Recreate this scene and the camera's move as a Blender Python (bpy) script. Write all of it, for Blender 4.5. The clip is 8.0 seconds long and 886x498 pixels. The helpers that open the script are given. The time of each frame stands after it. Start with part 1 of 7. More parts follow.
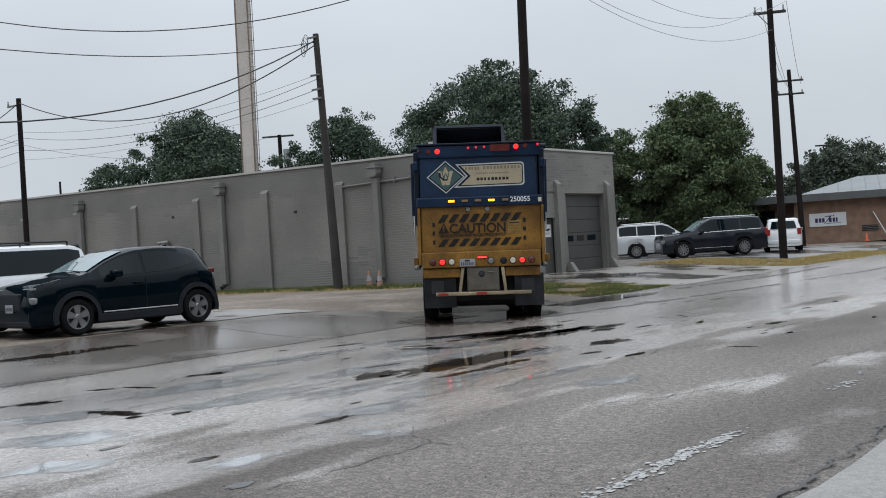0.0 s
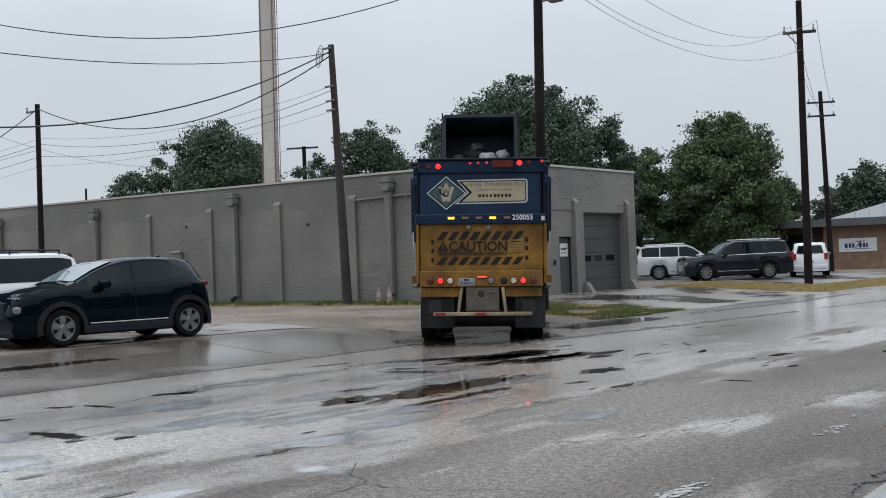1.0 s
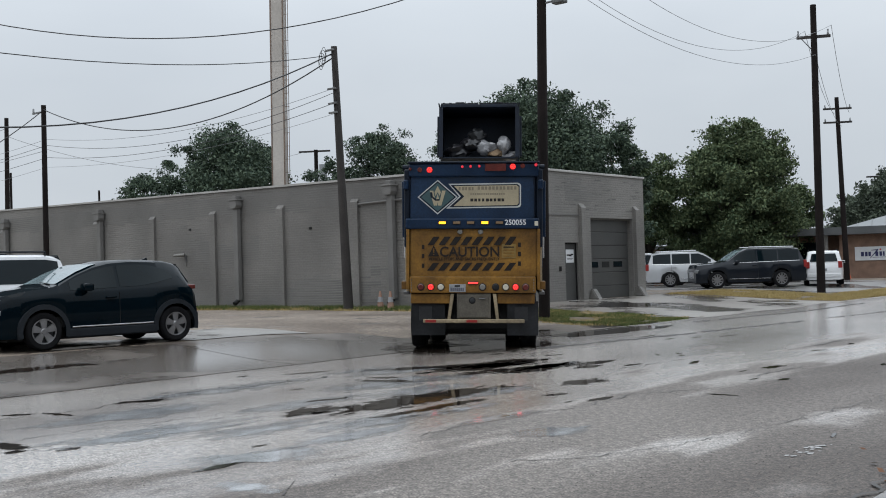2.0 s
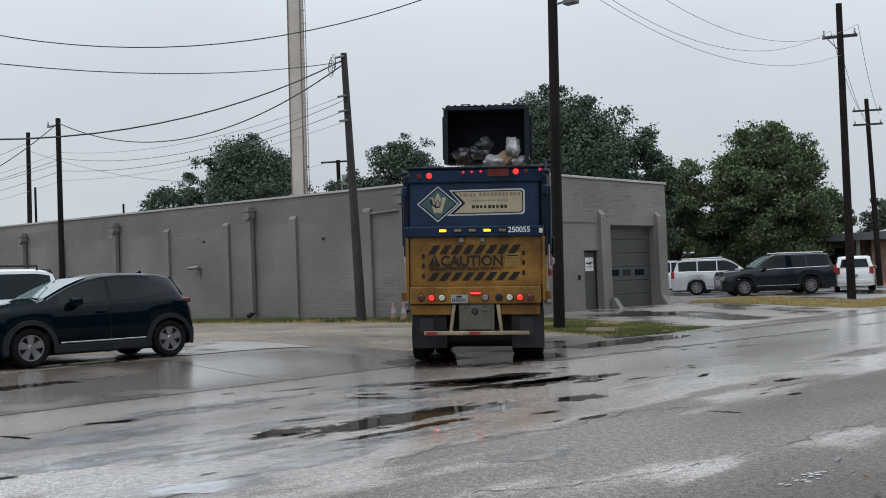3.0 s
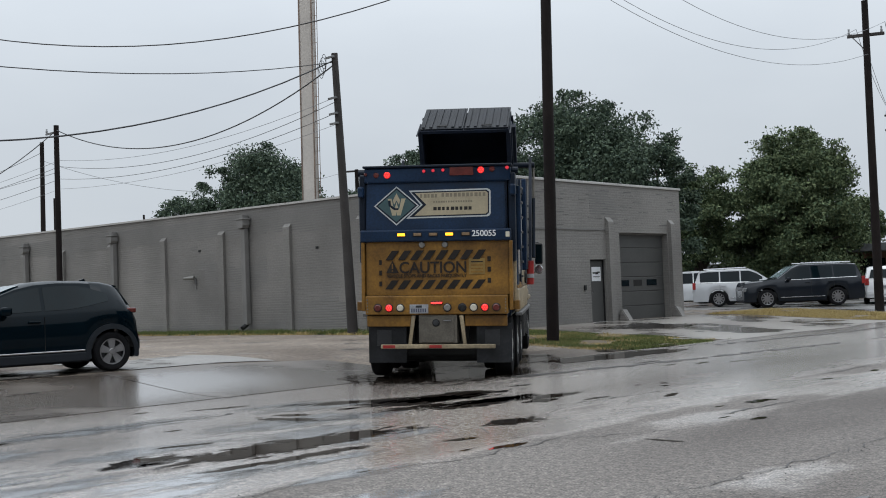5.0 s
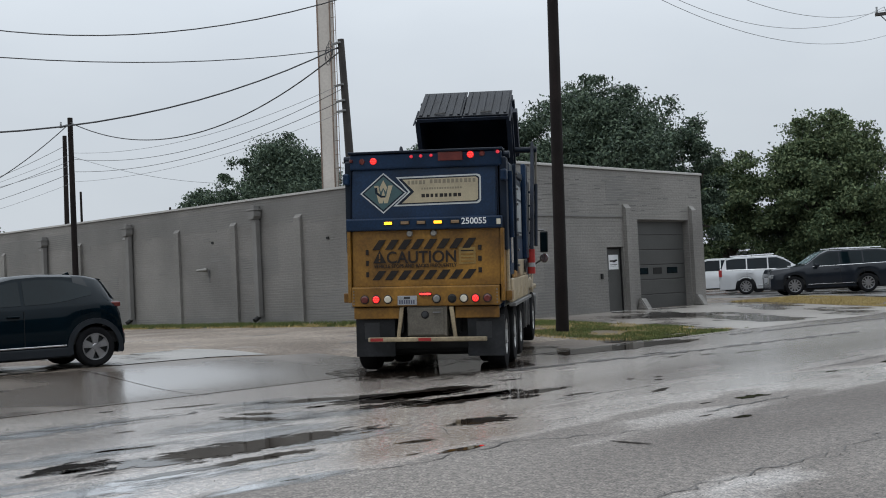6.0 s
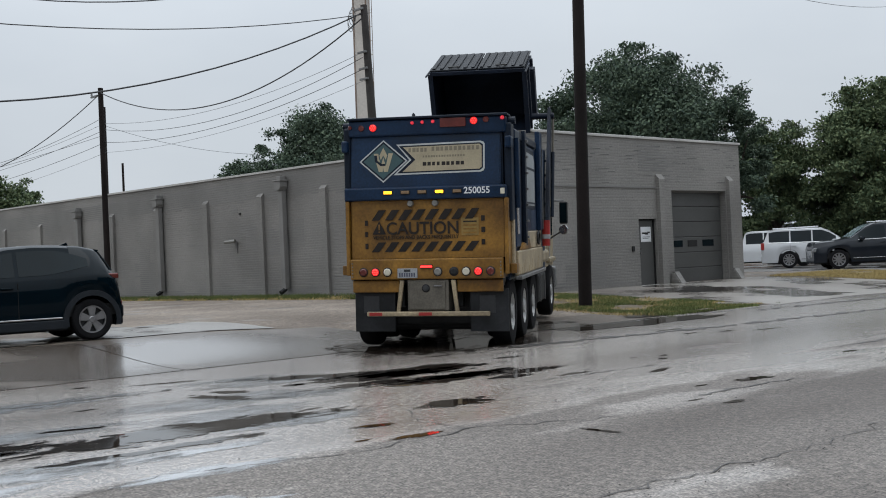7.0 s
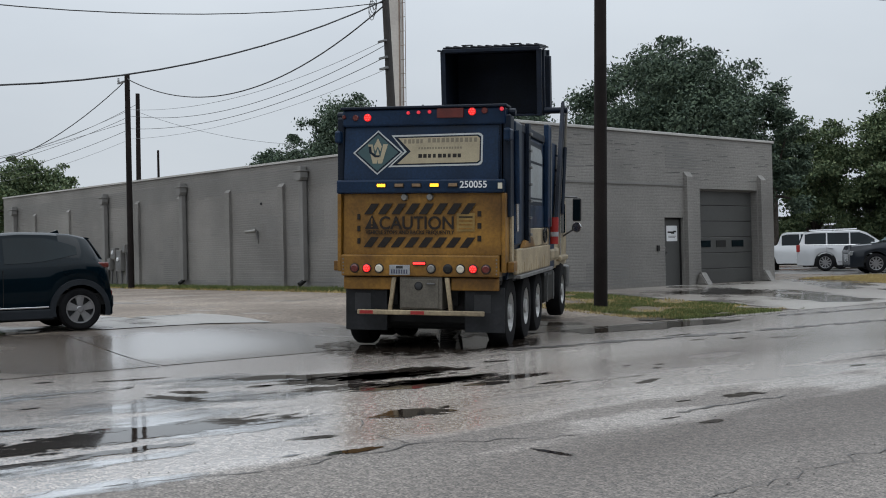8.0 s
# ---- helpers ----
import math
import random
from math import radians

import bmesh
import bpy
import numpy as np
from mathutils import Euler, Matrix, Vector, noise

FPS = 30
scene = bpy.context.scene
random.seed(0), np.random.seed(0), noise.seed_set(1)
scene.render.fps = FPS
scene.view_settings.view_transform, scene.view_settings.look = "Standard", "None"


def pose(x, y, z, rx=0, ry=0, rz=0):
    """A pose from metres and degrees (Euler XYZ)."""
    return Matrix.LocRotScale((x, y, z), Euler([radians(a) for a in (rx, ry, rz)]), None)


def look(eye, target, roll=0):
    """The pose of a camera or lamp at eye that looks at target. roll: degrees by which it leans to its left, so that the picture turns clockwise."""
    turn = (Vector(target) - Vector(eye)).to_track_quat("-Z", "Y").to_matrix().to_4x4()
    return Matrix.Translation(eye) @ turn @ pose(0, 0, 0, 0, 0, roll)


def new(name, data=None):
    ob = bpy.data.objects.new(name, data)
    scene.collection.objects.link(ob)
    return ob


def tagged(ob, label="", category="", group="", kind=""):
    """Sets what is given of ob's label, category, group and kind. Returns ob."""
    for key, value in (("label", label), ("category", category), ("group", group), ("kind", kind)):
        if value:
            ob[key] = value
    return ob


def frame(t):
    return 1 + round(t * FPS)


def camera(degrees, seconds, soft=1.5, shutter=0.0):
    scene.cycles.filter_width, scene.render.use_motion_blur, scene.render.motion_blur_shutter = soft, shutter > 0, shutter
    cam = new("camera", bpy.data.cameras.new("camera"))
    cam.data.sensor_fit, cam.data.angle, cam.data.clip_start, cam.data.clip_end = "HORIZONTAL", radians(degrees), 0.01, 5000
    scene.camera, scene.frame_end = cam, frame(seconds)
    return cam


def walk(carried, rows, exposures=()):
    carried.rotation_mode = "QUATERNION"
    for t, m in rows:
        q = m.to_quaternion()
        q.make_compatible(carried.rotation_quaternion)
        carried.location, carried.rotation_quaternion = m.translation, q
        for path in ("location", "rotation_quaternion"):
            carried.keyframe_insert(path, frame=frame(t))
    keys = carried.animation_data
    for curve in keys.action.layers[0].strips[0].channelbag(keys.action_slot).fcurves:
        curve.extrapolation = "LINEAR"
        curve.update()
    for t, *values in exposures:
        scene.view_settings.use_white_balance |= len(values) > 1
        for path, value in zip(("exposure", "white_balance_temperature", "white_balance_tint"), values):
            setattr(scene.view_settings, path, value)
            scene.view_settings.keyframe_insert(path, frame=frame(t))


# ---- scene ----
cam = camera(43.8, 8.0, soft=1.0)
PATH = [
    (0, (30.496, -27.428, 1.472), (29.294, -25.831, 1.47), -3.6),
    (0.5, (30.506, -26.93, 1.477), (29.276, -25.353, 1.501), -3.0),
    (1, (30.569, -26.477, 1.502), (29.322, -24.914, 1.53), -2.2),
    (2.5, (30.692, -25.312, 1.496), (29.399, -23.787, 1.545), -1.9),
    (3, (30.585, -24.758, 1.482), (29.266, -23.255, 1.54), -2.3),
    (3.5, (30.623, -24.264, 1.443), (29.289, -22.775, 1.505), -2.4),
    (4, (30.599, -23.771, 1.385), (29.262, -22.286, 1.454), -2.1),
    (5.5, (30.473, -22.071, 1.357), (29.076, -20.642, 1.44), -2.6),
    (6, (30.518, -21.564, 1.343), (29.098, -20.159, 1.411), -2.8),
    (6.5, (30.48, -21.03, 1.322), (29.03, -19.653, 1.366), -2.7),
    (7, (30.487, -20.505, 1.312), (29.0, -19.167, 1.334), -2.6),
    (7.5, (30.462, -20.016, 1.309), (28.943, -18.716, 1.319), -2.1),
    (8, (30.409, -19.5, 1.345), (28.872, -18.222, 1.357), -1.3),
]
walk(cam, [(t, look(eye, target, roll)) for t, eye, target, roll in PATH])

# ---- world and light: an overcast, rainy day ----
world = bpy.data.worlds.new("sky")
scene.world = world
world.use_nodes = True
wn, wl = world.node_tree.nodes, world.node_tree.links
wn.clear()
w_out = wn.new("ShaderNodeOutputWorld")
w_bg = wn.new("ShaderNodeBackground")
w_sky = wn.new("ShaderNodeTexSky")
w_sky.sky_type, w_sky.sun_disc = "NISHITA", False
w_sky.sun_elevation, w_sky.sun_rotation, w_sky.air_density, w_sky.dust_density = radians(52), radians(200), 1.0, 4.0
w_dim = wn.new("ShaderNodeVectorMath")
w_dim.operation = "SCALE"
w_dim.inputs["Scale"].default_value = 0.07
w_co = wn.new("ShaderNodeTexCoord")
w_map = wn.new("ShaderNodeMapping")
w_map.inputs["Scale"].default_value = (1.0, 1.0, 2.6)
w_noise = wn.new("ShaderNodeTexNoise")
w_noise.inputs["Scale"].default_value, w_noise.inputs["Detail"].default_value = 1.6, 5.0
w_ramp = wn.new("ShaderNodeValToRGB")
w_ramp.color_ramp.elements[0].position, w_ramp.color_ramp.elements[0].color = 0.30, (0.535, 0.590, 0.655, 1)
w_ramp.color_ramp.elements[1].position, w_ramp.color_ramp.elements[1].color = 0.72, (0.675, 0.730, 0.785, 1)
w_mix = wn.new("ShaderNodeMix")
w_mix.data_type = "RGBA"
w_mix.inputs[0].default_value = 0.93
wl.new(w_sky.outputs[0], w_dim.inputs[0])
wl.new(w_co.outputs["Generated"], w_map.inputs[0])
wl.new(w_map.outputs[0], w_noise.inputs["Vector"])
wl.new(w_noise.outputs["Fac"], w_ramp.inputs[0])
wl.new(w_dim.outputs[0], w_mix.inputs[6])
wl.new(w_ramp.outputs[0], w_mix.inputs[7])
# an overcast sky is brighter overhead than at the horizon
w_sep = wn.new("ShaderNodeSeparateXYZ")
w_up = wn.new("ShaderNodeMapRange")
w_up.interpolation_type = "SMOOTHSTEP"
w_up.inputs["From Min"].default_value, w_up.inputs["From Max"].default_value = 0.05, 0.95
w_up.inputs["To Min"].default_value, w_up.inputs["To Max"].default_value = 0.98, 2.8
wl.new(w_co.outputs["Generated"], w_sep.inputs[0])
wl.new(w_sep.outputs["Z"], w_up.inputs["Value"])
wl.new(w_mix.outputs[2], w_bg.inputs[0])
wl.new(w_up.outputs[0], w_bg.inputs[1])
wl.new(w_bg.outputs[0], w_out.inputs[0])

sun = new("sun", bpy.data.lights.new("sun", "SUN"))
sun.data.energy, sun.data.angle, sun.data.color = 0.7, radians(60), (1.0, 0.98, 0.95)
sun.matrix_basis = look((15, -2, 40), (14, 0, 0))
scene.view_settings.exposure = 0.0

# ---- materials ----
def mat(name, color, rough=0.6, metal=0.0, var=0.15, scale=3.0, fine=60.0, bump=0.1, spec=0.5, coat=0.0, tint=None, rough_var=0.0, per_object=0.0, coords="Object"):
    """A surface with blotches at one scale and grain at another."""
    m = bpy.data.materials.new(name)
    m.use_nodes = True
    n, l = m.node_tree.nodes, m.node_tree.links
    b = n["Principled BSDF"]
    b.inputs["Roughness"].default_value, b.inputs["Metallic"].default_value = rough, metal
    b.inputs["Specular IOR Level"].default_value = spec
    b.inputs["Coat Weight"].default_value = coat
    b.inputs["Coat Roughness"].default_value = 0.06
    co = n.new("ShaderNodeTexCoord")
    big, small = n.new("ShaderNodeTexNoise"), n.new("ShaderNodeTexNoise")
    big.inputs["Scale"].default_value, big.inputs["Detail"].default_value = scale, 6
    small.inputs["Scale"].default_value, small.inputs["Detail"].default_value = fine, 4
    l.new(co.outputs[coords], big.inputs["Vector"])
    l.new(co.outputs[coords], small.inputs["Vector"])
    ramp = n.new("ShaderNodeValToRGB")
    dark = [c * (1 - var) for c in color]
    lite = [min(1, c * (1 + var)) for c in (tint or color)]
    ramp.color_ramp.elements[0].position, ramp.color_ramp.elements[0].color = 0.32, (*dark, 1)
    ramp.color_ramp.elements[1].position, ramp.color_ramp.elements[1].color = 0.68, (*lite, 1)
    l.new(big.outputs["Fac"], ramp.inputs[0])
    mul = n.new("ShaderNodeMix")
    mul.data_type, mul.blend_type = "RGBA", "MULTIPLY"
    mul.inputs[0].default_value = 1.0
    grain = n.new("ShaderNodeMapRange")
    grain.inputs["From Min"].default_value, grain.inputs["From Max"].default_value = 0.3, 0.7
    grain.inputs["To Min"].default_value, grain.inputs["To Max"].default_value = 1 - var * 0.8, 1 + var * 0.5
    l.new(small.outputs["Fac"], grain.inputs["Value"])
    l.new(ramp.outputs[0], mul.inputs[6])
    l.new(grain.outputs[0], mul.inputs[7])
    last = mul.outputs[2]
    if per_object:
        info, rng = n.new("ShaderNodeObjectInfo"), n.new("ShaderNodeMapRange")
        rng.inputs["To Min"].default_value, rng.inputs["To Max"].default_value = 1 - per_object, 1 + per_object
        l.new(info.outputs["Random"], rng.inputs["Value"])
        mul2 = n.new("ShaderNodeMix")
        mul2.data_type, mul2.blend_type = "RGBA", "MULTIPLY"
        mul2.inputs[0].default_value = 1.0
        l.new(last, mul2.inputs[6])
        l.new(rng.outputs[0], mul2.inputs[7])
        last = mul2.outputs[2]
    l.new(last, b.inputs["Base Color"])
    if rough_var:
        rr = n.new("ShaderNodeMapRange")
        rr.inputs["From Min"].default_value, rr.inputs["From Max"].default_value = 0.35, 0.65
        rr.inputs["To Min"].default_value, rr.inputs["To Max"].default_value = max(0.02, rough - rough_var), min(1, rough + rough_var)
        l.new(big.outputs["Fac"], rr.inputs["Value"])
        l.new(rr.outputs[0], b.inputs["Roughness"])
    if bump:
        bp = n.new("ShaderNodeBump")
        bp.inputs["Strength"].default_value, bp.inputs["Distance"].default_value = bump, 0.01
        l.new(small.outputs["Fac"], bp.inputs["Height"])
        l.new(bp.outputs[0], b.inputs["Normal"])
    return m


def glow(name, color, strength):
    m = bpy.data.materials.new(name)
    m.use_nodes = True
    b = m.node_tree.nodes["Principled BSDF"]
    b.inputs["Base Color"].default_value = (*color, 1)
    b.inputs["Emission Color"].default_value = (*color, 1)
    b.inputs["Emission Strength"].default_value = strength
    b.inputs["Roughness"].default_value = 0.25
    return m


def wet_ground(name, color, tint, dry_rough, wet_rough, scale, grain, wet_from, wet_to, speckle=0.35, stretch=(1, 1, 1), bump=0.35, ripple=0.0, drain=None, film_coat=0.6, wet_sheen_tint=(0.84, 0.83, 0.82)):
    """Rain-wet paving: matt aggregate between smooth films of water. The film lies where a broad noise is high."""
    m = bpy.data.materials.new(name)
    m.use_nodes = True
    n, l = m.node_tree.nodes, m.node_tree.links
    b = n["Principled BSDF"]
    co, mp = n.new("ShaderNodeTexCoord"), n.new("ShaderNodeMapping")
    mp.inputs["Scale"].default_value = stretch
    l.new(co.outputs["Object"], mp.inputs[0])
    film, tone, fine, stone = (n.new("ShaderNodeTexNoise") for _ in range(4))
    for node, s, d in ((film, scale, 7), (tone, scale * 0.45, 5), (fine, grain, 3), (stone, grain * 0.3, 2)):
        node.inputs["Scale"].default_value, node.inputs["Detail"].default_value = s, d
    l.new(mp.outputs[0], film.inputs["Vector"])
    l.new(mp.outputs[0], tone.inputs["Vector"])
    l.new(co.outputs["Object"], fine.inputs["Vector"])
    l.new(co.outputs["Object"], stone.inputs["Vector"])
    ramp = n.new("ShaderNodeValToRGB")
    ramp.color_ramp.elements[0].position, ramp.color_ramp.elements[0].color = 0.35, (*color, 1)
    ramp.color_ramp.elements[1].position, ramp.color_ramp.elements[1].color = 0.65, (*tint, 1)
    l.new(tone.outputs["Fac"], ramp.inputs[0])
    gr = n.new("ShaderNodeMapRange")
    gr.inputs["From Min"].default_value, gr.inputs["From Max"].default_value = 0.35, 0.65
    gr.inputs["To Min"].default_value, gr.inputs["To Max"].default_value = 1 - speckle, 1 + speckle
    l.new(fine.outputs["Fac"], gr.inputs["Value"])
    mul = n.new("ShaderNodeMix")
    mul.data_type, mul.blend_type = "RGBA", "MULTIPLY"
    mul.inputs[0].default_value = 1.0
    l.new(ramp.outputs[0], mul.inputs[6])
    l.new(gr.outputs[0], mul.inputs[7])
    st = n.new("ShaderNodeMapRange")
    st.inputs["From Min"].default_value, st.inputs["From Max"].default_value = 0.38, 0.62
    st.inputs["To Min"].default_value, st.inputs["To Max"].default_value = 1 - speckle * 0.45, 1 + speckle * 0.45
    l.new(stone.outputs["Fac"], st.inputs["Value"])
    mul_b = n.new("ShaderNodeMix")
    mul_b.data_type, mul_b.blend_type = "RGBA", "MULTIPLY"
    mul_b.inputs[0].default_value = 1.0
    l.new(mul.outputs[2], mul_b.inputs[6])
    l.new(st.outputs[0], mul_b.inputs[7])
    mul = mul_b
    film_out = film.outputs["Fac"]
    if drain:
        sep, low, plus = n.new("ShaderNodeSeparateXYZ"), n.new("ShaderNodeMapRange"), n.new("ShaderNodeMath")
        low.inputs["From Min"].default_value, low.inputs["From Max"].default_value = drain[0], drain[1]
        low.inputs["To Min"].default_value, low.inputs["To Max"].default_value = drain[2], drain[3]
        l.new(co.outputs["Object"], sep.inputs[0])
        l.new(sep.outputs["X"], low.inputs["Value"])
        l.new(film_out, plus.inputs[0])
        l.new(low.outputs[0], plus.inputs[1])
        film_out = plus.outputs[0]
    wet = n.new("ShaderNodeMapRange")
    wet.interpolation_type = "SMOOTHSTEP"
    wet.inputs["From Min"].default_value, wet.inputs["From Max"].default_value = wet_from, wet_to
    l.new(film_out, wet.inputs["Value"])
    # tint under 1 darkens wet stone; over 1 it paints in sky sheen
    soak_sheen = n.new("ShaderNodeMix")
    soak_sheen.data_type, soak_sheen.blend_type = "RGBA", "MULTIPLY"
    soak_sheen.inputs[7].default_value = (*wet_sheen_tint, 1)
    l.new(wet.outputs[0], soak_sheen.inputs[0])
    l.new(mul.outputs[2], soak_sheen.inputs[6])
    l.new(soak_sheen.outputs[2], b.inputs["Base Color"])
    rg = n.new("ShaderNodeMapRange")
    rg.inputs["To Min"].default_value, rg.inputs["To Max"].default_value = dry_rough, wet_rough
    l.new(wet.outputs[0], rg.inputs["Value"])
    l.new(rg.outputs[0], b.inputs["Roughness"])
    hs = n.new("ShaderNodeMapRange")
    hs.inputs["To Min"].default_value, hs.inputs["To Max"].default_value = bump, ripple
    l.new(wet.outputs[0], hs.inputs["Value"])
    add = n.new("ShaderNodeMath")
    l.new(fine.outputs["Fac"], add.inputs[0])
    l.new(stone.outputs["Fac"], add.inputs[1])
    bp = n.new("ShaderNodeBump")
    bp.inputs["Distance"].default_value = 0.012
    l.new(add.outputs[0], bp.inputs["Height"])
    l.new(hs.outputs[0], bp.inputs["Strength"])
    l.new(bp.outputs[0], b.inputs["Normal"])
    b.inputs["Specular IOR Level"].default_value = 0.5
    # the film of water is a clear coat over the stone
    b.inputs["Coat Roughness"].default_value = wet_rough * 0.8
    b.inputs["Coat IOR"].default_value = 1.45
    cw = n.new("ShaderNodeMath")
    cw.operation = "MULTIPLY"
    cw.inputs[1].default_value = film_coat
    l.new(wet.outputs[0], cw.inputs[0])
    l.new(cw.outputs[0], b.inputs["Coat Weight"])
    return m


# last tuple triples the base colour of wet parts, a painted sky sheen
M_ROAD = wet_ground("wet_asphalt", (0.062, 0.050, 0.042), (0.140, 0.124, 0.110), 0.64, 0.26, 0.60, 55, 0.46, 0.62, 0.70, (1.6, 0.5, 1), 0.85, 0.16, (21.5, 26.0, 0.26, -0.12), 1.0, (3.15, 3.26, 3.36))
M_WATER = wet_ground("puddle_water", (0.018, 0.014, 0.011), (0.030, 0.023, 0.018), 0.05, 0.03, 0.8, 8, 0.4, 0.6, 0.1, (1, 1, 1), 0.03, 0.02, None, 0.0)


def ragged(m, scale=4.5, lo=0.40, hi=0.50, shore=0.45):
    """Breaks a thin sheet of water up into tongues and islands that thin out towards its rim."""
    n, l = m.node_tree.nodes, m.node_tree.links
    co, mp, tex, rng = n.new("ShaderNodeTexCoord"), n.new("ShaderNodeMapping"), n.new("ShaderNodeTexNoise"), n.new("ShaderNodeMapRange")
    mp.inputs["Scale"].default_value = (2.2, 0.8, 1.0)
    mp.inputs["Rotation"].default_value = (0, 0, radians(-16))
    tex.inputs["Scale"].default_value, tex.inputs["Detail"].default_value, tex.inputs["Roughness"].default_value = scale, 7, 0.62
    rng.inputs["From Min"].default_value, rng.inputs["From Max"].default_value = lo, hi
    l.new(co.outputs["Object"], mp.inputs[0])
    l.new(mp.outputs[0], tex.inputs["Vector"])
    flat, far, rim, plus = n.new("ShaderNodeVectorMath"), n.new("ShaderNodeVectorMath"), n.new("ShaderNodeMapRange"), n.new("ShaderNodeMath")
    flat.operation = "MULTIPLY_ADD"
    flat.inputs[1].default_value, flat.inputs[2].default_value = (2, 2, 0), (-1, -1, 0)
    far.operation = "LENGTH"
    rim.inputs["From Min"].default_value, rim.inputs["From Max"].default_value = 0.25, 1.0
    rim.inputs["To Min"].default_value, rim.inputs["To Max"].default_value = 0.12, -shore
    l.new(co.outputs["Generated"], flat.inputs[0])
    l.new(flat.outputs[0], far.inputs[0])
    l.new(far.outputs["Value"], rim.inputs["Value"])
    l.new(tex.outputs["Fac"], plus.inputs[0])
    l.new(rim.outputs[0], plus.inputs[1])
    l.new(plus.outputs[0], rng.inputs["Value"])
    l.new(rng.outputs[0], n["Principled BSDF"].inputs["Alpha"])


ragged(M_WATER, 4.5, 0.42, 0.48, 0.22)
M_POOL = wet_ground("deep_puddle_water", (0.040, 0.033, 0.026), (0.060, 0.050, 0.040), 0.05, 0.02, 0.8, 8, 0.4, 0.6, 0.1, (1, 1, 1), 0.03, 0.015, None, 0.0)
# pale base colour imitates sky reflected in thin water
M_FILM = mat("sky_sheen_film", (0.42, 0.43, 0.44), 0.16, var=0.25, scale=2.5, fine=40, bump=0.06, coat=0.8)
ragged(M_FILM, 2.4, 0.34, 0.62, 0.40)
M_APRON = wet_ground("wet_concrete", (0.078, 0.062, 0.050), (0.140, 0.121, 0.104), 0.42, 0.24, 0.35, 70, 0.34, 0.54, 0.18, (1, 1, 1), 0.2, 0.04, None, 1.0, (1.0, 1.0, 1.0))
M_SLAB = wet_ground("pale_concrete", (0.170, 0.160, 0.148), (0.255, 0.243, 0.228), 0.45, 0.2, 0.6, 60, 0.5, 0.7, 0.22, (1, 1, 1), 0.35, 0.05)
M_EDGESLAB = wet_ground("worn_concrete", (0.150, 0.145, 0.138), (0.215, 0.208, 0.198), 0.45, 0.18, 0.7, 60, 0.5, 0.7, 0.22, (1, 1, 1), 0.3, 0.05)
M_LOT = wet_ground("wet_gravel_lot", (0.100, 0.077, 0.058), (0.192, 0.158, 0.126), 0.8, 0.28, 0.8, 26, 0.54, 0.70, 0.45, (1, 1, 1), 1.0, 0.3)
M_MUD = wet_ground("wet_mud", (0.070, 0.055, 0.042), (0.135, 0.110, 0.086), 0.7, 0.18, 0.5, 22, 0.48, 0.66, 0.4, (1, 1, 1), 0.8, 0.2)
M_DRIVE = wet_ground("wet_driveway", (0.130, 0.110, 0.095), (0.240, 0.225, 0.205), 0.42, 0.13, 0.45, 50, 0.42, 0.60, 0.2, (1, 1, 1), 0.3, 0.05)
M_FARLOT = wet_ground("wet_parking_lot", (0.12, 0.115, 0.11), (0.19, 0.185, 0.18), 0.40, 0.15, 0.3, 40, 0.45, 0.6, 0.2)
M_SOIL = wet_ground("wet_soil", (0.075, 0.055, 0.035), (0.12, 0.095, 0.06), 0.9, 0.6, 0.8, 25, 0.5, 0.7, 0.3, (1, 1, 1), 0.8, 0.5)
M_WEEDS = mat("rough_field", (0.075, 0.080, 0.040), 0.9, var=0.35, scale=0.4, fine=12, bump=0.6, tint=(0.13, 0.12, 0.06))
M_LINE = mat("worn_white_paint", (0.33, 0.327, 0.32), 0.45, var=0.3, scale=9, fine=60)
M_CRACK = mat("crack_filler", (0.035, 0.031, 0.028), 0.5, var=0.4, scale=3)
M_WALL = mat("grey_wall_paint", (0.163, 0.155, 0.144), 0.65, var=0.16, scale=0.35, fine=16, bump=0.15, tint=(0.190, 0.181, 0.167))


def add_brick_relief(m, strength=0.35):
    """Courses of brick under the paint, on walls along either axis."""
    n, l = m.node_tree.nodes, m.node_tree.links
    b = n["Principled BSDF"]
    co, sep, plus, comb = n.new("ShaderNodeTexCoord"), n.new("ShaderNodeSeparateXYZ"), n.new("ShaderNodeMath"), n.new("ShaderNodeCombineXYZ")
    br = n.new("ShaderNodeTexBrick")
    br.inputs["Scale"].default_value = 1.0
    br.inputs["Brick Width"].default_value, br.inputs["Row Height"].default_value = 0.21, 0.082
    br.inputs["Mortar Size"].default_value, br.inputs["Mortar Smooth"].default_value = 0.010, 0.4
    l.new(co.outputs["Object"], sep.inputs[0])
    l.new(sep.outputs["X"], plus.inputs[0])
    l.new(sep.outputs["Y"], plus.inputs[1])
    l.new(plus.outputs[0], comb.inputs["X"])
    l.new(sep.outputs["Z"], comb.inputs["Y"])
    l.new(comb.outputs[0], br.inputs["Vector"])
    old = b.inputs["Normal"].links[0].from_node
    bp = n.new("ShaderNodeBump")
    bp.invert = True
    bp.inputs["Strength"].default_value, bp.inputs["Distance"].default_value = strength, 0.01
    l.new(br.outputs["Fac"], bp.inputs["Height"])
    l.new(old.outputs[0], bp.inputs["Normal"])
    l.new(bp.outputs[0], b.inputs["Normal"])


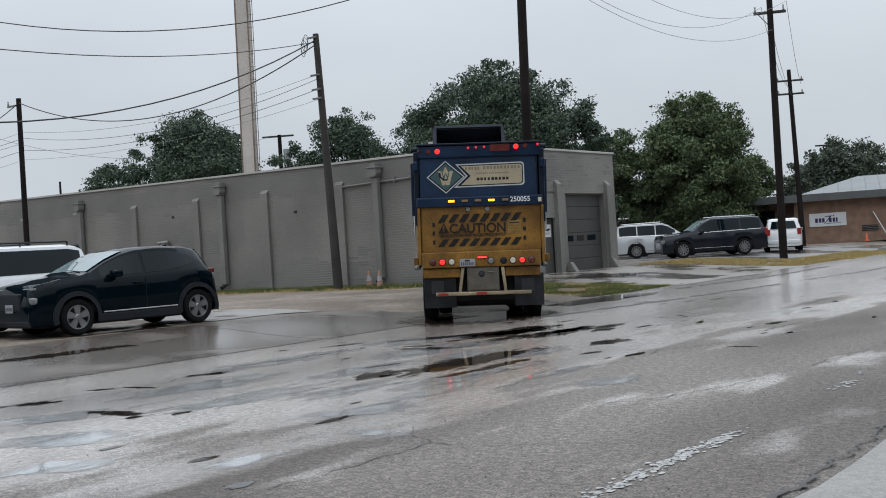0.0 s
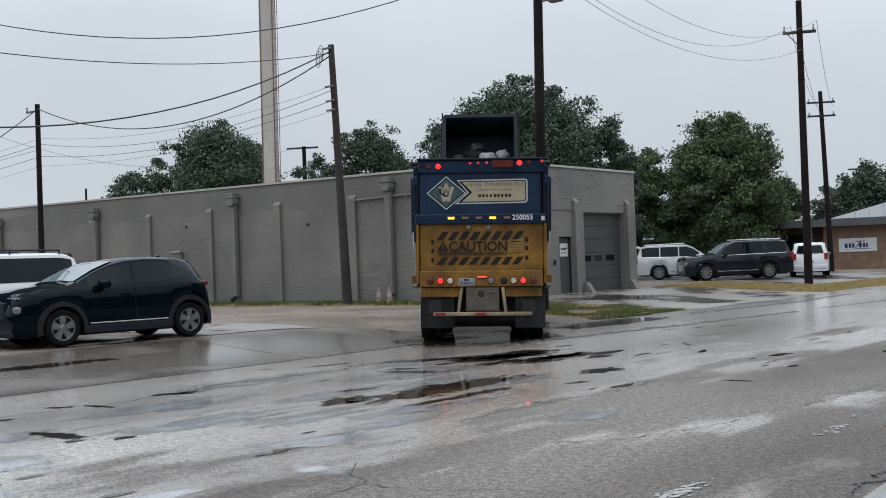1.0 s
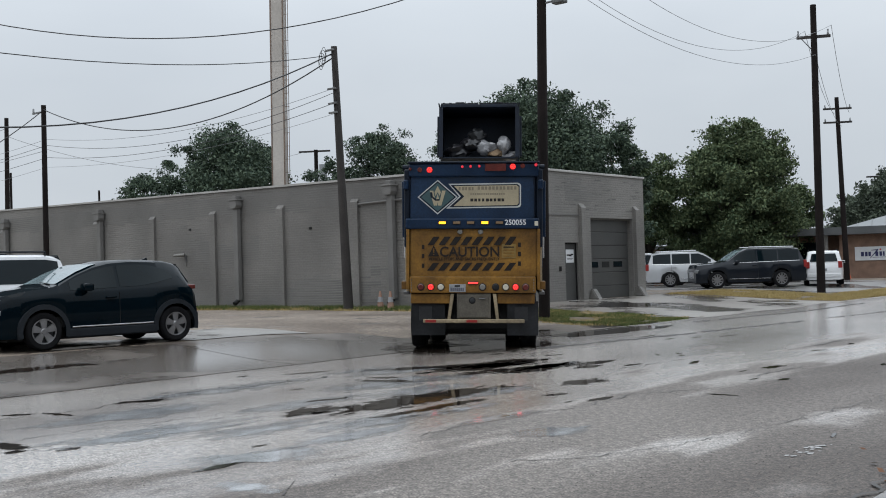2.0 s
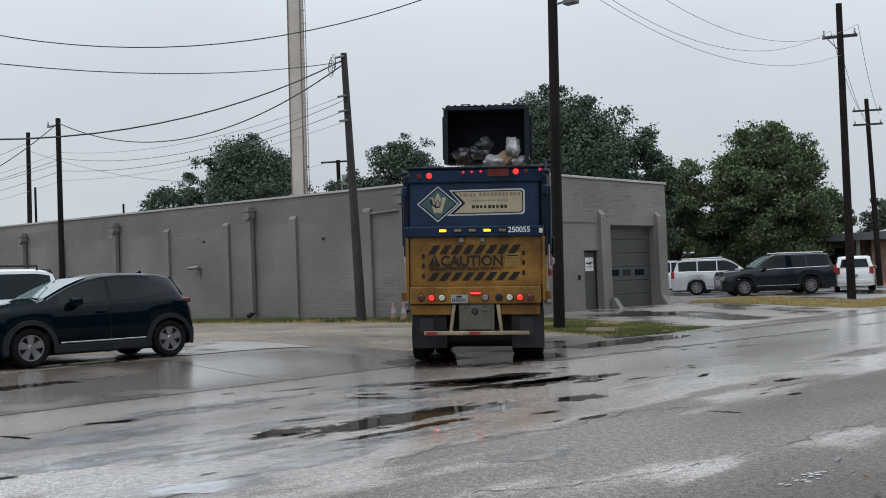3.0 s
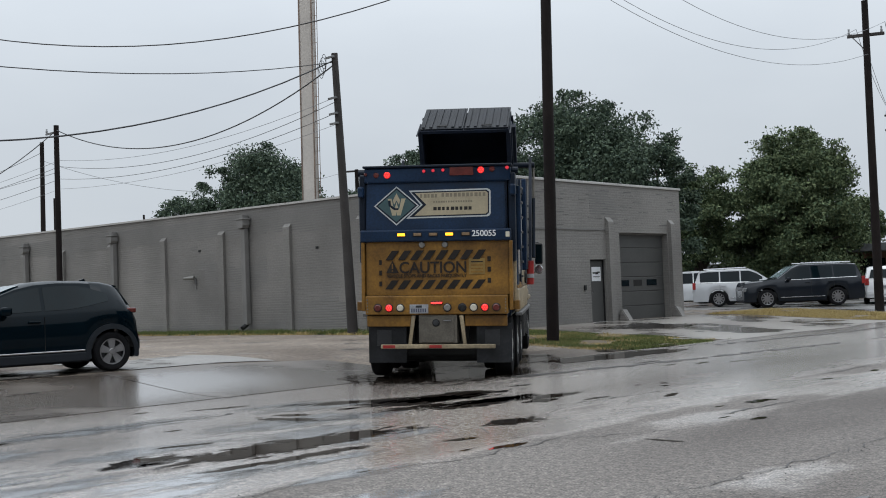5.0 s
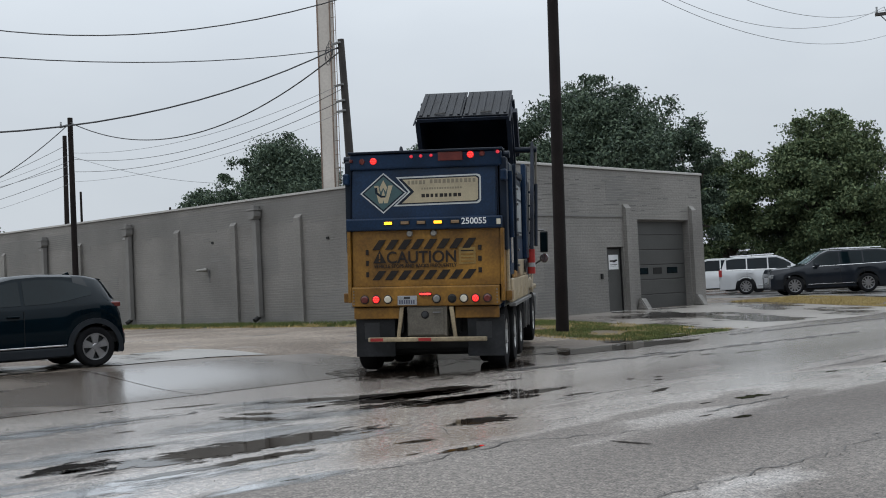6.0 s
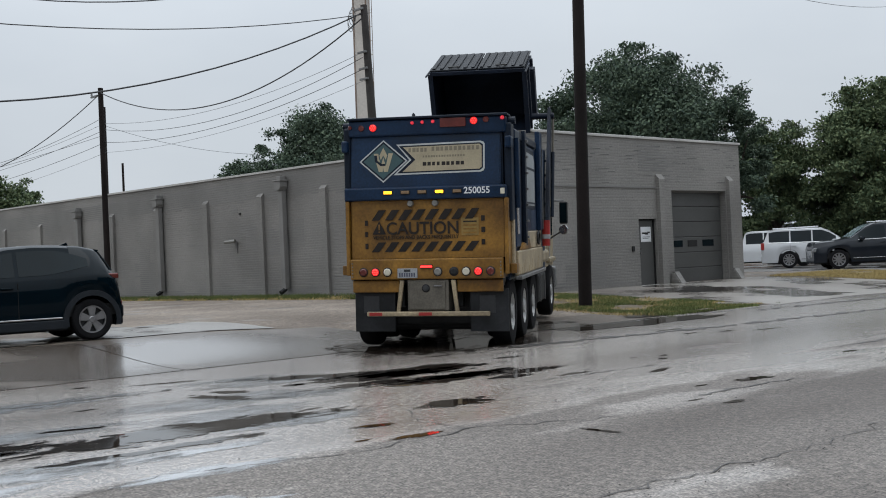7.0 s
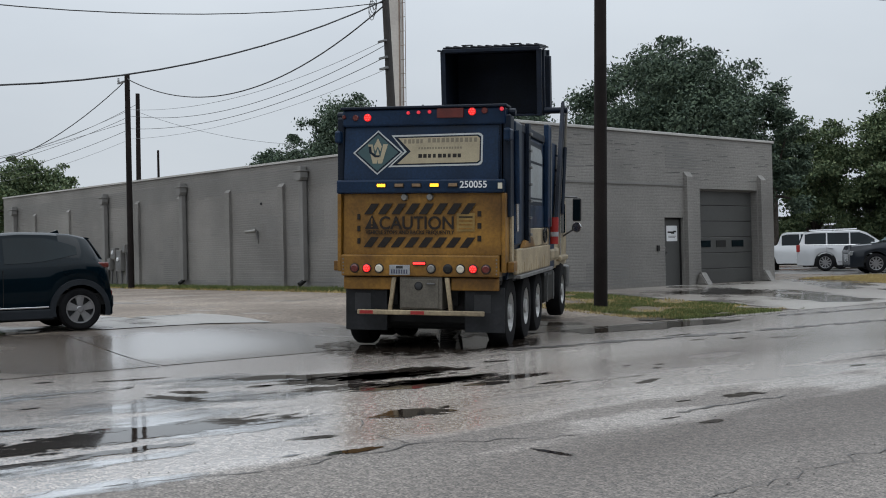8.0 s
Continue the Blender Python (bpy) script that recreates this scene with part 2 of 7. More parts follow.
add_brick_relief(M_WALL, 0.95)
M_TRIM = mat("grey_trim_paint", (0.157, 0.152, 0.144), 0.6, var=0.12, scale=1.2, fine=30, bump=0.1)
M_COPING = mat("coping_metal", (0.40, 0.39, 0.37), 0.45, var=0.12, scale=0.8, fine=20)
M_DOORGREY = mat("dark_grey_door_paint", (0.052, 0.052, 0.050), 0.5, var=0.12, scale=1.0, fine=25)
M_POLE = mat("dark_timber_pole", (0.011, 0.0078, 0.0072), 0.85, var=0.35, scale=1.5, fine=35, bump=0.5, spec=0.2)
M_POLEGREY = mat("weathered_timber_pole", (0.034, 0.030, 0.028), 0.85, var=0.3, scale=1.5, fine=35, bump=0.5)
M_MAST = mat("galvanised_mast", (0.42, 0.385, 0.35), 0.55, 0.2, var=0.12, scale=0.5, fine=12, bump=0.1)
M_MASTEDGE = mat("rusty_mast_edge", (0.165, 0.115, 0.088), 0.7, 0.1, var=0.4, scale=1.5, fine=15)
M_WIRE = mat("black_cable", (0.030, 0.031, 0.034), 0.6, var=0.1)
M_WIREGREY = mat("bare_cable", (0.16, 0.165, 0.175), 0.5, var=0.1)
M_INSUL = mat("grey_porcelain", (0.30, 0.31, 0.32), 0.3, var=0.1)
M_BLUE = mat("navy_truck_paint", (0.0044, 0.0170, 0.043), 0.42, var=0.35, scale=1.4, fine=30, bump=0.03, rough_var=0.12, spec=0.22)
M_BLUEDK = mat("dark_navy_steel", (0.0028, 0.0075, 0.017), 0.5, var=0.25, scale=2, fine=30, bump=0.05, spec=0.2)
M_YEL = mat("dirty_yellow_truck_paint", (0.122, 0.055, 0.008), 0.45, var=0.30, scale=1.6, fine=26, bump=0.05, tint=(0.200, 0.100, 0.015), spec=0.35)
M_CREAM = mat("cream_truck_paint", (0.27, 0.215, 0.135), 0.5, var=0.32, scale=2.6, fine=30, bump=0.05)
M_BLACK = mat("sooty_black", (0.010, 0.010, 0.010), 0.6, var=0.3, scale=3, fine=40, spec=0.3)
M_RUBBER = mat("tyre_rubber", (0.009, 0.009, 0.010), 0.9, var=0.25, scale=5, fine=60, bump=0.2, spec=0.12)
M_FLAP = mat("scuffed_rubber_flap", (0.006, 0.007, 0.008), 0.6, var=0.4, scale=3, fine=25, tint=(0.012, 0.013, 0.015), spec=0.3)
M_SCUFF = mat("scuffed_grey_patch", (0.014, 0.015, 0.017), 0.5, var=0.3, scale=6, fine=30)
M_STEEL = mat("brushed_steel", (0.105, 0.094, 0.076), 0.5, 0.3, var=0.25, scale=4, fine=40, bump=0.06)
M_STEELDK = mat("dull_steel", (0.16, 0.16, 0.16), 0.5, 0.6, var=0.25, scale=3, fine=30)
M_CHROME = mat("chrome", (0.62, 0.62, 0.63), 0.14, 1.0, var=0.06, scale=5, bump=0)
M_DECAL = mat("black_brown_decal", (0.011, 0.008, 0.006), 0.55, var=0.25, scale=5, spec=0.3)
M_DECALDIM = mat("faded_decal", (0.20, 0.125, 0.030), 0.5, var=0.2, scale=8)
M_GOLD = mat("tan_sign_panel", (0.30, 0.255, 0.165), 0.5, var=0.14, scale=3)
M_TANINK = mat("faded_tan_ink", (0.15, 0.125, 0.085), 0.5, var=0.1)
M_SILVER = mat("pale_silver_decal", (0.36, 0.375, 0.37), 0.4, var=0.12, scale=4)
M_GREENDEC = mat("deep_green_decal", (0.020, 0.056, 0.060), 0.45, var=0.15, scale=4)
M_WHITE = mat("white_lettering", (0.62, 0.63, 0.64), 0.45, var=0.06)
M_RED = mat("red_reflector", (0.28, 0.020, 0.018), 0.3, var=0.15, scale=8)
M_REDDK = mat("dark_red_lens", (0.10, 0.018, 0.014), 0.25, var=0.15, scale=8)
M_AMBEROFF = mat("unlit_amber_lens", (0.20, 0.13, 0.075), 0.25, var=0.15, scale=8)
M_REDLIT = glow("lit_red_lamp", (1.0, 0.035, 0.03), 2.6)
M_REDBASE = glow("glowing_red_lens", (0.75, 0.02, 0.02), 0.55)
M_REDDIM = glow("dim_red_marker", (0.75, 0.04, 0.06), 0.35)
M_AMBERLIT = glow("lit_amber_lamp", (1.0, 0.42, 0.02), 2.6)
M_LENS = mat("clear_lens", (0.50, 0.47, 0.38), 0.2, var=0.1, scale=9)
M_GREYLENS = mat("grey_lens", (0.17, 0.165, 0.15), 0.25, var=0.1, scale=9)
M_RIM = mat("pale_painted_rim", (0.34, 0.34, 0.335), 0.45, 0.2, var=0.3, scale=6, fine=30)
M_SIDEPANEL = mat("pale_side_decal", (0.30, 0.315, 0.315), 0.45, var=0.25, scale=1.6, fine=20, tint=(0.22, 0.24, 0.25))
M_BIN = mat("bin_dark_blue_steel", (0.0060, 0.0110, 0.022), 0.6, var=0.4, scale=2, fine=25, bump=0.1, spec=0.3)
M_LID = mat("black_plastic_lid", (0.010, 0.012, 0.016), 0.5, var=0.3, scale=3, fine=30, bump=0.05, spec=0.15)
M_BAGWHITE = mat("white_bin_bag", (0.34, 0.34, 0.35), 0.45, var=0.35, scale=5, fine=14, bump=0.8)
M_BAGBLACK = mat("black_bin_bag", (0.020, 0.020, 0.023), 0.3, var=0.2, scale=4, fine=20, bump=0.4)
M_CARD = mat("brown_cardboard", (0.25, 0.17, 0.10), 0.8, var=0.12, scale=6)
M_CARBLACK = mat("black_car_paint", (0.0012, 0.0050, 0.0080), 0.06, var=0.12, scale=2, bump=0, spec=0.15)
M_CARGREY = mat("charcoal_car_paint", (0.010, 0.013, 0.018), 0.14, 0.0, var=0.1, scale=2, bump=0, spec=0.32)
M_CARWHITE = mat("white_car_paint", (0.66, 0.67, 0.68), 0.28, var=0.04, scale=2, bump=0, coat=1.0)
M_CARSILVER = mat("silver_white_car_paint", (0.42, 0.43, 0.445), 0.28, var=0.04, scale=2, bump=0, coat=1.0)
M_CLAD = mat("grey_plastic_cladding", (0.011, 0.014, 0.018), 0.6, var=0.15, scale=5, fine=60, spec=0.25)
M_TINT = mat("tinted_glass", (0.0035, 0.0085, 0.011), 0.04, var=0.2, scale=1.5, bump=0, spec=0.2)
# pale base colour stands in for sky reflected by the screen
M_SHIELD = mat("sky_pale_windscreen", (0.19, 0.25, 0.265), 0.06, var=0.3, scale=1.2, bump=0, coat=0.2)
M_ALLOY = mat("machined_alloy", (0.34, 0.34, 0.35), 0.28, 0.8, var=0.12, scale=7, bump=0)
M_ALLOYDK = mat("dark_alloy", (0.035, 0.036, 0.038), 0.4, 0.4, var=0.1, scale=7, bump=0)
M_HEADLAMP = mat("headlamp_lens", (0.22, 0.23, 0.235), 0.15, 0.2, var=0.25, scale=9, bump=0)
M_PLATE = mat("plate_white", (0.27, 0.28, 0.29), 0.5, var=0.2, scale=8)
M_PLATEINK = mat("plate_ink", (0.05, 0.055, 0.09), 0.5, var=0.05)
M_BRICK = mat("red_brown_brick", (0.22, 0.135, 0.095), 0.8, var=0.22, scale=2, fine=25, bump=0.4)
M_ROOFMETAL = mat("grey_metal_roof", (0.16, 0.172, 0.175), 0.42, 0.3, var=0.1, scale=1, fine=12)
M_FASCIA = mat("dark_fascia", (0.085, 0.090, 0.092), 0.5, var=0.15, scale=1)
M_SIGNBLUE = mat("navy_sign_ink", (0.015, 0.018, 0.085), 0.5, var=0.1)
M_SIGNRED = mat("red_sign_ink", (0.45, 0.03, 0.03), 0.5, var=0.1)
M_CONE = mat("orange_cone_plastic", (0.62, 0.13, 0.045), 0.5, var=0.15, scale=6)
M_CONEFADE = mat("faded_cone_plastic", (0.30, 0.175, 0.125), 0.7, var=0.3, scale=6)
M_BARK = mat("tree_bark", (0.060, 0.048, 0.038), 0.9, var=0.35, scale=4, fine=25, bump=0.6)


def leaf_mat(name, dark, light):
    m = bpy.data.materials.new(name)
    m.use_nodes = True
    n, l = m.node_tree.nodes, m.node_tree.links
    b = n["Principled BSDF"]
    geo, ramp = n.new("ShaderNodeNewGeometry"), n.new("ShaderNodeValToRGB")
    ramp.color_ramp.elements[0].color, ramp.color_ramp.elements[1].color = (*dark, 1), (*light, 1)
    l.new(geo.outputs["Random Per Island"], ramp.inputs[0])
    l.new(ramp.outputs[0], b.inputs["Base Color"])
    b.inputs["Roughness"].default_value = 0.75
    b.inputs["Specular IOR Level"].default_value = 0.2
    return m


# oak leaf colours lifted and blued to hold the haze of distance
M_LEAF = leaf_mat("dark_oak_leaves", (0.033, 0.054, 0.041), (0.098, 0.132, 0.085))
M_LEAFLIGHT = leaf_mat("olive_leaves", (0.040, 0.068, 0.036), (0.140, 0.172, 0.084))
M_LEAFFAR = leaf_mat("hazy_leaves", (0.050, 0.065, 0.050), (0.090, 0.110, 0.075))
M_GRASS = leaf_mat("green_grass", (0.050, 0.075, 0.020), (0.135, 0.155, 0.050))
M_GRASSDRY = leaf_mat("dry_grass", (0.240, 0.180, 0.072), (0.440, 0.345, 0.152))
M_ACROSS = mat("backdrop_brown", (0.062, 0.056, 0.050), 0.8, var=0.2, scale=0.2, fine=3, bump=0.1)

# ---- mesh helpers ----
def finish(bm, name, material, smooth=False):
    me = bpy.data.meshes.new(name)
    bmesh.ops.recalc_face_normals(bm, faces=bm.faces)
    bm.to_mesh(me)
    bm.free()
    for mt in (material if isinstance(material, (list, tuple)) else [material]):
        me.materials.append(mt)
    if smooth:
        me.shade_smooth()
        me.set_sharp_from_angle(angle=radians(38))
    return me


def part(name, bm, material, parent=None, label="", smooth=False, m=None):
    ob = new(name, finish(bm, name, material, smooth))
    if parent is not None:
        ob.parent = parent
    if m is not None:
        ob.matrix_basis = m
    return tagged(ob, label)


def thing(name, m, label, category, group="", kind=""):
    ob = new(name)
    ob.empty_display_size = 0.2
    ob.matrix_basis = m
    return tagged(ob, label, category, group, kind)


def box(x0, x1, y0, y1, z0, z1, bevel=0.0, bm=None, m=None):
    bm = bm or bmesh.new()
    g = bmesh.ops.create_cube(bm, size=1)
    vs = g["verts"]
    for v in vs:
        v.co = Vector((x0 + (v.co.x + 0.5) * (x1 - x0), y0 + (v.co.y + 0.5) * (y1 - y0), z0 + (v.co.z + 0.5) * (z1 - z0)))
    if bevel:
        es = list({e for v in vs for e in v.link_edges})
        r = bmesh.ops.bevel(bm, geom=es, offset=bevel, segments=2, affect="EDGES", profile=0.5)
        vs = list({v for f in r["faces"] for v in f.verts} | {v for v in vs if v.is_valid})
    if m is not None:
        bmesh.ops.transform(bm, matrix=m, verts=[v for v in vs if v.is_valid])
    return bm


def rod(p0, p1, r0, r1=None, seg=12, bm=None, caps=True):
    """A tapered round bar from p0 to p1."""
    bm = bm or bmesh.new()
    p0, p1 = Vector(p0), Vector(p1)
    r1 = r0 if r1 is None else r1
    q = (p1 - p0).to_track_quat("Z", "Y")
    rings = []
    for p, r in ((p0, r0), (p1, r1)):
        rings.append([bm.verts.new(p + q @ Vector((r * math.cos(2 * math.pi * i / seg), r * math.sin(2 * math.pi * i / seg), 0))) for i in range(seg)])
    for i in range(seg):
        bm.faces.new((rings[0][i], rings[0][(i + 1) % seg], rings[1][(i + 1) % seg], rings[1][i]))
    if caps:
        bm.faces.new(rings[0][::-1])
        bm.faces.new(rings[1])
    return bm


def prism(outline, y0, y1, bm=None, plane="xz", bevel=0.0):
    """An outline in a plane, drawn out along the third axis."""
    bm = bm or bmesh.new()

    def at(a, b, c):
        return (a, c, b) if plane == "xz" else ((a, b, c) if plane == "xy" else (c, a, b))
    lo = [bm.verts.new(at(a, b, y0)) for a, b in outline]
    hi = [bm.verts.new(at(a, b, y1)) for a, b in outline]
    k = len(outline)
    fs = [bm.faces.new(lo[::-1]), bm.faces.new(hi)]
    for i in range(k):
        fs.append(bm.faces.new((lo[i], lo[(i + 1) % k], hi[(i + 1) % k], hi[i])))
    if bevel:
        es = list({e for f in fs[:2] for e in f.edges})
        bmesh.ops.bevel(bm, geom=es, offset=bevel, segments=2, affect="EDGES")
    return bm


def lathe(profile, seg=24, axis="x", bm=None, centre=(0, 0, 0)):
    """A closed profile of (radius, along) turned round an axis."""
    bm = bm or bmesh.new()
    rings = []
    for i in range(seg):
        a = 2 * math.pi * i / seg
        c, s = math.cos(a), math.sin(a)
        ring = []
        for r, h in profile:
            p = {"x": (h, r * c, r * s), "y": (r * c, h, r * s), "z": (r * c, r * s, h)}[axis]
            ring.append(bm.verts.new(Vector(p) + Vector(centre)))
        rings.append(ring)
    k = len(profile)
    for i in range(seg):
        a, b = rings[i], rings[(i + 1) % seg]
        for j in range(k - 1):
            bm.faces.new((a[j], b[j], b[j + 1], a[j + 1]))
    bmesh.ops.remove_doubles(bm, verts=bm.verts, dist=1e-5)
    return bm


def lettering(name, text, size, material, parent, m, spread=1.0, label="", bold=0.0, fill=None):
    """Raised letters in the built-in font, centred."""
    cu = bpy.data.curves.new(name, "FONT")
    cu.body, cu.size, cu.extrude, cu.offset = text, size, 0.002, bold
    cu.align_x, cu.align_y = "CENTER", "CENTER"
    tmp = bpy.data.objects.new(name, cu)
    scene.collection.objects.link(tmp)
    bpy.context.view_layer.update()
    me = bpy.data.meshes.new_from_object(tmp.evaluated_get(bpy.context.evaluated_depsgraph_get()))
    bpy.data.objects.remove(tmp)
    if fill:
        xs, ys = [v.co.x for v in me.vertices], [v.co.y for v in me.vertices]
        for v in me.vertices:
            v.co.x = (v.co.x - (min(xs) + max(xs)) / 2) * fill[0] / (max(xs) - min(xs))
            v.co.y = (v.co.y - (min(ys) + max(ys)) / 2) * fill[1] / (max(ys) - min(ys))
    else:
        for v in me.vertices:
            v.co.x *= spread
    me.materials.append(material)
    ob = new(name, me)
    ob.parent = parent
    ob.matrix_basis = m
    return tagged(ob, label)


def height(x, y):
    """The lie of the land: a level road, a low rise to the lots on either side."""
    k = min(1.0, max(0.0, (y + 11) / 3))
    t = min(1.0, max(0.0, (17.1 - x) / (4.2 + 2.8 * k)))
    r = min(1.0, max(0.0, (x - 28.4) / 1.2))
    return 0.28 * t * t * (3 - 2 * t) + 0.05 * min(1.0, max(0.0, (12.9 - x) / 9)) + 0.03 * r


def sheet(name, xs, ys, dz, material, edge=0.0, seed=0, parent=None):
    """A patch of paving that follows the lie of the land, with a wavering edge."""
    bm = bmesh.new()
    nx, ny = len(xs), len(ys)
    grid = []
    for i, x in enumerate(xs):
        row = []
        for j, y in enumerate(ys):
            px, py = x, y
            if edge and (i in (0, nx - 1)):
                px += edge * noise.noise((y * 0.55, seed * 7.3, i))
            if edge and (j in (0, ny - 1)):
                py += edge * noise.noise((x * 0.55, seed * 5.1, j + 3.3))
            row.append(bm.verts.new((px, py, height(px, py) + dz)))
        grid.append(row)
    for i in range(nx - 1):
        for j in range(ny - 1):
            bm.faces.new((grid[i][j], grid[i + 1][j], grid[i + 1][j + 1], grid[i][j + 1]))
    ob = new(name, finish(bm, name, material))
    ob.parent = parent
    ob.data.shade_smooth()
    return ob


def span(a, b, step):
    k = max(1, round((b - a) / step))
    return [a + (b - a) * i / k for i in range(k + 1)]


def blob_patch(name, material, cx, cy, length, width, turn, dz, seed, rag=0.35, parent=None, n=96):
    """A flat patch with a ragged, natural outline."""
    bm = bmesh.new()
    c, s = math.cos(radians(turn)), math.sin(radians(turn))
    ring, mid = [], bm.verts.new((cx, cy, height(cx, cy) + dz))
    for i in range(n):
        a = 2 * math.pi * i / n
        k = 1 + rag * noise.noise((math.cos(a) * 1.7 + seed * 3.1, math.sin(a) * 1.7, seed)) * 1.6 + rag * 0.9 * noise.noise((math.cos(a) * 6 + seed, math.sin(a) * 6, seed)) + rag * 0.5 * noise.noise((math.cos(a) * 17 + seed, math.sin(a) * 17, seed))
        k = max(0.15, k)
        u, v = length / 2 * k * math.cos(a), width / 2 * k * math.sin(a)
        x, y = cx + c * u - s * v, cy + s * u + c * v
        ring.append(bm.verts.new((x, y, height(x, y) + dz)))
    for i in range(n):
        bm.faces.new((mid, ring[i], ring[(i + 1) % n]))
    ob = new(name, finish(bm, name, material))
    ob.parent = parent
    return ob


def ribbon(name, points, w, dz, material, parent=None, seed=0, wob=0.0):
    """A thin wavering strip along a line on the ground."""
    bm = bmesh.new()
    pts = []
    for (x0, y0), (x1, y1) in zip(points, points[1:]):
        k = max(2, int(math.hypot(x1 - x0, y1 - y0) / 0.09))
        pts += [(x0 + (x1 - x0) * i / k, y0 + (y1 - y0) * i / k) for i in range(k)]
    pts.append(points[-1])
    prev = None
    for i, (x, y) in enumerate(pts):
        a, b = pts[max(0, i - 1)], pts[min(len(pts) - 1, i + 1)]
        d = Vector((b[0] - a[0], b[1] - a[1])).normalized()
        nx, ny = -d.y, d.x
        o = wob * noise.noise((i * 0.45, seed * 3.7, 0)) * 1.6 + wob * 0.7 * noise.noise((i * 1.7, seed * 2.1, 4.0))
        ww = w * (0.25 + 1.5 * abs(noise.noise((i * 0.31, seed * 1.7, 5.0)))) / 2
        x, y = x + nx * o, y + ny * o
        cur = [bm.verts.new((x + nx * k * ww, y + ny * k * ww, height(x, y) + dz)) for k in (-1, 1)]
        if prev:
            bm.faces.new((prev[0], cur[0], cur[1], prev[1]))
        prev = cur
    ob = new(name, finish(bm, name, material))
    ob.parent = parent
    return ob

# ---- ground ----
ROAD_W, ROAD_E = 17.15, 28.3
bm = bmesh.new()
gx = [-2500, -800, -300, -120, -60] + span(-40, 12, 4) + span(12.5, 18, 0.5) + span(20, 28, 2) + span(28.4, 30, 0.4) + [34, 45, 70, 150, 400, 1000, 2500]
gy = [-2500, -800, -300, -120] + span(-60, -16, 4) + span(-15, 5, 1) + span(7, 60, 4) + [90, 150, 300, 800, 2500]
grid = [[bm.verts.new((x, y, height(x, y) - 0.06)) for y in gy] for x in gx]
for i in range(len(gx) - 1):
    for j in range(len(gy) - 1):
        bm.faces.new((grid[i][j], grid[i + 1][j], grid[i + 1][j + 1], grid[i][j + 1]))
ground = tagged(new("ground", finish(bm, "ground", M_WEEDS)), "rough open ground out to the horizon", "ground", kind="structure")
ground.data.shade_smooth()

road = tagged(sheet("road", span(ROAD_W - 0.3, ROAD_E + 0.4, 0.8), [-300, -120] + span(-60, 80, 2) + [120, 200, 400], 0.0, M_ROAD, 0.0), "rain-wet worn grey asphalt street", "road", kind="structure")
lot = tagged(sheet("lot", span(-34, 15.2, 0.6), span(-60, 1.2, 0.9), 0.0, M_LOT, 0.25, 2), "wet tan gravel lot beside the building", "lot", kind="structure")
far_lot = tagged(sheet("parking_lot", span(-40, 15.2, 1.2), span(17.6, 60, 2), -0.004, M_FARLOT, 0.2, 3), "wet asphalt parking lot behind the building", "parking lot", kind="structure")
near_lot = tagged(sheet("gravel_edge", span(-2, 17.15, 0.5), span(-7, 18.2, 0.5), -0.002, M_MUD, 0.0), "wet muddy gravel beside the driveway", "lot", kind="structure")
drive = tagged(sheet("driveway", span(9.75, 17.05, 0.5), span(1.9, 12.6, 0.5), 0.004, M_DRIVE, 0.35, 5), "wet concrete driveway before the garage door", "driveway", kind="structure")
walk_e = tagged(sheet("pavement", span(28.35, 47, 0.6), span(-80, 80, 0.7), 0.016, M_EDGESLAB, 0.12, 6), "pale wet concrete along the street's edge", "pavement", kind="structure")

# concrete apron in slabs
apron = tagged(new("apron"), "wet brown-grey concrete apron between lot and street", "apron", kind="structure")
for k, (ya, yb) in enumerate(((-60, -44), (-44, -34), (-34, -26), (-26, -19.8), (-19.8, -13.2), (-13.2, -8.2), (-8.2, -4.6))):
    sheet("slab", span(13.4 if k < 6 else 15.0, 17.1, 0.35), span(ya + 0.012, yb - 0.012, 0.7), 0.008, M_APRON, 0.0, parent=apron)
pale = new("pale_slab_row")
pale = tagged(pale, "broken pale concrete slabs set in the gravel lot", "paving", kind="structure")
for x0, x1, y0, y1 in ((11.2, 13.3, -12.4, -10.7), (10.4, 13.2, -10.65, -9.2), (9.2, 11.1, -12.2, -10.75)):
    sheet("slab", span(x0, x1, 0.4), span(y0, y1, 0.4), 0.012, M_SLAB, 0.07, x0, parent=pale)

# gutter, tar joints and cracks
seams = tagged(new("road_seams"), "dark tar seams and cracks in the asphalt", "road cracks", kind="structure")
for a, b, w in ((-14.2, -12.9, 0.03), (-5.5, 3, 0.07), (3.6, 20, 0.06), (21, 60, 0.05)):
    ribbon("gutter_joint", [(17.2, a), (17.3, (a + b) / 2), (17.22, b)], w, 0.007, M_CRACK, seams, a, 0.08)
ribbon("gutter_joint", [(19.15, -9.0), (19.3, -7.2), (19.65, -5.6), (19.75, -4.2)], 0.32, 0.006, M_CRACK, seams, 1.5, 0.10)
ribbon("gutter_joint", [(19.8, -4.0), (20.05, -1.8), (20.3, 0.5)], 0.30, 0.006, M_CRACK, seams, 2.5, 0.12)
ribbon("gutter_joint", [(20.4, 2.0), (20.8, 6.0), (20.7, 12.0)], 0.2, 0.006, M_CRACK, seams, 3.5, 0.12)
ribbon("gutter_joint", [(17.8, -0.4), (18.1, 2.7), (18.4, 5.8), (18.2, 11.0)], 0.24, 0.007, M_CRACK, seams, 4.5, 0.12)
ribbon("crack", [(18.8, -16.95), (19.0, -16.3), (19.12, -15.7), (19.2, -15.1), (19.05, -14.5)], 0.09, 0.006, M_CRACK, seams, 21, 0.09)
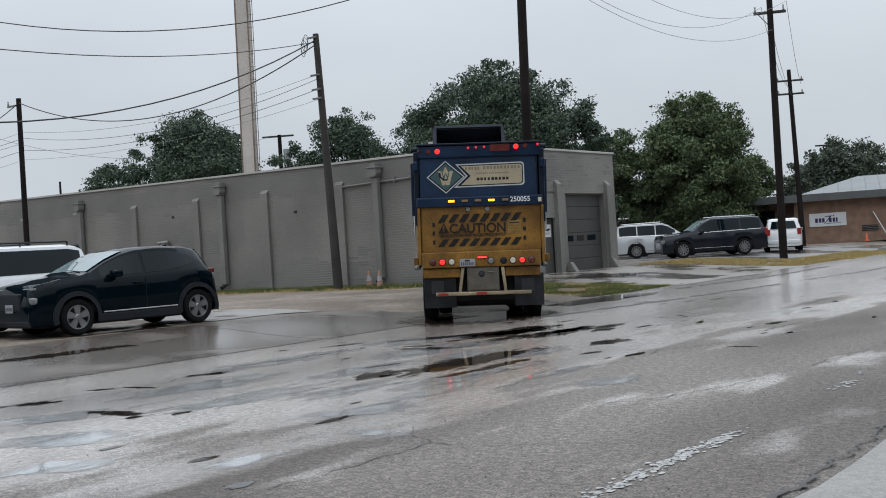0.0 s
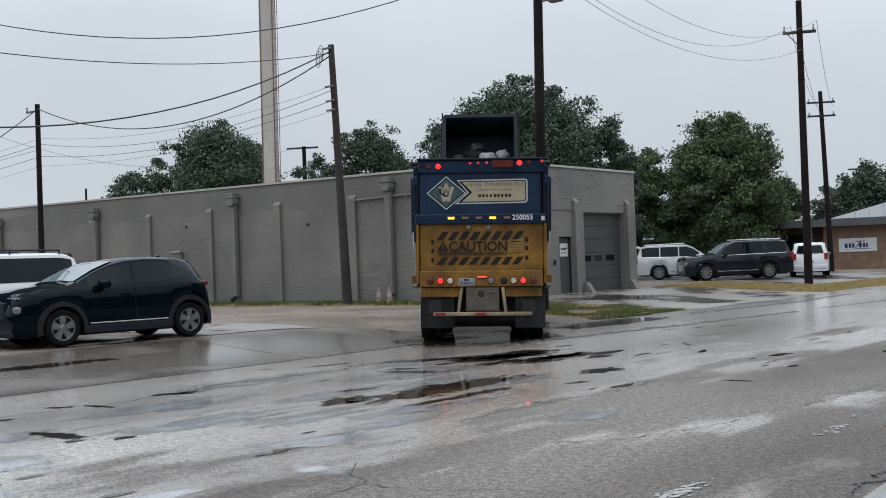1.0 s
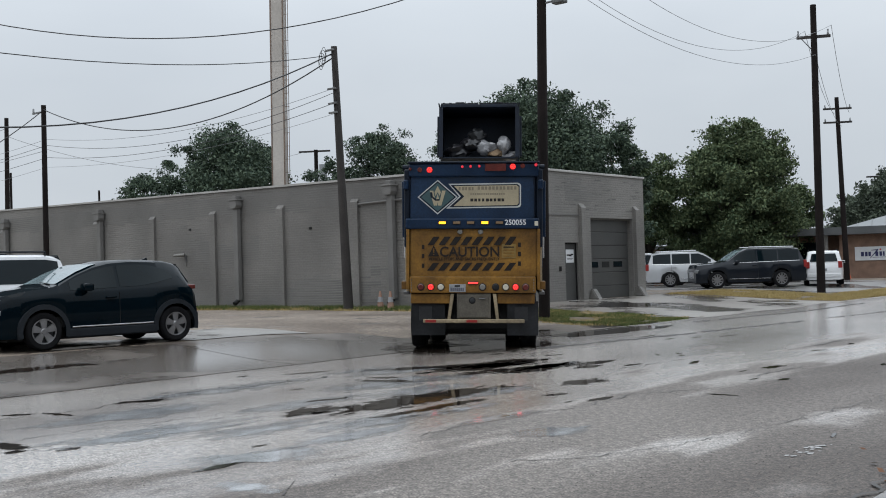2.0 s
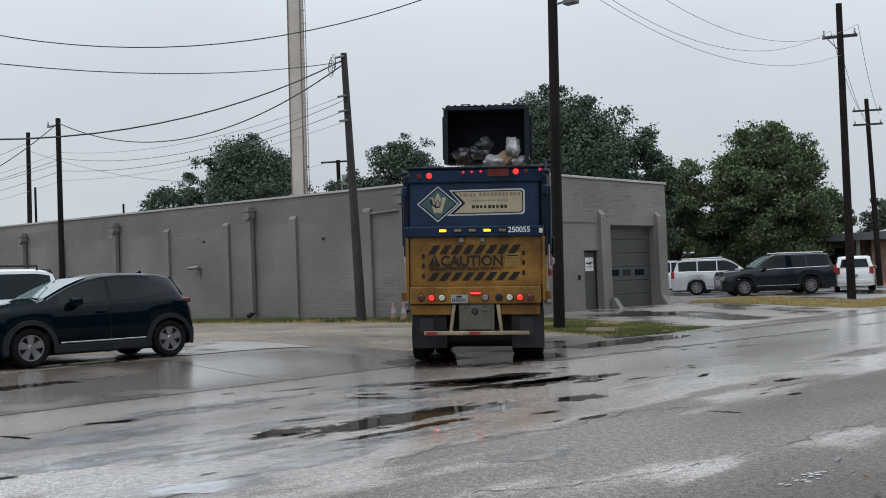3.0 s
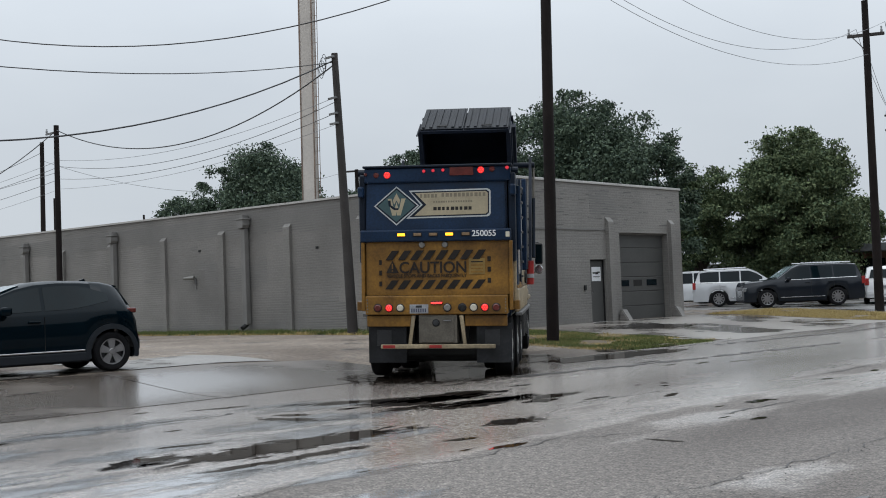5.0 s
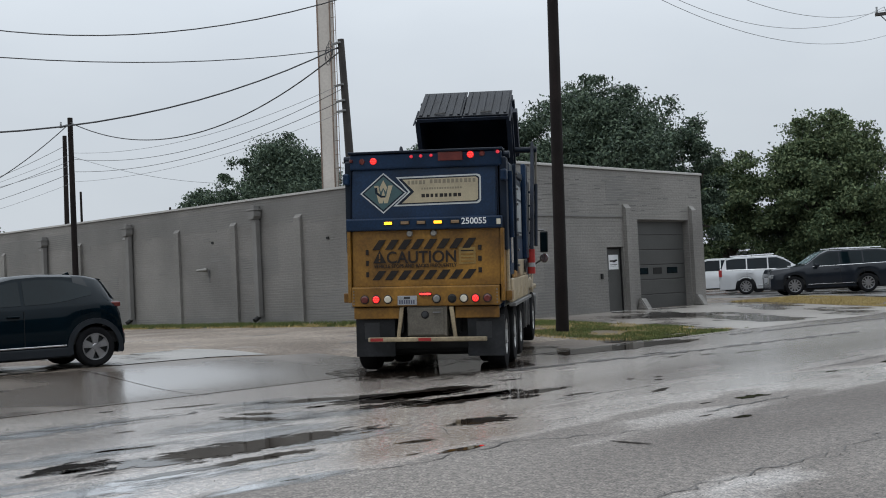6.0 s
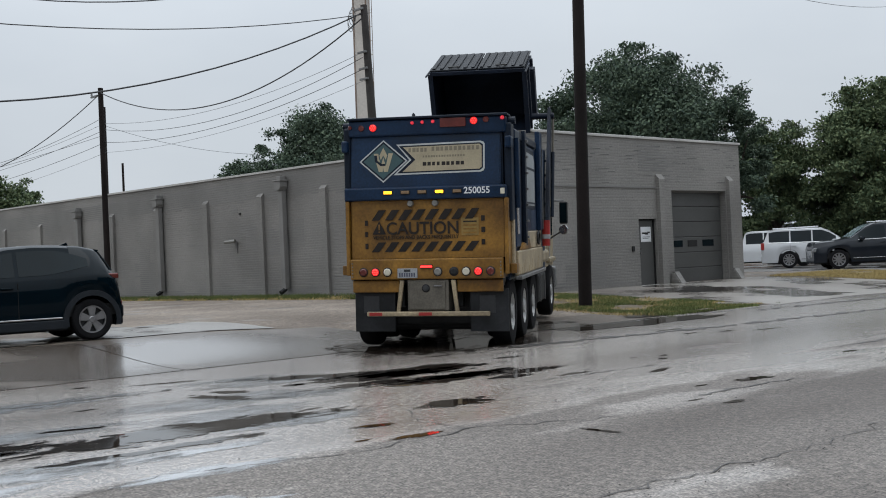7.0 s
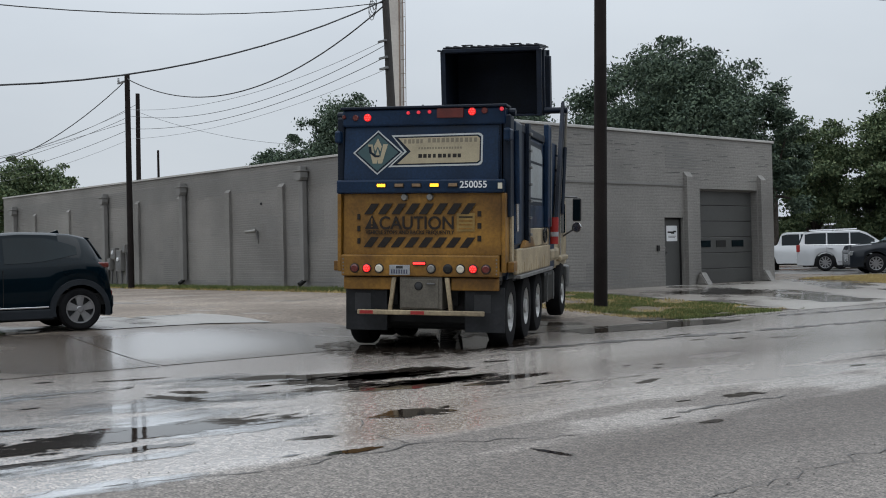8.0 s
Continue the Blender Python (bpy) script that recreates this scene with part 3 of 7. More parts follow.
ribbon("crack", [(24.7, -20.3), (24.95, -20.6), (25.32, -20.87), (25.33, -21.4), (25.33, -22.1), (25.1, -23.5)], 0.020, 0.005, M_CRACK, seams, 3, 0.06)
ribbon("crack", [(25.32, -20.87), (25.73, -20.86), (26.36, -20.55), (26.9, -20.4)], 0.011, 0.005, M_CRACK, seams, 4, 0.05)
ribbon("crack", [(24.1, -18.2), (23.9, -17.1), (24.3, -15.8), (24.2, -14.6), (24.8, -13.6)], 0.019, 0.005, M_CRACK, seams, 5, 0.07)
ribbon("crack", [(22.9, -14.2), (23.5, -14.6), (24.2, -14.6)], 0.012, 0.005, M_CRACK, seams, 6, 0.05)
ribbon("crack", [(25.6, -18.9), (26.03, -18.37), (26.45, -17.0), (26.6, -15.5), (26.72, -14.3), (26.65, -12.6), (26.8, -9), (27.0, -2), (26.8, 8)], 0.024, 0.005, M_CRACK, seams, 7, 0.09)
ribbon("crack", [(21.0, -24), (20.8, -20), (21.2, -17.0)], 0.019, 0.005, M_CRACK, seams, 8, 0.10)
ribbon("crack", [(19.0, -22), (19.2, -18), (18.9, -15), (19.4, -13)], 0.028, 0.005, M_CRACK, seams, 9, 0.12)
ribbon("crack", [(22.4, -12.2), (22.6, -10.2)], 0.043, 0.005, M_CRACK, seams, 10, 0.05)
ribbon("crack", [(24.6, -12.2), (24.7, -10.7)], 0.037, 0.005, M_CRACK, seams, 11, 0.05)
ribbon("crack", [(23.4, -7.5), (23.4, -5.6)], 0.050, 0.005, M_CRACK, seams, 12, 0.05)
ribbon("edge_crack", [(28.25, -30), (28.3, -22), (28.2, -16), (28.3, -6), (28.25, 10)], 0.055, 0.020, M_CRACK, seams, 13, 0.09)
paint = tagged(new("road_marking"), "worn broken white line along the street", "road marking", kind="structure")
rng = np.random.default_rng(17)
v_, f_ = [], []
for k in range(7000):
    y = rng.uniform(-26, 2)
    x = 27.32 + rng.normal() * 0.036
    keep = 0.12 + 0.9 * noise.noise((3.0, y * 0.55, 0)) + (0.30 if y < -18.7 else -0.50)
    if rng.random() > keep:
        continue
    s_, a = rng.uniform(0.008, 0.034), rng.random() * 6.28
    i, lift_ = len(v_), rng.uniform(0.003, 0.008)
    n_ = 6
    v_ += [(x + s_ * rng.uniform(0.5, 1.0) * math.cos(a + q * 6.28 / n_), y + 1.6 * s_ * rng.uniform(0.5, 1.0) * math.sin(a + q * 6.28 / n_), height(x, y) + lift_) for q in range(n_)]
    f_.append(tuple(range(i, i + n_)))
me = bpy.data.meshes.new("paint_flakes")
me.from_pydata(v_, [], f_)
me.materials.append(M_LINE)
o = tagged(new("paint_flakes", me), kind="stuff")
o.parent = paint

# standing water
def puddle(*a, water=None, **k):
    return tagged(blob_patch("puddle", water or M_WATER, *a, **k), "shallow brown rain puddle on the asphalt", "puddle", "puddles", "structure")


for k, (x, y, l_, w_, a) in enumerate(((22.2, -16.3, 3.5, 0.72, 92), (22.9, -16.4, 2.6, 0.24, 88), (21.85, -17.4, 1.2, 0.45, 108),
                                        (19.7, -12.7, 2.2, 0.55, 62), (20.4, -12.2, 2.6, 0.7, 74), (21.2, -12.0, 2.3, 0.6, 80), (20.9, -13.0, 1.7, 0.3, 78), (21.6, -11.2, 1.6, 0.3, 84),
                                        (20.3, -12.0, 3.0, 0.9, 75), (21.3, -12.3, 2.6, 0.6, 82), (22.9, -13.7, 1.0, 0.5, 70), (21.9, -11.8, 0.75, 0.28, 80), (20.4, -14.6, 1.3, 0.26, 20), (19.2, -17.75, 1.1, 0.2, 60), (19.35, -18.97, 0.85, 0.09, 8),
                                        (19.25, -20.3, 0.75, 0.35, 45), (21.0, -20.55, 1.25, 0.2, 12), (21.8, -20.3, 0.35, 0.15, 78), (24.1, -15.14, 0.55, 0.15, 78), (24.33, -10.9, 0.72, 0.15, 69),
                                        (25.1, -14.2, 0.5, 0.06, 2), (20.0, -14.3, 0.64, 0.2, 30), (19.0, -19.2, 0.6, 0.12, 40), (18.4, -14.2, 0.9, 0.12, 70), (23.4, -15.0, 0.5, 0.10, 70))):
    puddle(x, y, l_, w_, a, 0.005, 1 + k, 0.55)
puddle(17.55, -4.2, 4.4, 1.25, 86, 0.006, 11, 0.25, water=M_POOL)
puddle(16.0, -4.8, 1.0, 0.5, 60, 0.012, 12, 0.4, water=M_POOL)
puddle(16.5, -1.6, 3.0, 0.9, 86, 0.012, 14, 0.3, water=M_POOL)
puddle(12.4, 5.2, 4.4, 2.0, 70, 0.009, 13, 0.45)
# wet patch under the truck, its dark colour also deepens the shade there
puddle(17.4, -8.8, 5.0, 3.0, 126.7, 0.014, 18, 0.25)
puddle(14.9, -16.6, 4.0, 0.4, 88, 0.014, 16, 0.5)
puddle(13.0, -14.2, 3.4, 0.6, 90, 0.014, 17, 0.5)
random.seed(21)
for k in range(40):
    x, y = random.uniform(17.8, 25.4), random.uniform(-24.5, -4)
    if x > 22.5 and random.random() < 0.5:
        continue
    puddle(x, y, random.uniform(0.2, 1.1) * (1.0 if x < 21.5 else 0.6), random.uniform(0.06, 0.18), 90 + random.uniform(-18, 18), 0.005, 30 + k, 0.3)

for k in range(24):
    x, y = random.uniform(22.8, 27.8), random.uniform(-17, 14)
    puddle(x, y, random.uniform(0.15, 0.5), random.uniform(0.03, 0.08), 90 + random.uniform(-20, 20), 0.005, 130 + k, 0.3)

# films of water, their pale base colour standing in for reflected sky
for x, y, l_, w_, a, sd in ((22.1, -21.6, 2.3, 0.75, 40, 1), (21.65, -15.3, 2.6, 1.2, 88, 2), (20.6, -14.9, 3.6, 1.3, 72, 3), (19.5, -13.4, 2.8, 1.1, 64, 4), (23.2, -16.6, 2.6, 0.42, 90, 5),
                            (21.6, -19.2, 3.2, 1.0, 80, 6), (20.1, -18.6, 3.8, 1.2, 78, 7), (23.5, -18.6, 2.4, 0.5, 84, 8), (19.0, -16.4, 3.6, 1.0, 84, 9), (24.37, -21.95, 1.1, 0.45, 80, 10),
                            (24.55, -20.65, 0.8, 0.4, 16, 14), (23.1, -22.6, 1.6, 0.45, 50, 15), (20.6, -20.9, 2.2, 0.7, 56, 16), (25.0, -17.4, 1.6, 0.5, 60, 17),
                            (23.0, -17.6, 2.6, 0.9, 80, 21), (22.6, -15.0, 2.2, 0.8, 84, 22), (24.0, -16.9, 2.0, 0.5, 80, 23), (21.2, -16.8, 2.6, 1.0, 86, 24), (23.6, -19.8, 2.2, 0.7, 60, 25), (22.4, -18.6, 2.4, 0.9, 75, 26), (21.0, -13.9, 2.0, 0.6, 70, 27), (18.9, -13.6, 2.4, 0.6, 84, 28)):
    tagged(blob_patch("puddle", M_FILM, x, y, l_, w_, a, 0.0035, 200 + sd, 0.35), "thin rain water film with sky sheen in its colour", "puddle", "water films", "structure")

# plain walls added out of view behind the viewer, to hold back sky light
for nm, a in (("unseen_wall_across", (47, 47.4, -80, 90, 0, 11.5)), ("unseen_wall_behind", (-60, 46.9, -80.4, -80, 0, 8.0))):
    tagged(new(nm, finish(box(*a), nm, M_ACROSS)), "plain brown wall added behind the viewer to darken reflections", "wall", kind="structure")

# ---- the long grey building ----
WX0, WX1, WY0, WY1 = -30.2, 9.7, 0.25, 11.75
T = 0.3
bld = tagged(new("warehouse"), "long low painted-brick warehouse in flat grey", "building", kind="structure")


def wall_top(x):
    return 4.46 + (WX1 - x) * 0.0118


bm = bmesh.new()
prism([(WX0, 0.0), (WX1 - T, 0.0), (WX1 - T, wall_top(WX1)), (WX0, wall_top(WX0))], WY0, WY0 + T, bm)
part("wall_south", bm, M_WALL, bld)
GY0, GY1, GZ = 7.9, 10.85, 3.2
DY0, DY1, DZ = 6.2, 7.07, 2.32
bm = bmesh.new()
for y0, y1, z0, z1 in ((WY0, DY0, 0, 4.75), (DY0, DY1, DZ, 4.75), (DY1, GY0, 0, 4.75), (GY0, GY1, GZ, 4.75), (GY1, WY1, 0, 4.75)):
    box(WX1 - T, WX1, y0, y1, z0, z1, bm=bm)
part("wall_east", bm, M_WALL, bld)
bm = bmesh.new()
box(WX0, WX0 + T, WY0 + T, WY1 - T, 0, 4.75, bm=bm)
part("wall_west", bm, M_WALL, bld)
bm = bmesh.new()
box(WX0, WX1 - T, WY1 - T, WY1, 0, 4.75, bm=bm)
part("wall_north", bm, M_WALL, bld)
bm = bmesh.new()
box(WX0 + T, WX1 - T, WY0 + T, WY1 - T, 4.0, 4.12, bm=bm)
part("roof", bm, M_COPING, bld)
bm = bmesh.new()
prism([(WX0 - 0.04, wall_top(WX0) + 0.002), (WX1 - 0.02, wall_top(WX1) + 0.002), (WX1 - 0.02, wall_top(WX1) + 0.07), (WX0 - 0.04, wall_top(WX0) + 0.07)], WY0 - 0.05, WY0 + T + 0.02, bm)
part("coping", bm, M_COPING, bld)
bm = bmesh.new()
box(WX1 - T - 0.03, WX1 + 0.05, WY0 - 0.05, WY1 + 0.05, 4.752, 4.83, 0.012, bm=bm)
part("coping", bm, M_COPING, bld)

# courses of brick that stand slightly proud of the painted face
random.seed(4)

def courses(name, parent, spots):
    bm = bmesh.new()
    for x, y, z, w, along_x in spots:
        if along_x:
            box(x - w / 2, x + w / 2, y - 0.007, y + 0.004, z - 0.022, z + 0.020, bm=bm)
        else:
            box(x - 0.004, x + 0.007, y - w / 2, y + w / 2, z - 0.020, z + 0.020, bm=bm)
    ob = part(name, bm, M_TRIM, parent)
    return tagged(ob, kind="stuff")


def patch_runs(a0, a1, z, zlo, zhi, seed, cell=0.45):
    """Stretches of a wall, course by course, where the brick shows through the paint."""
    runs, start = [], None
    k = int((a1 - a0) / cell)
    for i in range(k + 1):
        a = a0 + i * cell
        jag = 0.10 * noise.noise((a * 3.1, z * 37.0, seed))
        on = i < k and (z > zhi + jag or z < zlo + 0.25 * noise.noise((a * 0.6, seed, 3.0)) or noise.noise((a * 0.42, z * 0.62, seed)) + jag > 0.30)
        if on and start is None:
            start = a
        if not on and start is not None:
            runs.append((start, a))
            start = None
    return runs


spots = []
for z in span(0.35, 4.85, 0.082):
    for a, b in patch_runs(WX0 + 0.3, WX1 - 0.4, z, 0.62, 3.72, 2.0):
        if z < wall_top(b) - 0.1:
            spots.append(((a + b) / 2, WY0, z, b - a - 0.02, True))
courses("brick_courses", bld, spots)
spots = []
for z in span(0.35, 4.7, 0.082):
    for a, b in patch_runs(WY0 + 0.1, WY1 - 0.1, z, 0.5, 9.0, 9.0, 0.35):
        if not (DY0 - 0.1 < b and a < GY1 + 0.35 and z < 3.75):
            spots.append((WX1, (a + b) / 2, z, b - a - 0.02, False))
courses("brick_courses", bld, spots)

random.seed(12)
gaps = []
for k in range(60):
    y, z = random.uniform(0.6, 11.4), round(random.uniform(3.35, 4.6) / 0.082) * 0.082 + 0.04
    gaps.append((y, random.uniform(0.15, 0.55), z))
bm = bmesh.new()
for y, w, z in gaps:
    box(WX1 + 0.0005, WX1 + 0.0035, y, min(11.6, y + w), z, z + random.uniform(0.010, 0.020), bm=bm)
tagged(part("open_joints", bm, M_DOORGREY, bld), kind="stuff")
# flat pilasters along the side, with sloped tops
for x in (5.5, 1.9, -1.8, -5.5, -9.36, -13.25, -16.85, -20.9, -25.4):
    bm = bmesh.new()
    w = 0.17
    prism([(WY0 - 0.11, 0.0), (WY0 - 0.0, 0.0), (WY0 - 0.0, 3.92), (WY0 - 0.11, 3.80)], x - w, x + w, bm, plane="yz")
    part("pilaster", bm, M_WALL, bld)
# pilasters by the garage door
for y0, y1, z in ((7.12, 7.42, 3.70), (10.90, 11.16, 3.70)):
    bm = bmesh.new()
    prism([(WX1 + 0.14, 0.0), (WX1 + 0.14, z - 0.16), (WX1, z), (WX1, 0.0)], y0, y1, bm)
    part("pilaster", bm, M_WALL, bld)
# conductor heads and downpipes
for x in (7.2, -0.3, -8.92, -16.4, -28.1):
    dp = thing("downpipe", pose(x, WY0, 0), "grey painted rain hopper and downpipe on the wall", "downpipe", "downpipes on the side wall")
    bm = bmesh.new()
    prism([(-0.14, 3.92), (0.14, 3.92), (0.19, 4.02), (0.19, 4.20), (-0.19, 4.20), (-0.19, 4.02)], -0.34, -0.05, bm, bevel=0.012)
    part("hopper", bm, M_TRIM, dp)
    part("hopper_lid", box(-0.22, 0.22, -0.37, -0.03, 4.204, 4.25, 0.01), M_TRIM, dp)
    part("spout", box(-0.10, 0.10, -0.28, -0.04, 4.254, 4.38, 0.01), M_TRIM, dp)
    bm = bmesh.new()
    box(-0.115, 0.115, -0.24, -0.06, 0.62, 3.915, 0.02, bm=bm)
    part("pipe", bm, M_TRIM, dp)
    part("shoe", rod((0, -0.15, 0.63), (0, -0.36, 0.50), 0.075, 0.08), M_BLACK, dp)
# horizontal pipe near the corner
hp = thing("wall_pipe", pose(0, WY0, 0), "thin grey pipe clipped high on the wall", "pipe")
part("pipe", rod((5.6, -0.06, 3.72), (9.4, -0.06, 3.80), 0.035), M_TRIM, hp)
part("clip", box(7.9, 7.96, -0.11, 0.0, 3.70, 3.86), M_TRIM, hp)
# ledge line on the front
part("ledge", box(WX1, WX1 + 0.03, 0.4, 7.1, 3.26, 3.31), M_TRIM, bld)

# garage door, recessed, in five panels
garage = tagged(new("door_1"), "dark grey sectional garage door with three small panes", "garage door", kind="structure")
garage.matrix_basis = pose(WX1 - 0.24, 0, 0)
zs = span(0.26, GZ, (GZ - 0.26) / 6)
for k, (z0, z1) in enumerate(zip(zs, zs[1:])):
    part("door_panel", box(-0.04, 0.02, GY0 + 0.01, GY1 - 0.01, z0 + 0.006, z1 - 0.006, 0.012), M_DOORGREY, garage)
for ya in (8.05, 8.95, 9.75):
    pn = part("pane", box(0.022, 0.034, ya, ya + 0.62 if ya != 8.95 else ya + 0.5, 1.42, 1.63, 0.006), M_TINT if ya != 8.95 else M_BLACK, garage, "small dark window pane")
part("frame_head", box(-0.06, 0.10, GY0 - 0.0, GY1, GZ - 0.05, GZ - 0.002), M_TRIM, garage)
# door guards
for y in (7.75, 11.02):
    bl = thing("wheel_guard", pose(WX1 + 0.22, y, height(9.9, y)), "short painted concrete wheel guard beside the garage door", "wheel guard", "wheel guards")
    bm = bmesh.new()
    prism([(-0.2, 0), (0.22, 0), (-0.03, 0.36), (-0.12, 0.36)], -0.15, 0.15, bm, bevel=0.03)
    part("block", bm, M_WALL, bl)
# personnel door
door = tagged(new("door_2"), "narrow dark grey steel door with a paper notice", "door", kind="structure")
door.matrix_basis = pose(WX1 - 0.12, 0, 0)
part("leaf", box(-0.05, 0.0, DY0 + 0.05, DY1 - 0.05, 0.30, DZ - 0.05, 0.006), M_DOORGREY, door)
for a in ((DY0, DY0 + 0.05, 0.3, DZ), (DY1 - 0.05, DY1, 0.3, DZ), (DY0 + 0.05, DY1 - 0.05, DZ - 0.05, DZ)):
    part("frame", box(-0.06, 0.03, a[0], a[1], a[2], a[3] - 0.001), M_BLACK, door)
part("sill", box(-0.1, 0.18, DY0, DY1, 0.24, 0.30, 0.008), M_COPING, door)
h = part("handle", rod((0.002, DY0 + 0.13, 1.28), (0.06, DY0 + 0.13, 1.28), 0.03), M_CHROME, door)
part("lock", rod((0.002, DY0 + 0.13, 1.42), (0.03, DY0 + 0.13, 1.42), 0.025), M_CHROME, door)
note = part("notice", box(0.001, 0.005, 6.42, 6.92, 1.62, 2.08), M_WHITE, door, "white paper notice with unreadable print")
for z, y0, y1, hh in ((1.86, 6.47, 6.66, 0.05), (1.84, 6.62, 6.78, 0.07), (1.88, 6.74, 6.87, 0.05), (1.76, 6.50, 6.86, 0.018), (1.72, 6.50, 6.80, 0.012)):
    part("print_bar", box(0.0055, 0.007, y0, y1, z, z + hh), M_BLACK, note)
# small things on the walls
bx = thing("wall_switch", pose(WX1, 5.86, 1.42), "small dark switch box beside the door", "switch")
part("box", box(0, 0.05, -0.05, 0.05, -0.08, 0.08, 0.008), M_BLACK, bx)
wl_ = thing("wall_lamp", pose(-3.7, WY0, 2.32), "white bullet floodlight on a wall bracket", "lamp")
part("bracket", rod((0.22, 0, -0.22), (0.22, -0.06, 0.02), 0.05), M_STEELDK, wl_)
part("conduit", box(0.19, 0.25, -0.03, 0.0, -0.40, -0.1), M_TRIM, wl_)
part("housing", rod((0.24, -0.10, 0.03), (-0.14, -0.30, 0.01), 0.075, 0.05, 14), M_GREYLENS, wl_, smooth=True)
for k, (x, z, w, hh) in enumerate(((-14.95, 1.45, 0.5, 0.9), (-15.5, 1.75, 0.38, 0.5), (-15.98, 1.3, 0.3, 0.5), (-14.4, 1.95, 0.3, 0.34))):
    mb = thing("meter_box", pose(x, WY0, z), "grey electrical meter box with conduit on the wall", "meter box", "meter boxes")
    part("cabinet", box(-w / 2, w / 2, -0.2, 0.0, -hh / 2, hh / 2, 0.015), M_TRIM, mb)
    part("cover", box(-w / 2 + 0.04, w / 2 - 0.04, -0.215, -0.201, -hh / 2 + 0.05, hh / 2 - 0.05, 0.004), M_STEELDK, mb)
    part("conduit", rod((0.05, -0.08, -hh / 2), (0.05, -0.08, 0.35 - z), 0.035), M_STEELDK, mb)
    if k in (0, 1):
        part("dial", rod((0, -0.216, 0.05), (0, -0.26, 0.05), 0.09, 0.08, 14), M_WHITE, mb)
for x, z in ((3.35, 3.05), (-3.2, 3.3), (5.0, 0.52)):
    v = thing("wall_vent", pose(x, WY0, z), "small dark vent hole in the wall", "vent", "wall vents")
    part("grille", box(-0.06, 0.06, -0.03, 0.0, -0.04, 0.04, 0.006), M_BLACK, v)

# ---- poles and wires ----
def wire(name, a, b, sag, r, material, label="sagging black overhead cable", group="overhead wires", n=28):
    cu = bpy.data.curves.new(name, "CURVE")
    cu.dimensions, cu.bevel_depth, cu.bevel_resolution, cu.use_fill_caps = "3D", r, 1, True
    sp = cu.splines.new("POLY")
    sp.points.add(n)
    for i in range(n + 1):
        k = i / n
        p = Vector(a).lerp(Vector(b), k)
        sp.points[i].co = (p.x, p.y, p.z - 4 * sag * k * (1 - k), 1)
    cu.materials.append(material)
    return tagged(new(name, cu), label, "cable", group)


def pole(x, y, z, foot, top, r0, r1, material, label, group="utility poles"):
    p = thing("utility_pole", pose(x, y, z), label, "pole", group)
    bm = rod((0, 0, -0.3), Vector(top) - Vector((x, y, z)), r0, r1, 16)
    part("shaft", bm, material, p, smooth=True)
    return p


def insulator(parent, at, up=0.16):
    bm = lathe([(0.0, 0), (0.035, 0), (0.055, 0.04), (0.03, 0.06), (0.05, 0.09), (0.03, 0.11), (0.04, up), (0.0, up)], 10, "z", centre=at)
    return part("insulator", bm, M_INSUL, parent, smooth=True)


big = pole(13.86, -1.25, height(13.8, -1.3), 0, (14.06, -1.06, 12.4), 0.155, 0.115, M_POLE, "tall dark timber utility pole at the lot's edge")
bl_head = part("lamp_arm", rod((0.15, 0.1, 8.45), (0.62, 0.33, 8.55), 0.03), M_STEELDK, big)
part("lamp_head", box(0.42, 0.80, 0.18, 0.42, 8.42, 8.62, 0.03), M_STEELDK, big, "grey street lamp head")
lean = pole(6.15, -0.85, height(6, -0.8), 0, (6.18, -1.22, 8.62), 0.160, 0.095, M_POLEGREY, "leaning weathered timber pole before the wall")
lb = Vector((6.15, -0.85, height(6, -0.8)))


def on_lean(k):
    return Vector((6.15, -0.85, 0.3)).lerp(Vector((6.18, -1.22, 8.62)), k)


for k in (0.985, 0.84, 0.785, 0.75):
    p = on_lean(k) - lb
    part("bracket", box(p.x - 0.24, p.x + 0.12, p.y - 0.17, p.y - 0.11, p.z - 0.03, p.z + 0.03, 0.008), M_STEELDK, lean)
for i in range(4):
    p = on_lean(0.975 - 0.008 * i) - lb
    a = 0.55 * i
    bm = bmesh.new()
    for j in range(12):
        u0, u1 = 2 * math.pi * j / 12, 2 * math.pi * (j + 1) / 12
        c = p + Vector((-0.32 - 0.05 * i, -0.15, -0.02 * i))
        e = lambda u: c + Vector((0.10 * math.cos(u) * math.cos(a), 0.10 * math.cos(u) * math.sin(a), 0.22 * math.sin(u)))
        rod(e(u0), e(u1), 0.009, seg=5, bm=bm)
    part("cable_loop", bm, M_WIRE, lean)
west = pole(-10.85, -1.2, height(-10, -1), 0, (-10.64, -1.29, 8.75), 0.125, 0.10, M_POLE, "dark timber utility pole beside the long wall")
part("bracket", box(-0.5, 0.1, -0.20, -0.12, 8.1, 8.17, 0.01), M_STEELDK, west)
insulator(west, (-0.45, -0.16, 8.18))
back = pole(-31.7, 8.6, 0.3, 0, (-31.5, 8.6, 11.4), 0.17, 0.12, M_POLE, "dark timber pole standing behind the long building")
stub = pole(-44.1, 15.8, 0.3, 0, (-44.1, 15.8, 9.45), 0.10, 0.08, M_POLE, "thin dark pole behind the long building")
stub2 = pole(-43.7, 22.8, 0.3, 0, (-43.7, 22.8, 8.4), 0.10, 0.08, M_POLE, "thin dark pole far behind the long building")
east = pole(13.69, 19.14, height(13.7, 19), 0, (13.76, 19.16, 12.0), 0.175, 0.12, M_POLE, "tall dark timber utility pole on the verge")
part("crossarm", box(-0.62, 0.72, -0.05, 0.05, 10.48, 10.60, 0.012, m=pose(0, 0, 0, 0, 0, 25)), M_POLEGREY, east)
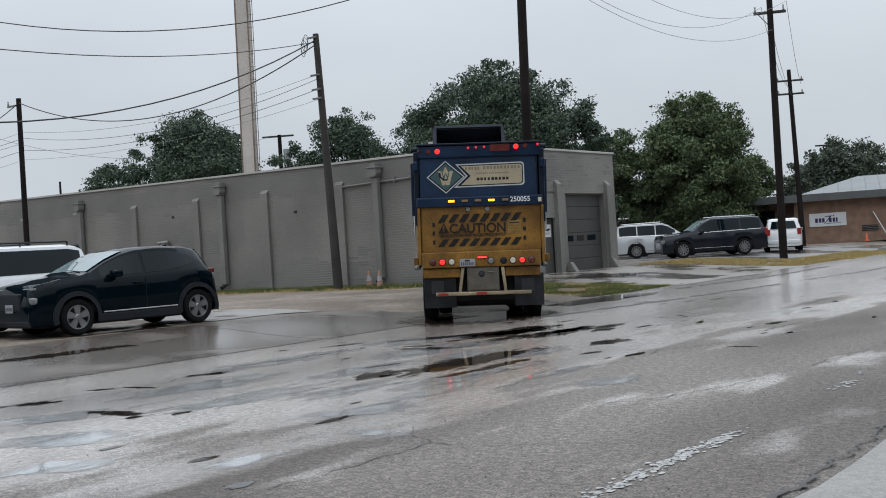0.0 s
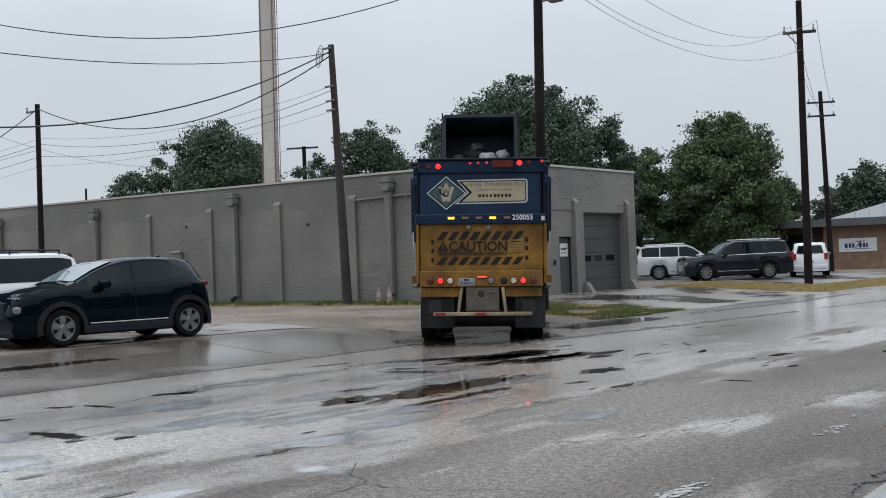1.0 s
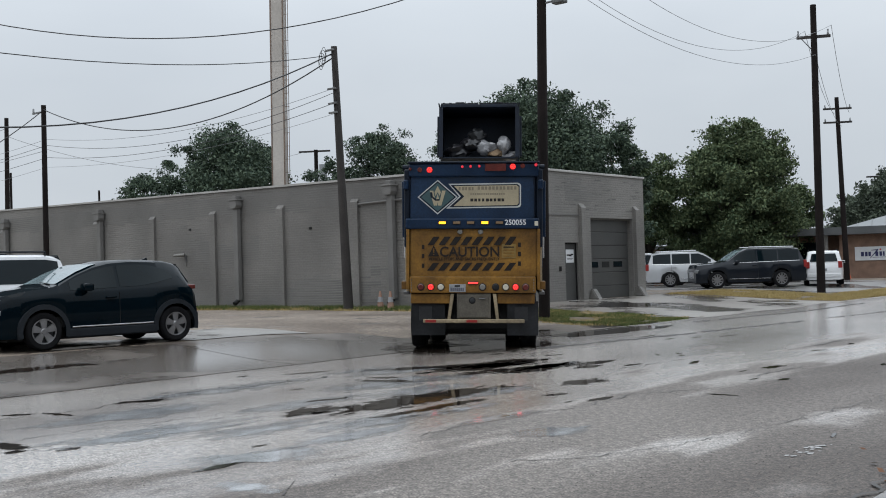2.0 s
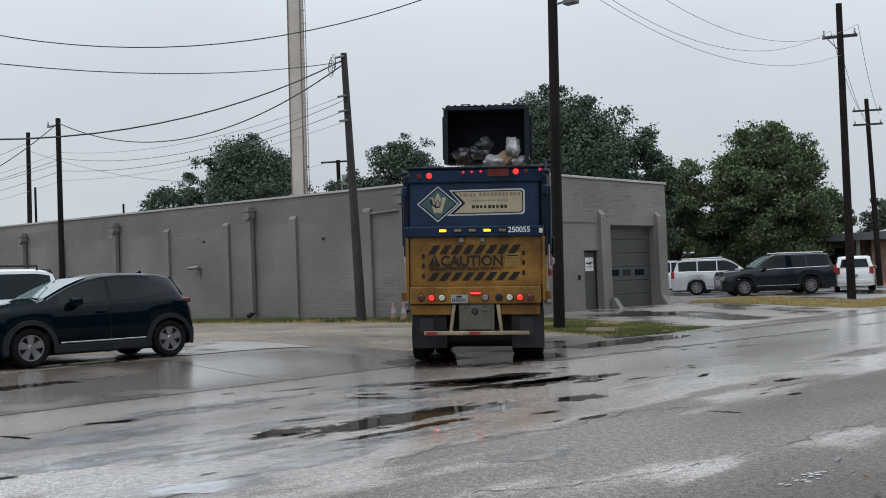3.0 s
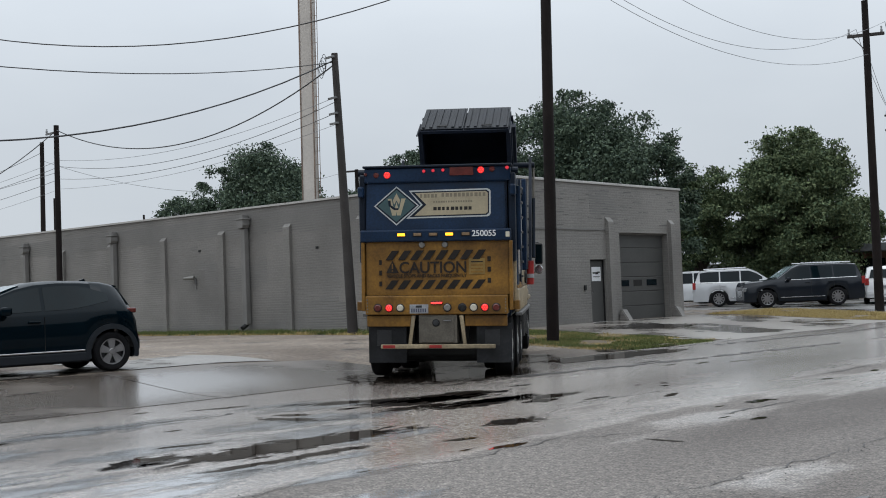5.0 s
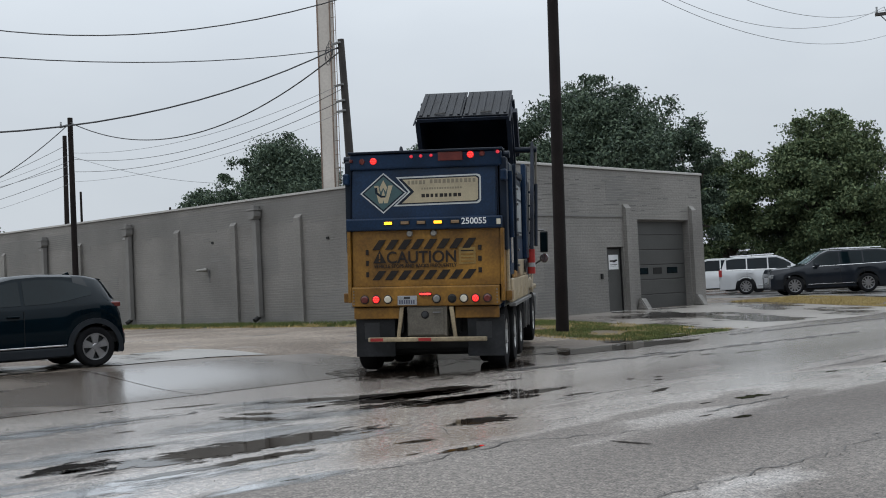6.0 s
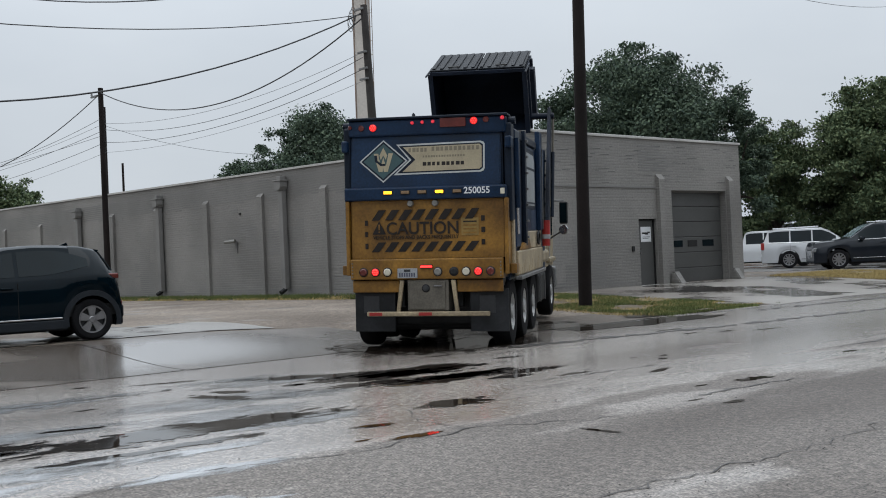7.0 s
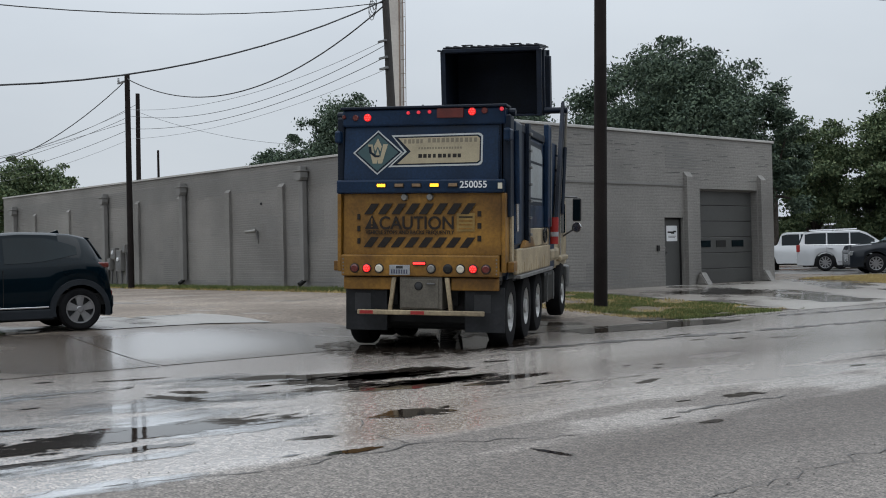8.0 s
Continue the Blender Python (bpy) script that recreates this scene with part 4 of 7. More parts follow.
for dx in (-0.55, 0.62):
    a = pose(0, 0, 0, 0, 0, 25) @ Vector((dx, 0, 10.602))
    insulator(east, a, 0.22)
part("strut", rod((-0.4, -0.16, 10.5), (0.02, 0, 9.95), 0.02), M_STEELDK, east)
far = pole(9.3, 34.6, 0.33, 0, (9.1, 34.5, 10.3), 0.16, 0.11, M_POLE, "timber utility pole with two crossarms by the car park")
for z in (9.3, 8.55):
    part("crossarm", box(-0.75, 0.75, -0.05, 0.05, z, z + 0.10, 0.01, m=pose(-0.18, -0.1, 0, 0, 0, 30)), M_POLEGREY, far)
    for dx in (-0.65, 0.65):
        insulator(far, pose(-0.18, -0.1, 0, 0, 0, 30) @ Vector((dx, 0, z + 0.102)))
tee = pole(-23.5, 26.5, 0.3, 0, (-23.4, 26.4, 9.9), 0.17, 0.13, M_POLE, "timber pole with a crossarm and transformer behind the building")
part("crossarm", box(-1.2, 1.0, -0.05, 0.05, 9.45, 9.57, 0.012, m=pose(0, 0, 0, 0, 0, 30)), M_POLEGREY, tee)
part("transformer", rod((0.4, 0.25, 7.6), (0.4, 0.25, 8.6), 0.26, seg=16), M_INSUL, tee, "grey drum transformer", True)
tee2 = pole(2.5, 62.0, 0.3, 0, (2.5, 62, 8.3), 0.15, 0.12, M_POLE, "distant timber pole with a crossarm")
part("crossarm", box(-1.1, 1.1, -0.05, 0.05, 7.4, 7.52, 0.012, m=pose(0, 0, 0, 0, 0, 30)), M_POLEGREY, tee2)
fl = thing("flood_light", pose(-1.7, 27.0, 0.3), "thin pole floodlight rising behind the building", "lamp")
part("mast", rod((0, 0, 0), (0, 0, 8.3), 0.05, 0.04), M_STEELDK, fl)
part("lamp_head", box(0.05, 0.5, -0.1, 0.2, 8.2, 8.5, 0.05), M_INSUL, fl, "pale lamp head")

# tall box-section mast with a climbing ladder
mast = thing("mast", pose(-13.22, 13.81, 0.3, 0, 0.7, 33), "tall pale steel mast with rusty edges and ladder", "mast")
part("shaft", box(-0.36, 0.36, -0.3, 0.3, 0, 26, 0.02), M_MAST, mast)
for x in (-0.37, 0.30):
    part("edge_angle", box(x, x + 0.07, -0.325, -0.301, 0, 26), M_MASTEDGE, mast, "rust-stained corner angle")
bm = bmesh.new()
for x in (0.48, 0.80):
    rod((x * 0 + 0.50, -0.28 + (x - 0.48) * 1.2, 0.5), (0.50, -0.28 + (x - 0.48) * 1.2, 26), 0.018, seg=6, bm=bm)
part("ladder_rail", bm, M_MASTEDGE, mast)
rung = finish(rod((0.36, -0.2, 0), (0.62, -0.26, 0), 0.014, seg=5), "rung", M_MASTEDGE)
for i in range(36):
    o = new("rung", rung)
    o.parent, o.matrix_basis = mast, pose(0, 0, 1 + 0.7 * i)

wire("overhead_wire", (6.16, -1.31, 8.34), (6.49, -32.07, 10.22), 2.28, 0.013, M_WIRE)
wire("overhead_wire", (6.16, -1.28, 8.39), (5.24, -27.45, 8.44), 3.28, 0.022, M_WIRE)
wire("overhead_wire", (6.1, -1.25, 8.25), (-10.6, -1.32, 8.56), 1.48, 0.020, M_WIRE)
wire("overhead_wire", (13.96, -1.15, 10.14), (-2.99, -15.48, 11.4), 2.80, 0.015, M_WIRE)
wire("overhead_wire", (-10.6, -1.25, 8.6), (-27.5, -7.4, 7.2), 2.3, 0.018, M_WIRE)
for k, (z0, z1, s, r) in enumerate(((7.29, 7.35, 0.55, 0.007), (7.15, 7.1, 0.7, 0.009), (6.83, 6.6, 0.55, 0.009), (6.5, 6.2, 0.4, 0.006))):
    p = on_lean((z0 - 0.3) / 8.32)
    wire("overhead_wire", (p.x, p.y - 0.14, p.z), (-10.6, -1.2, z1), s, r, M_WIREGREY if k in (0, 3) else M_WIRE, "thin grey overhead wire")
    wire("overhead_wire", (-10.6, -1.2, z1), (-46, -3, z1 + 0.3), 1.0, r, M_WIREGREY if k in (0, 3) else M_WIRE, "thin grey overhead wire")
wire("overhead_wire", (-10.6, -1.2, 6.9), (-25, -12, 4.2), 0.4, 0.009, M_WIREGREY, "thin grey overhead wire")
wire("overhead_wire", (-31.5, 8.6, 10.8), (-60, 4, 9.6), 1.2, 0.015, M_WIREGREY, "thin grey overhead wire")
wire("overhead_wire", (-31.5, 8.6, 10.3), (-24, 26, 9.8), 1.6, 0.012, M_WIREGREY, "thin grey overhead wire")
for p, q, s in (((13.4, 19.1, 10.95), (13.75, -1.3, 10.2), 1.66), ((14.4, 19.4, 11.1), (13.8, -1.25, 11.5), 1.97), ((13.85, 19.0, 9.9), (13.8, -1.3, 9.86), 1.39)):
    wire("overhead_wire", p, q, s, 0.008, M_WIREGREY, "thin grey overhead wire")
    wire("overhead_wire", p, (9.2 + (p[0] - 13.7) * 0.8, 34.5, 9.4 if p[2] > 10.5 else 8.7), 0.6, 0.010, M_WIREGREY, "thin grey overhead wire")

# ---- trees ----
def leaf_cloud(centres, count, leaf, rng, drop=0.0):
    """Leaves gathered in small flattened sprays through a set of overlapping rounded masses."""
    spots = []
    total = sum(r ** 2 for _, r in centres)
    for c, r in centres:
        sprays = max(5, int(24 * (r / 1.2) ** 2))
        d = rng.normal(size=(sprays, 3))
        d /= np.linalg.norm(d, axis=1)[:, None]
        mid = np.array(c) + d * (r * (0.45 + 0.55 * rng.random(sprays) ** 0.6))[:, None] * np.array([1, 1, 0.85])
        keep = [noise.noise(Vector(q) * 0.55) + 0.6 * noise.noise(Vector(q) * 1.25) > -0.20 + drop for q in mid]
        mid = mid[keep]
        if not len(mid):
            continue
        k = int(count * r ** 2 / total)
        pick = rng.integers(0, len(mid), k)
        size = (0.16 + 0.16 * rng.random(len(mid)))[pick] * min(1.3, max(0.75, r))
        spots.append(mid[pick] + rng.normal(size=(k, 3)).clip(-1.5, 1.5) * size[:, None] * np.array([1.25, 1.25, 0.75]))
    p = np.concatenate(spots)
    n = len(p)
    a = rng.normal(size=(n, 3))
    a /= np.linalg.norm(a, axis=1)[:, None]
    b = np.cross(a, rng.normal(size=(n, 3)))
    b /= np.linalg.norm(b, axis=1)[:, None]
    sz = (leaf * (0.55 + 0.9 * rng.random(n)))[:, None]
    a, b = a * sz, b * sz * 0.5
    return np.stack([p - a, p + b + a * 0.1, p + a, p - b - a * 0.1], 1).reshape(-1, 3)


def leaf_mesh(name, verts, material):
    me = bpy.data.meshes.new(name)
    n = len(verts)
    me.vertices.add(n)
    me.vertices.foreach_set("co", verts.astype(np.float32).ravel())
    me.loops.add(n)
    me.loops.foreach_set("vertex_index", np.arange(n, dtype=np.int32))
    me.polygons.add(n // 4)
    me.polygons.foreach_set("loop_start", np.arange(0, n, 4, dtype=np.int32))
    me.update()
    me.validate()
    me.materials.append(material)
    return me


def tree(x, y, z, top, radius, crown_base, leaves, leaf, material, label, seed, lobes=16, name="tree", drop=0.0, trunk=0.28):
    """A forked trunk under a broad dome of leafy lobes."""
    rng = np.random.default_rng(seed)
    t = thing(name, pose(x, y, z), label, "tree", "trees")
    h, low = top - z, crown_base - z
    bm = bmesh.new()
    fork = low + 0.2 * (h - low)
    rod((0, 0, -0.3), (0.1, 0.05, fork), trunk, trunk * 0.7, 10, bm=bm)
    heart = low + 0.42 * (h - low)
    centres = []
    for i in range(lobes):
        a = 2 * math.pi * (i * 0.618 + 0.12 * rng.random())
        k = (i + 0.5) / lobes
        up = -0.75 + 1.75 * k ** 0.85
        out = math.sqrt(max(0.05, 1 - abs(up) ** 2.2)) * (0.70 + 0.30 * rng.random())
        lr = radius * (0.20 + 0.22 * rng.random())
        rise = (h - heart - lr * 0.75) if up > 0 else (heart - low)
        c = ((radius - lr) * out * math.cos(a), (radius - lr) * out * math.sin(a), heart + up * rise)
        centres.append((c, lr))
        if i % 2 == 0:
            mid = Vector((c[0] * 0.4, c[1] * 0.4, fork + (c[2] - fork) * 0.45))
            rod((0.1, 0.05, fork - 0.2), mid, trunk * 0.42, trunk * 0.25, 7, bm=bm)
            rod(mid, c, trunk * 0.25, 0.03, 6, bm=bm)
    for i in range(lobes):
        # shoots that reach past the crown's edge
        c, lr = centres[i]
        away = Vector((c[0], c[1], (c[2] - heart) * 0.9)).normalized()
        turn_ = Vector(rng.normal(size=3)) * 0.35
        centres.append((tuple(Vector(c) + (away + turn_).normalized() * lr * 0.9), lr * 0.36))
    centres.append(((0, 0, heart), radius * 0.55))
    part("trunk", bm, M_BARK, t, smooth=True)
    ob = new("crown", leaf_mesh("crown", leaf_cloud(centres, leaves, leaf, rng, drop), material))
    ob.parent = t
    return t


tree(-3.0, 23.0, 0.3, 11.2, 5.6, 2.6, 115000, 0.085, M_LEAF, "large dark green oak behind the building", 11, 34, drop=0.06, trunk=0.4)
tree(0.7, 25.2, 0.3, 9.0, 2.0, 2.6, 20000, 0.085, M_LEAF, "dark green tree beside the large oak", 12, 14, drop=0.04)
tree(2.7, 35.4, 0.3, 9.6, 4.1, 1.2, 100000, 0.09, M_LEAFLIGHT, "broad olive-green tree behind the parked cars", 13, 34, drop=0.04)
tree(-2.3, 33.6, 0.3, 8.0, 3.0, 0.8, 42000, 0.09, M_LEAFLIGHT, "olive-green tree behind the parked cars", 14, 20, drop=0.08)
tree(0.2, 38.5, 0.3, 6.4, 3.2, 0.4, 34000, 0.095, M_LEAF, "low dark green tree behind the parked cars", 27, 18)
tree(4.4, 39.8, 0.3, 6.0, 1.6, 2.4, 12000, 0.095, M_LEAFLIGHT, "lower olive-green tree behind the parked cars", 25, 14)
tree(-21.3, 16.9, 0.3, 10.35, 4.5, 3.0, 80000, 0.085, M_LEAF, "dark green tree behind the long wall", 15, 28, drop=0.02)
tree(-26.6, 15.2, 0.3, 8.2, 2.5, 3.4, 18000, 0.085, M_LEAF, "dark green smaller tree behind the long wall", 26, 14, drop=0.06)
tree(-18.2, 27.4, 0.3, 10.8, 3.6, 4.0, 32000, 0.09, M_LEAF, "open-crowned tree behind the long wall", 16, 20, drop=0.14)
tree(-21.6, 26.0, 0.3, 9.0, 2.0, 4.0, 9000, 0.09, M_LEAF, "small open-crowned tree behind the long wall", 28, 12, drop=0.12)
tree(-14.2, 30.5, 0.3, 10.1, 3.5, 3.6, 32000, 0.09, M_LEAF, "dark green tree behind the long wall", 17, 18, drop=0.08)
tree(-9.4, 29.0, 0.3, 9.6, 3.3, 3.6, 30000, 0.09, M_LEAF, "dark green tree behind the building", 18, 18, drop=0.06)
tree(-48.5, 8.2, 0.3, 8.9, 4.2, 3.0, 30000, 0.11, M_LEAFLIGHT, "pale green tree beyond the far end of the wall", 19, 18)
tree(4.2, 60.0, 0.3, 7.9, 4.2, 1.5, 24000, 0.13, M_LEAFFAR, "hazy green tree beyond the brick building", 20, 18)
tree(-0.5, 66.0, 0.3, 7.0, 3.4, 1.5, 14000, 0.14, M_LEAFFAR, "hazy green tree far beyond the car park", 21, 14)
tree(13.6, 57.0, 0.3, 7.0, 2.8, 1.5, 14000, 0.12, M_LEAFLIGHT, "olive tree beside the brick building", 22, 14)
tree(8.2, 70.0, 0.3, 7.6, 3.8, 1.0, 12000, 0.15, M_LEAFFAR, "hazy green tree far beyond the brick building", 23, 14)
tree(-9, 57.5, 0.3, 7.0, 4.2, 1.0, 16000, 0.15, M_LEAFFAR, "hazy green tree far behind the car park", 24, 16)


# ---- grass ----
def grass(name, spots, blade, material, label, per, seed, spread=0.0):
    rng = np.random.default_rng(seed)
    verts, faces = [], []
    for x0, x1, y0, y1 in spots:
        k = int(per * (x1 - x0) * (y1 - y0))
        for _ in range(k):
            x, y = rng.uniform(x0, x1), rng.uniform(y0, y1)
            if noise.noise((x * 0.9, y * 0.9, seed)) < -0.18 + spread:
                continue
            z = height(x, y) - 0.01
            hgt = blade * (0.4 + 0.9 * rng.random())
            a = rng.random() * math.pi
            dx, dy = math.cos(a) * 0.012, math.sin(a) * 0.012
            lx, ly = rng.normal(size=2) * hgt * 0.5
            i = len(verts)
            verts += [(x - dx, y - dy, z), (x + dx, y + dy, z), (x + lx, y + ly, z + hgt)]
            faces.append((i, i + 1, i + 2))
    me = bpy.data.meshes.new(name)
    me.from_pydata(verts, [], faces)
    me.materials.append(material)
    return tagged(new(name, me), label, "grass", kind="stuff")


for nm, x0, x1, y0, y1, sd in (("verge_soil", 13.2, 16.7, -2.0, 1.8, 1), ("verge_soil", 9.9, 16.6, 12.6, 17.6, 2), ("verge_soil", -30, 9.6, -1.0, 0.25, 3), ("verge_soil", 10.4, 13.2, -0.6, 1.5, 4)):
    tagged(sheet(nm, span(x0, x1, 0.4), span(y0, y1, 0.4), 0.007, M_SOIL, 0.3, sd), "damp soil under patchy grass", "soil", kind="structure")
grass("grass", [(13.2, 16.9, -2.2, 2.0), (10.2, 13.2, -0.6, 1.5)], 0.055, M_GRASS, "patch of short green grass by the tall pole", 2200, 3, 0.0)
grass("grass", [(12.6, 16.6, -2.6, 1.8), (9.9, 13.0, -0.9, 1.7)], 0.055, M_GRASSDRY, "dry yellow blades among the green grass", 480, 7, 0.04)
grass("grass", [(-30, 9.3, -1.15, 0.2)], 0.14, M_GRASS, "strip of weeds along the wall's foot", 900, 4, 0.0)
grass("grass", [(-30, 9.3, -1.4, 0.0)], 0.08, M_GRASSDRY, "dry blades along the wall's foot", 420, 8, 0.04)
grass("grass", [(10.0, 16.7, 12.7, 17.4), (14.6, 17.0, 17.4, 26)], 0.08, M_GRASSDRY, "dry yellow grass verge before the car park", 1000, 5, -0.2)

# ---- the refuse truck ----
TRUCK = pose(18.03, -9.675, 0.0, 1.38, 1.7, 36.7)
truck = thing("garbage_truck", TRUCK, "dirty blue and yellow front-loading garbage truck, brake lights lit", "truck")


def slab(name, x0, x1, y0, y1, z0, z1, material, bevel=0.012, parent=None, label=""):
    return part(name, box(x0, x1, y0, y1, z0, z1, bevel), material, parent or truck, label)


def disc(name, x, y, z, r, depth, material, parent=None, label="", seg=20):
    """A round lamp that faces backwards."""
    bm = lathe([(0, -depth), (r * 0.75, -depth), (r, -depth * 0.5), (r, 0.01), (0, 0.01)], seg, "y", centre=(x, y, z))
    return part(name, bm, material, parent or truck, label, True)


# chassis and body
for s in (-1, 1):
    slab("chassis_rail", s * 0.45 - 0.05, s * 0.45 + 0.05, 0.25, 7.2, 0.62, 0.92, M_BLACK)
bm = bmesh.new()
prism([(-1.17, 1.0), (1.17, 1.0), (1.22, 1.25), (1.22, 3.15), (1.12, 3.36), (-1.12, 3.36), (-1.22, 3.15), (-1.22, 1.25)], 0.45, 4.1, bm, bevel=0.02)
body = part("body", bm, M_BLUE, truck, "navy steel refuse body")
for s in (-1, 1):
    # the broad tail frame, then the plain side with its pale panel, then the front post
    slab("tail_frame", *sorted((s * 1.222, s * 1.30)), 0.47, 1.02, 1.50, 3.30, M_BLUE, 0.03, body)
    slab("tail_recess", *sorted((s * 1.222, s * 1.232)), 1.03, 1.66, 1.50, 3.26, M_BLUEDK, 0.004, body)
    strip = slab("hinge_strip", *sorted((s * 1.234, s * 1.30)), 1.67, 1.86, 1.50, 3.36, M_BLUEDK, 0.012, body)
    for k in range(7):
        slab("lug", *sorted((s * 1.301, s * 1.335)), 1.70, 1.84, 1.62 + 0.26 * k, 1.66 + 0.26 * k, M_STEELDK, 0.006, strip)
    slab("lower_band", *sorted((s * 1.222, s * 1.232)), 1.90, 3.70, 1.74, 2.10, M_BLUE, 0.004, body)
    edge = bmesh.new()
    prism([(1.95, 2.11), (3.58, 2.11), (3.58, 2.98), (3.42, 3.12), (1.95, 3.14)], *sorted((s * 1.222, s * 1.229)), edge, plane="yz")
    part("panel_border", edge, M_BLUEDK, body)
    face_ = bmesh.new()
    prism([(2.02, 2.17), (3.50, 2.17), (3.50, 2.94), (3.36, 3.05), (2.02, 3.07)], *sorted((s * 1.2295, s * 1.235)), face_, plane="yz")
    pn_ = part("side_panel", face_, M_SIDEPANEL, body, "pale grey side panel")
    slab("panel_stripe", *sorted((s * 1.2355, s * 1.239)), 2.02, 3.50, 2.78, 2.82, M_BLUEDK, 0, pn_)
    slab("panel_stripe", *sorted((s * 1.2355, s * 1.239)), 2.02, 3.50, 2.20, 2.23, M_BLUEDK, 0, pn_)
    slab("front_post", *sorted((s * 1.222, s * 1.31)), 3.74, 4.06, 1.74, 3.52, M_BLUE, 0.02, body)
    slab("post_edge", *sorted((s * 1.311, s * 1.325)), 4.0, 4.05, 1.76, 3.50, M_STEELDK, 0.004, body)
    slab("top_rail", *sorted((s * 1.10, s * 1.25)), 0.5, 3.72, 3.20, 3.32, M_BLUEDK, parent=body)
# hopper with open top behind the cab
for s in (-1, 1):
    slab("hopper_side", *sorted((s * 1.17, s * 1.235)), 4.12, 5.05, 1.0, 3.0, M_BLUE)
for s in (-1, 1):
    plate_ = slab("hopper_plate", *sorted((s * 1.236, s * 1.275)), 4.12, 5.05, 1.80, 3.26, M_BLUE, 0.012, None, "navy hopper side plate")
    for k in range(5):
        slab("step_lug", *sorted((s * 1.276, s * 1.31)), 4.84, 5.0, 1.95 + 0.27 * k, 1.99 + 0.27 * k, M_BLUEDK, 0.006, plate_)
slab("hopper_front", -1.16, 1.16, 4.97, 5.05, 1.0, 3.05, M_BLUE)
slab("hopper_floor", -1.16, 1.16, 4.12, 4.96, 1.0, 1.1, M_BLACK)
# cream side skirts and boxes
for s in (-1, 1):
    sk = slab("side_skirt", *sorted((s * 1.236, s * 1.30)), 0.62, 4.05, 1.06, 1.44, M_CREAM, 0.02)
    slab("skirt_top", *sorted((s * 1.236, s * 1.27)), 1.92, 4.1, 1.445, 1.735, M_CREAM, 0.015, None, "cream upper skirt panel")
    crest = bmesh.new()
    prism([(1.15, 1.442), (2.35, 1.442), (2.10, 1.60), (1.75, 1.52), (1.45, 1.56)], *sorted((s * 1.24, s * 1.298)), crest, plane="yz", bevel=0.012)
    part("skirt_patch", crest, M_YEL, truck, "yellow paint showing through the cream skirt")
    slab("skirt_lip", *sorted((s * 1.24, s * 1.35)), 0.62, 4.1, 1.0, 1.055, M_STEELDK, 0.01)
    for k in range(14):
        slab("drain_streak", *sorted((s * 1.3002, s * 1.3012)), 0.8 + 0.23 * k, 0.8 + 0.23 * k + 0.02 + 0.01 * (k % 3), 1.075, 1.13 + 0.05 * (k % 4), M_DECALDIM, 0)
    tk = slab("fuel_tank", *sorted((s * 0.72, s * 1.22)), 3.98, 5.25, 0.40, 0.96, M_BLACK, 0.07, None, "dark rounded fuel tank")
    for y in (4.2, 4.95):
        slab("tank_strap", *sorted((s * 1.221, s * 1.235)), y, y + 0.05, 0.42, 0.94, M_STEELDK, 0.004, tk)
    tool = slab("air_cylinder", *sorted((s * 1.02, s * 1.26)), 4.4, 5.6, 1.12, 1.36, M_CREAM, 0.06)
ext = part("extinguisher", rod((1.36, 4.12, 1.45), (1.36, 4.12, 1.92), 0.075, seg=14), M_RED, truck, "red and white banded cylinder", True)
part("band", rod((1.36, 4.12, 1.58), (1.36, 4.12, 1.66), 0.078, seg=14), M_PLATE, ext)
bm = bmesh.new()
for j in range(14):
    a0, a1 = 2 * math.pi * j / 14, 2 * math.pi * (j + 1) / 14
    rod((1.30, 3.42 + 0.16 * math.cos(a0), 1.61 + 0.11 * math.sin(a0)), (1.30, 3.42 + 0.16 * math.cos(a1), 1.61 + 0.11 * math.sin(a1)), 0.020, seg=6, bm=bm)
part("hose_ring", bm, M_BLACK, truck)

# tailgate, upper half blue
slab("tailgate_core", -1.16, 1.16, 0.14, 0.45, 1.06, 3.42, M_BLUEDK)
slab("top_beam", -1.20, 1.22, 0.09, 0.40, 3.215, 3.46, M_BLUE, 0.03)
slab("beam_cap", -1.22, 1.24, 0.06, 0.45, 3.462, 3.50, M_BLUEDK, 0.012)
bm = bmesh.new()
prism([(0.06, 2.44), (0.14, 3.212), (0.30, 3.212), (0.30, 2.44)], -1.17, 1.13, bm, plane="yz", bevel=0.015)
upper = part("upper_panel", bm, M_BLUE, truck, "navy tailgate panel with a faded sign")
slab("lip_beam", -1.25, 1.22, -0.04, 0.30, 2.245, 2.44, M_BLUE, 0.025)
for s in (-1, 1):
    slab("tail_post", *sorted((s * 1.175, s * 1.29)), 0.12, 0.42, 1.9, 3.36, M_BLUEDK, 0.03)
    part("hinge_pin", rod((s * 1.16, 0.30, 3.40), (s * 1.33, 0.30, 3.40), 0.055, seg=12), M_BLUEDK, truck)
    part("ram", rod((s * 1.31, 0.52, 2.1), (s * 1.31, 0.42, 3.15), 0.05, seg=12), M_BLUE, truck, "hydraulic ram", True)
    part("ram_rod", rod((s * 1.31, 0.56, 1.7), (s * 1.31, 0.52, 2.11), 0.028, seg=10), M_CHROME, truck, "", True)
    slab("corner_cap", *sorted((s * 1.20, s * 1.30)), 0.02, 0.30, 2.98, 3.16, M_BLUE, 0.03)
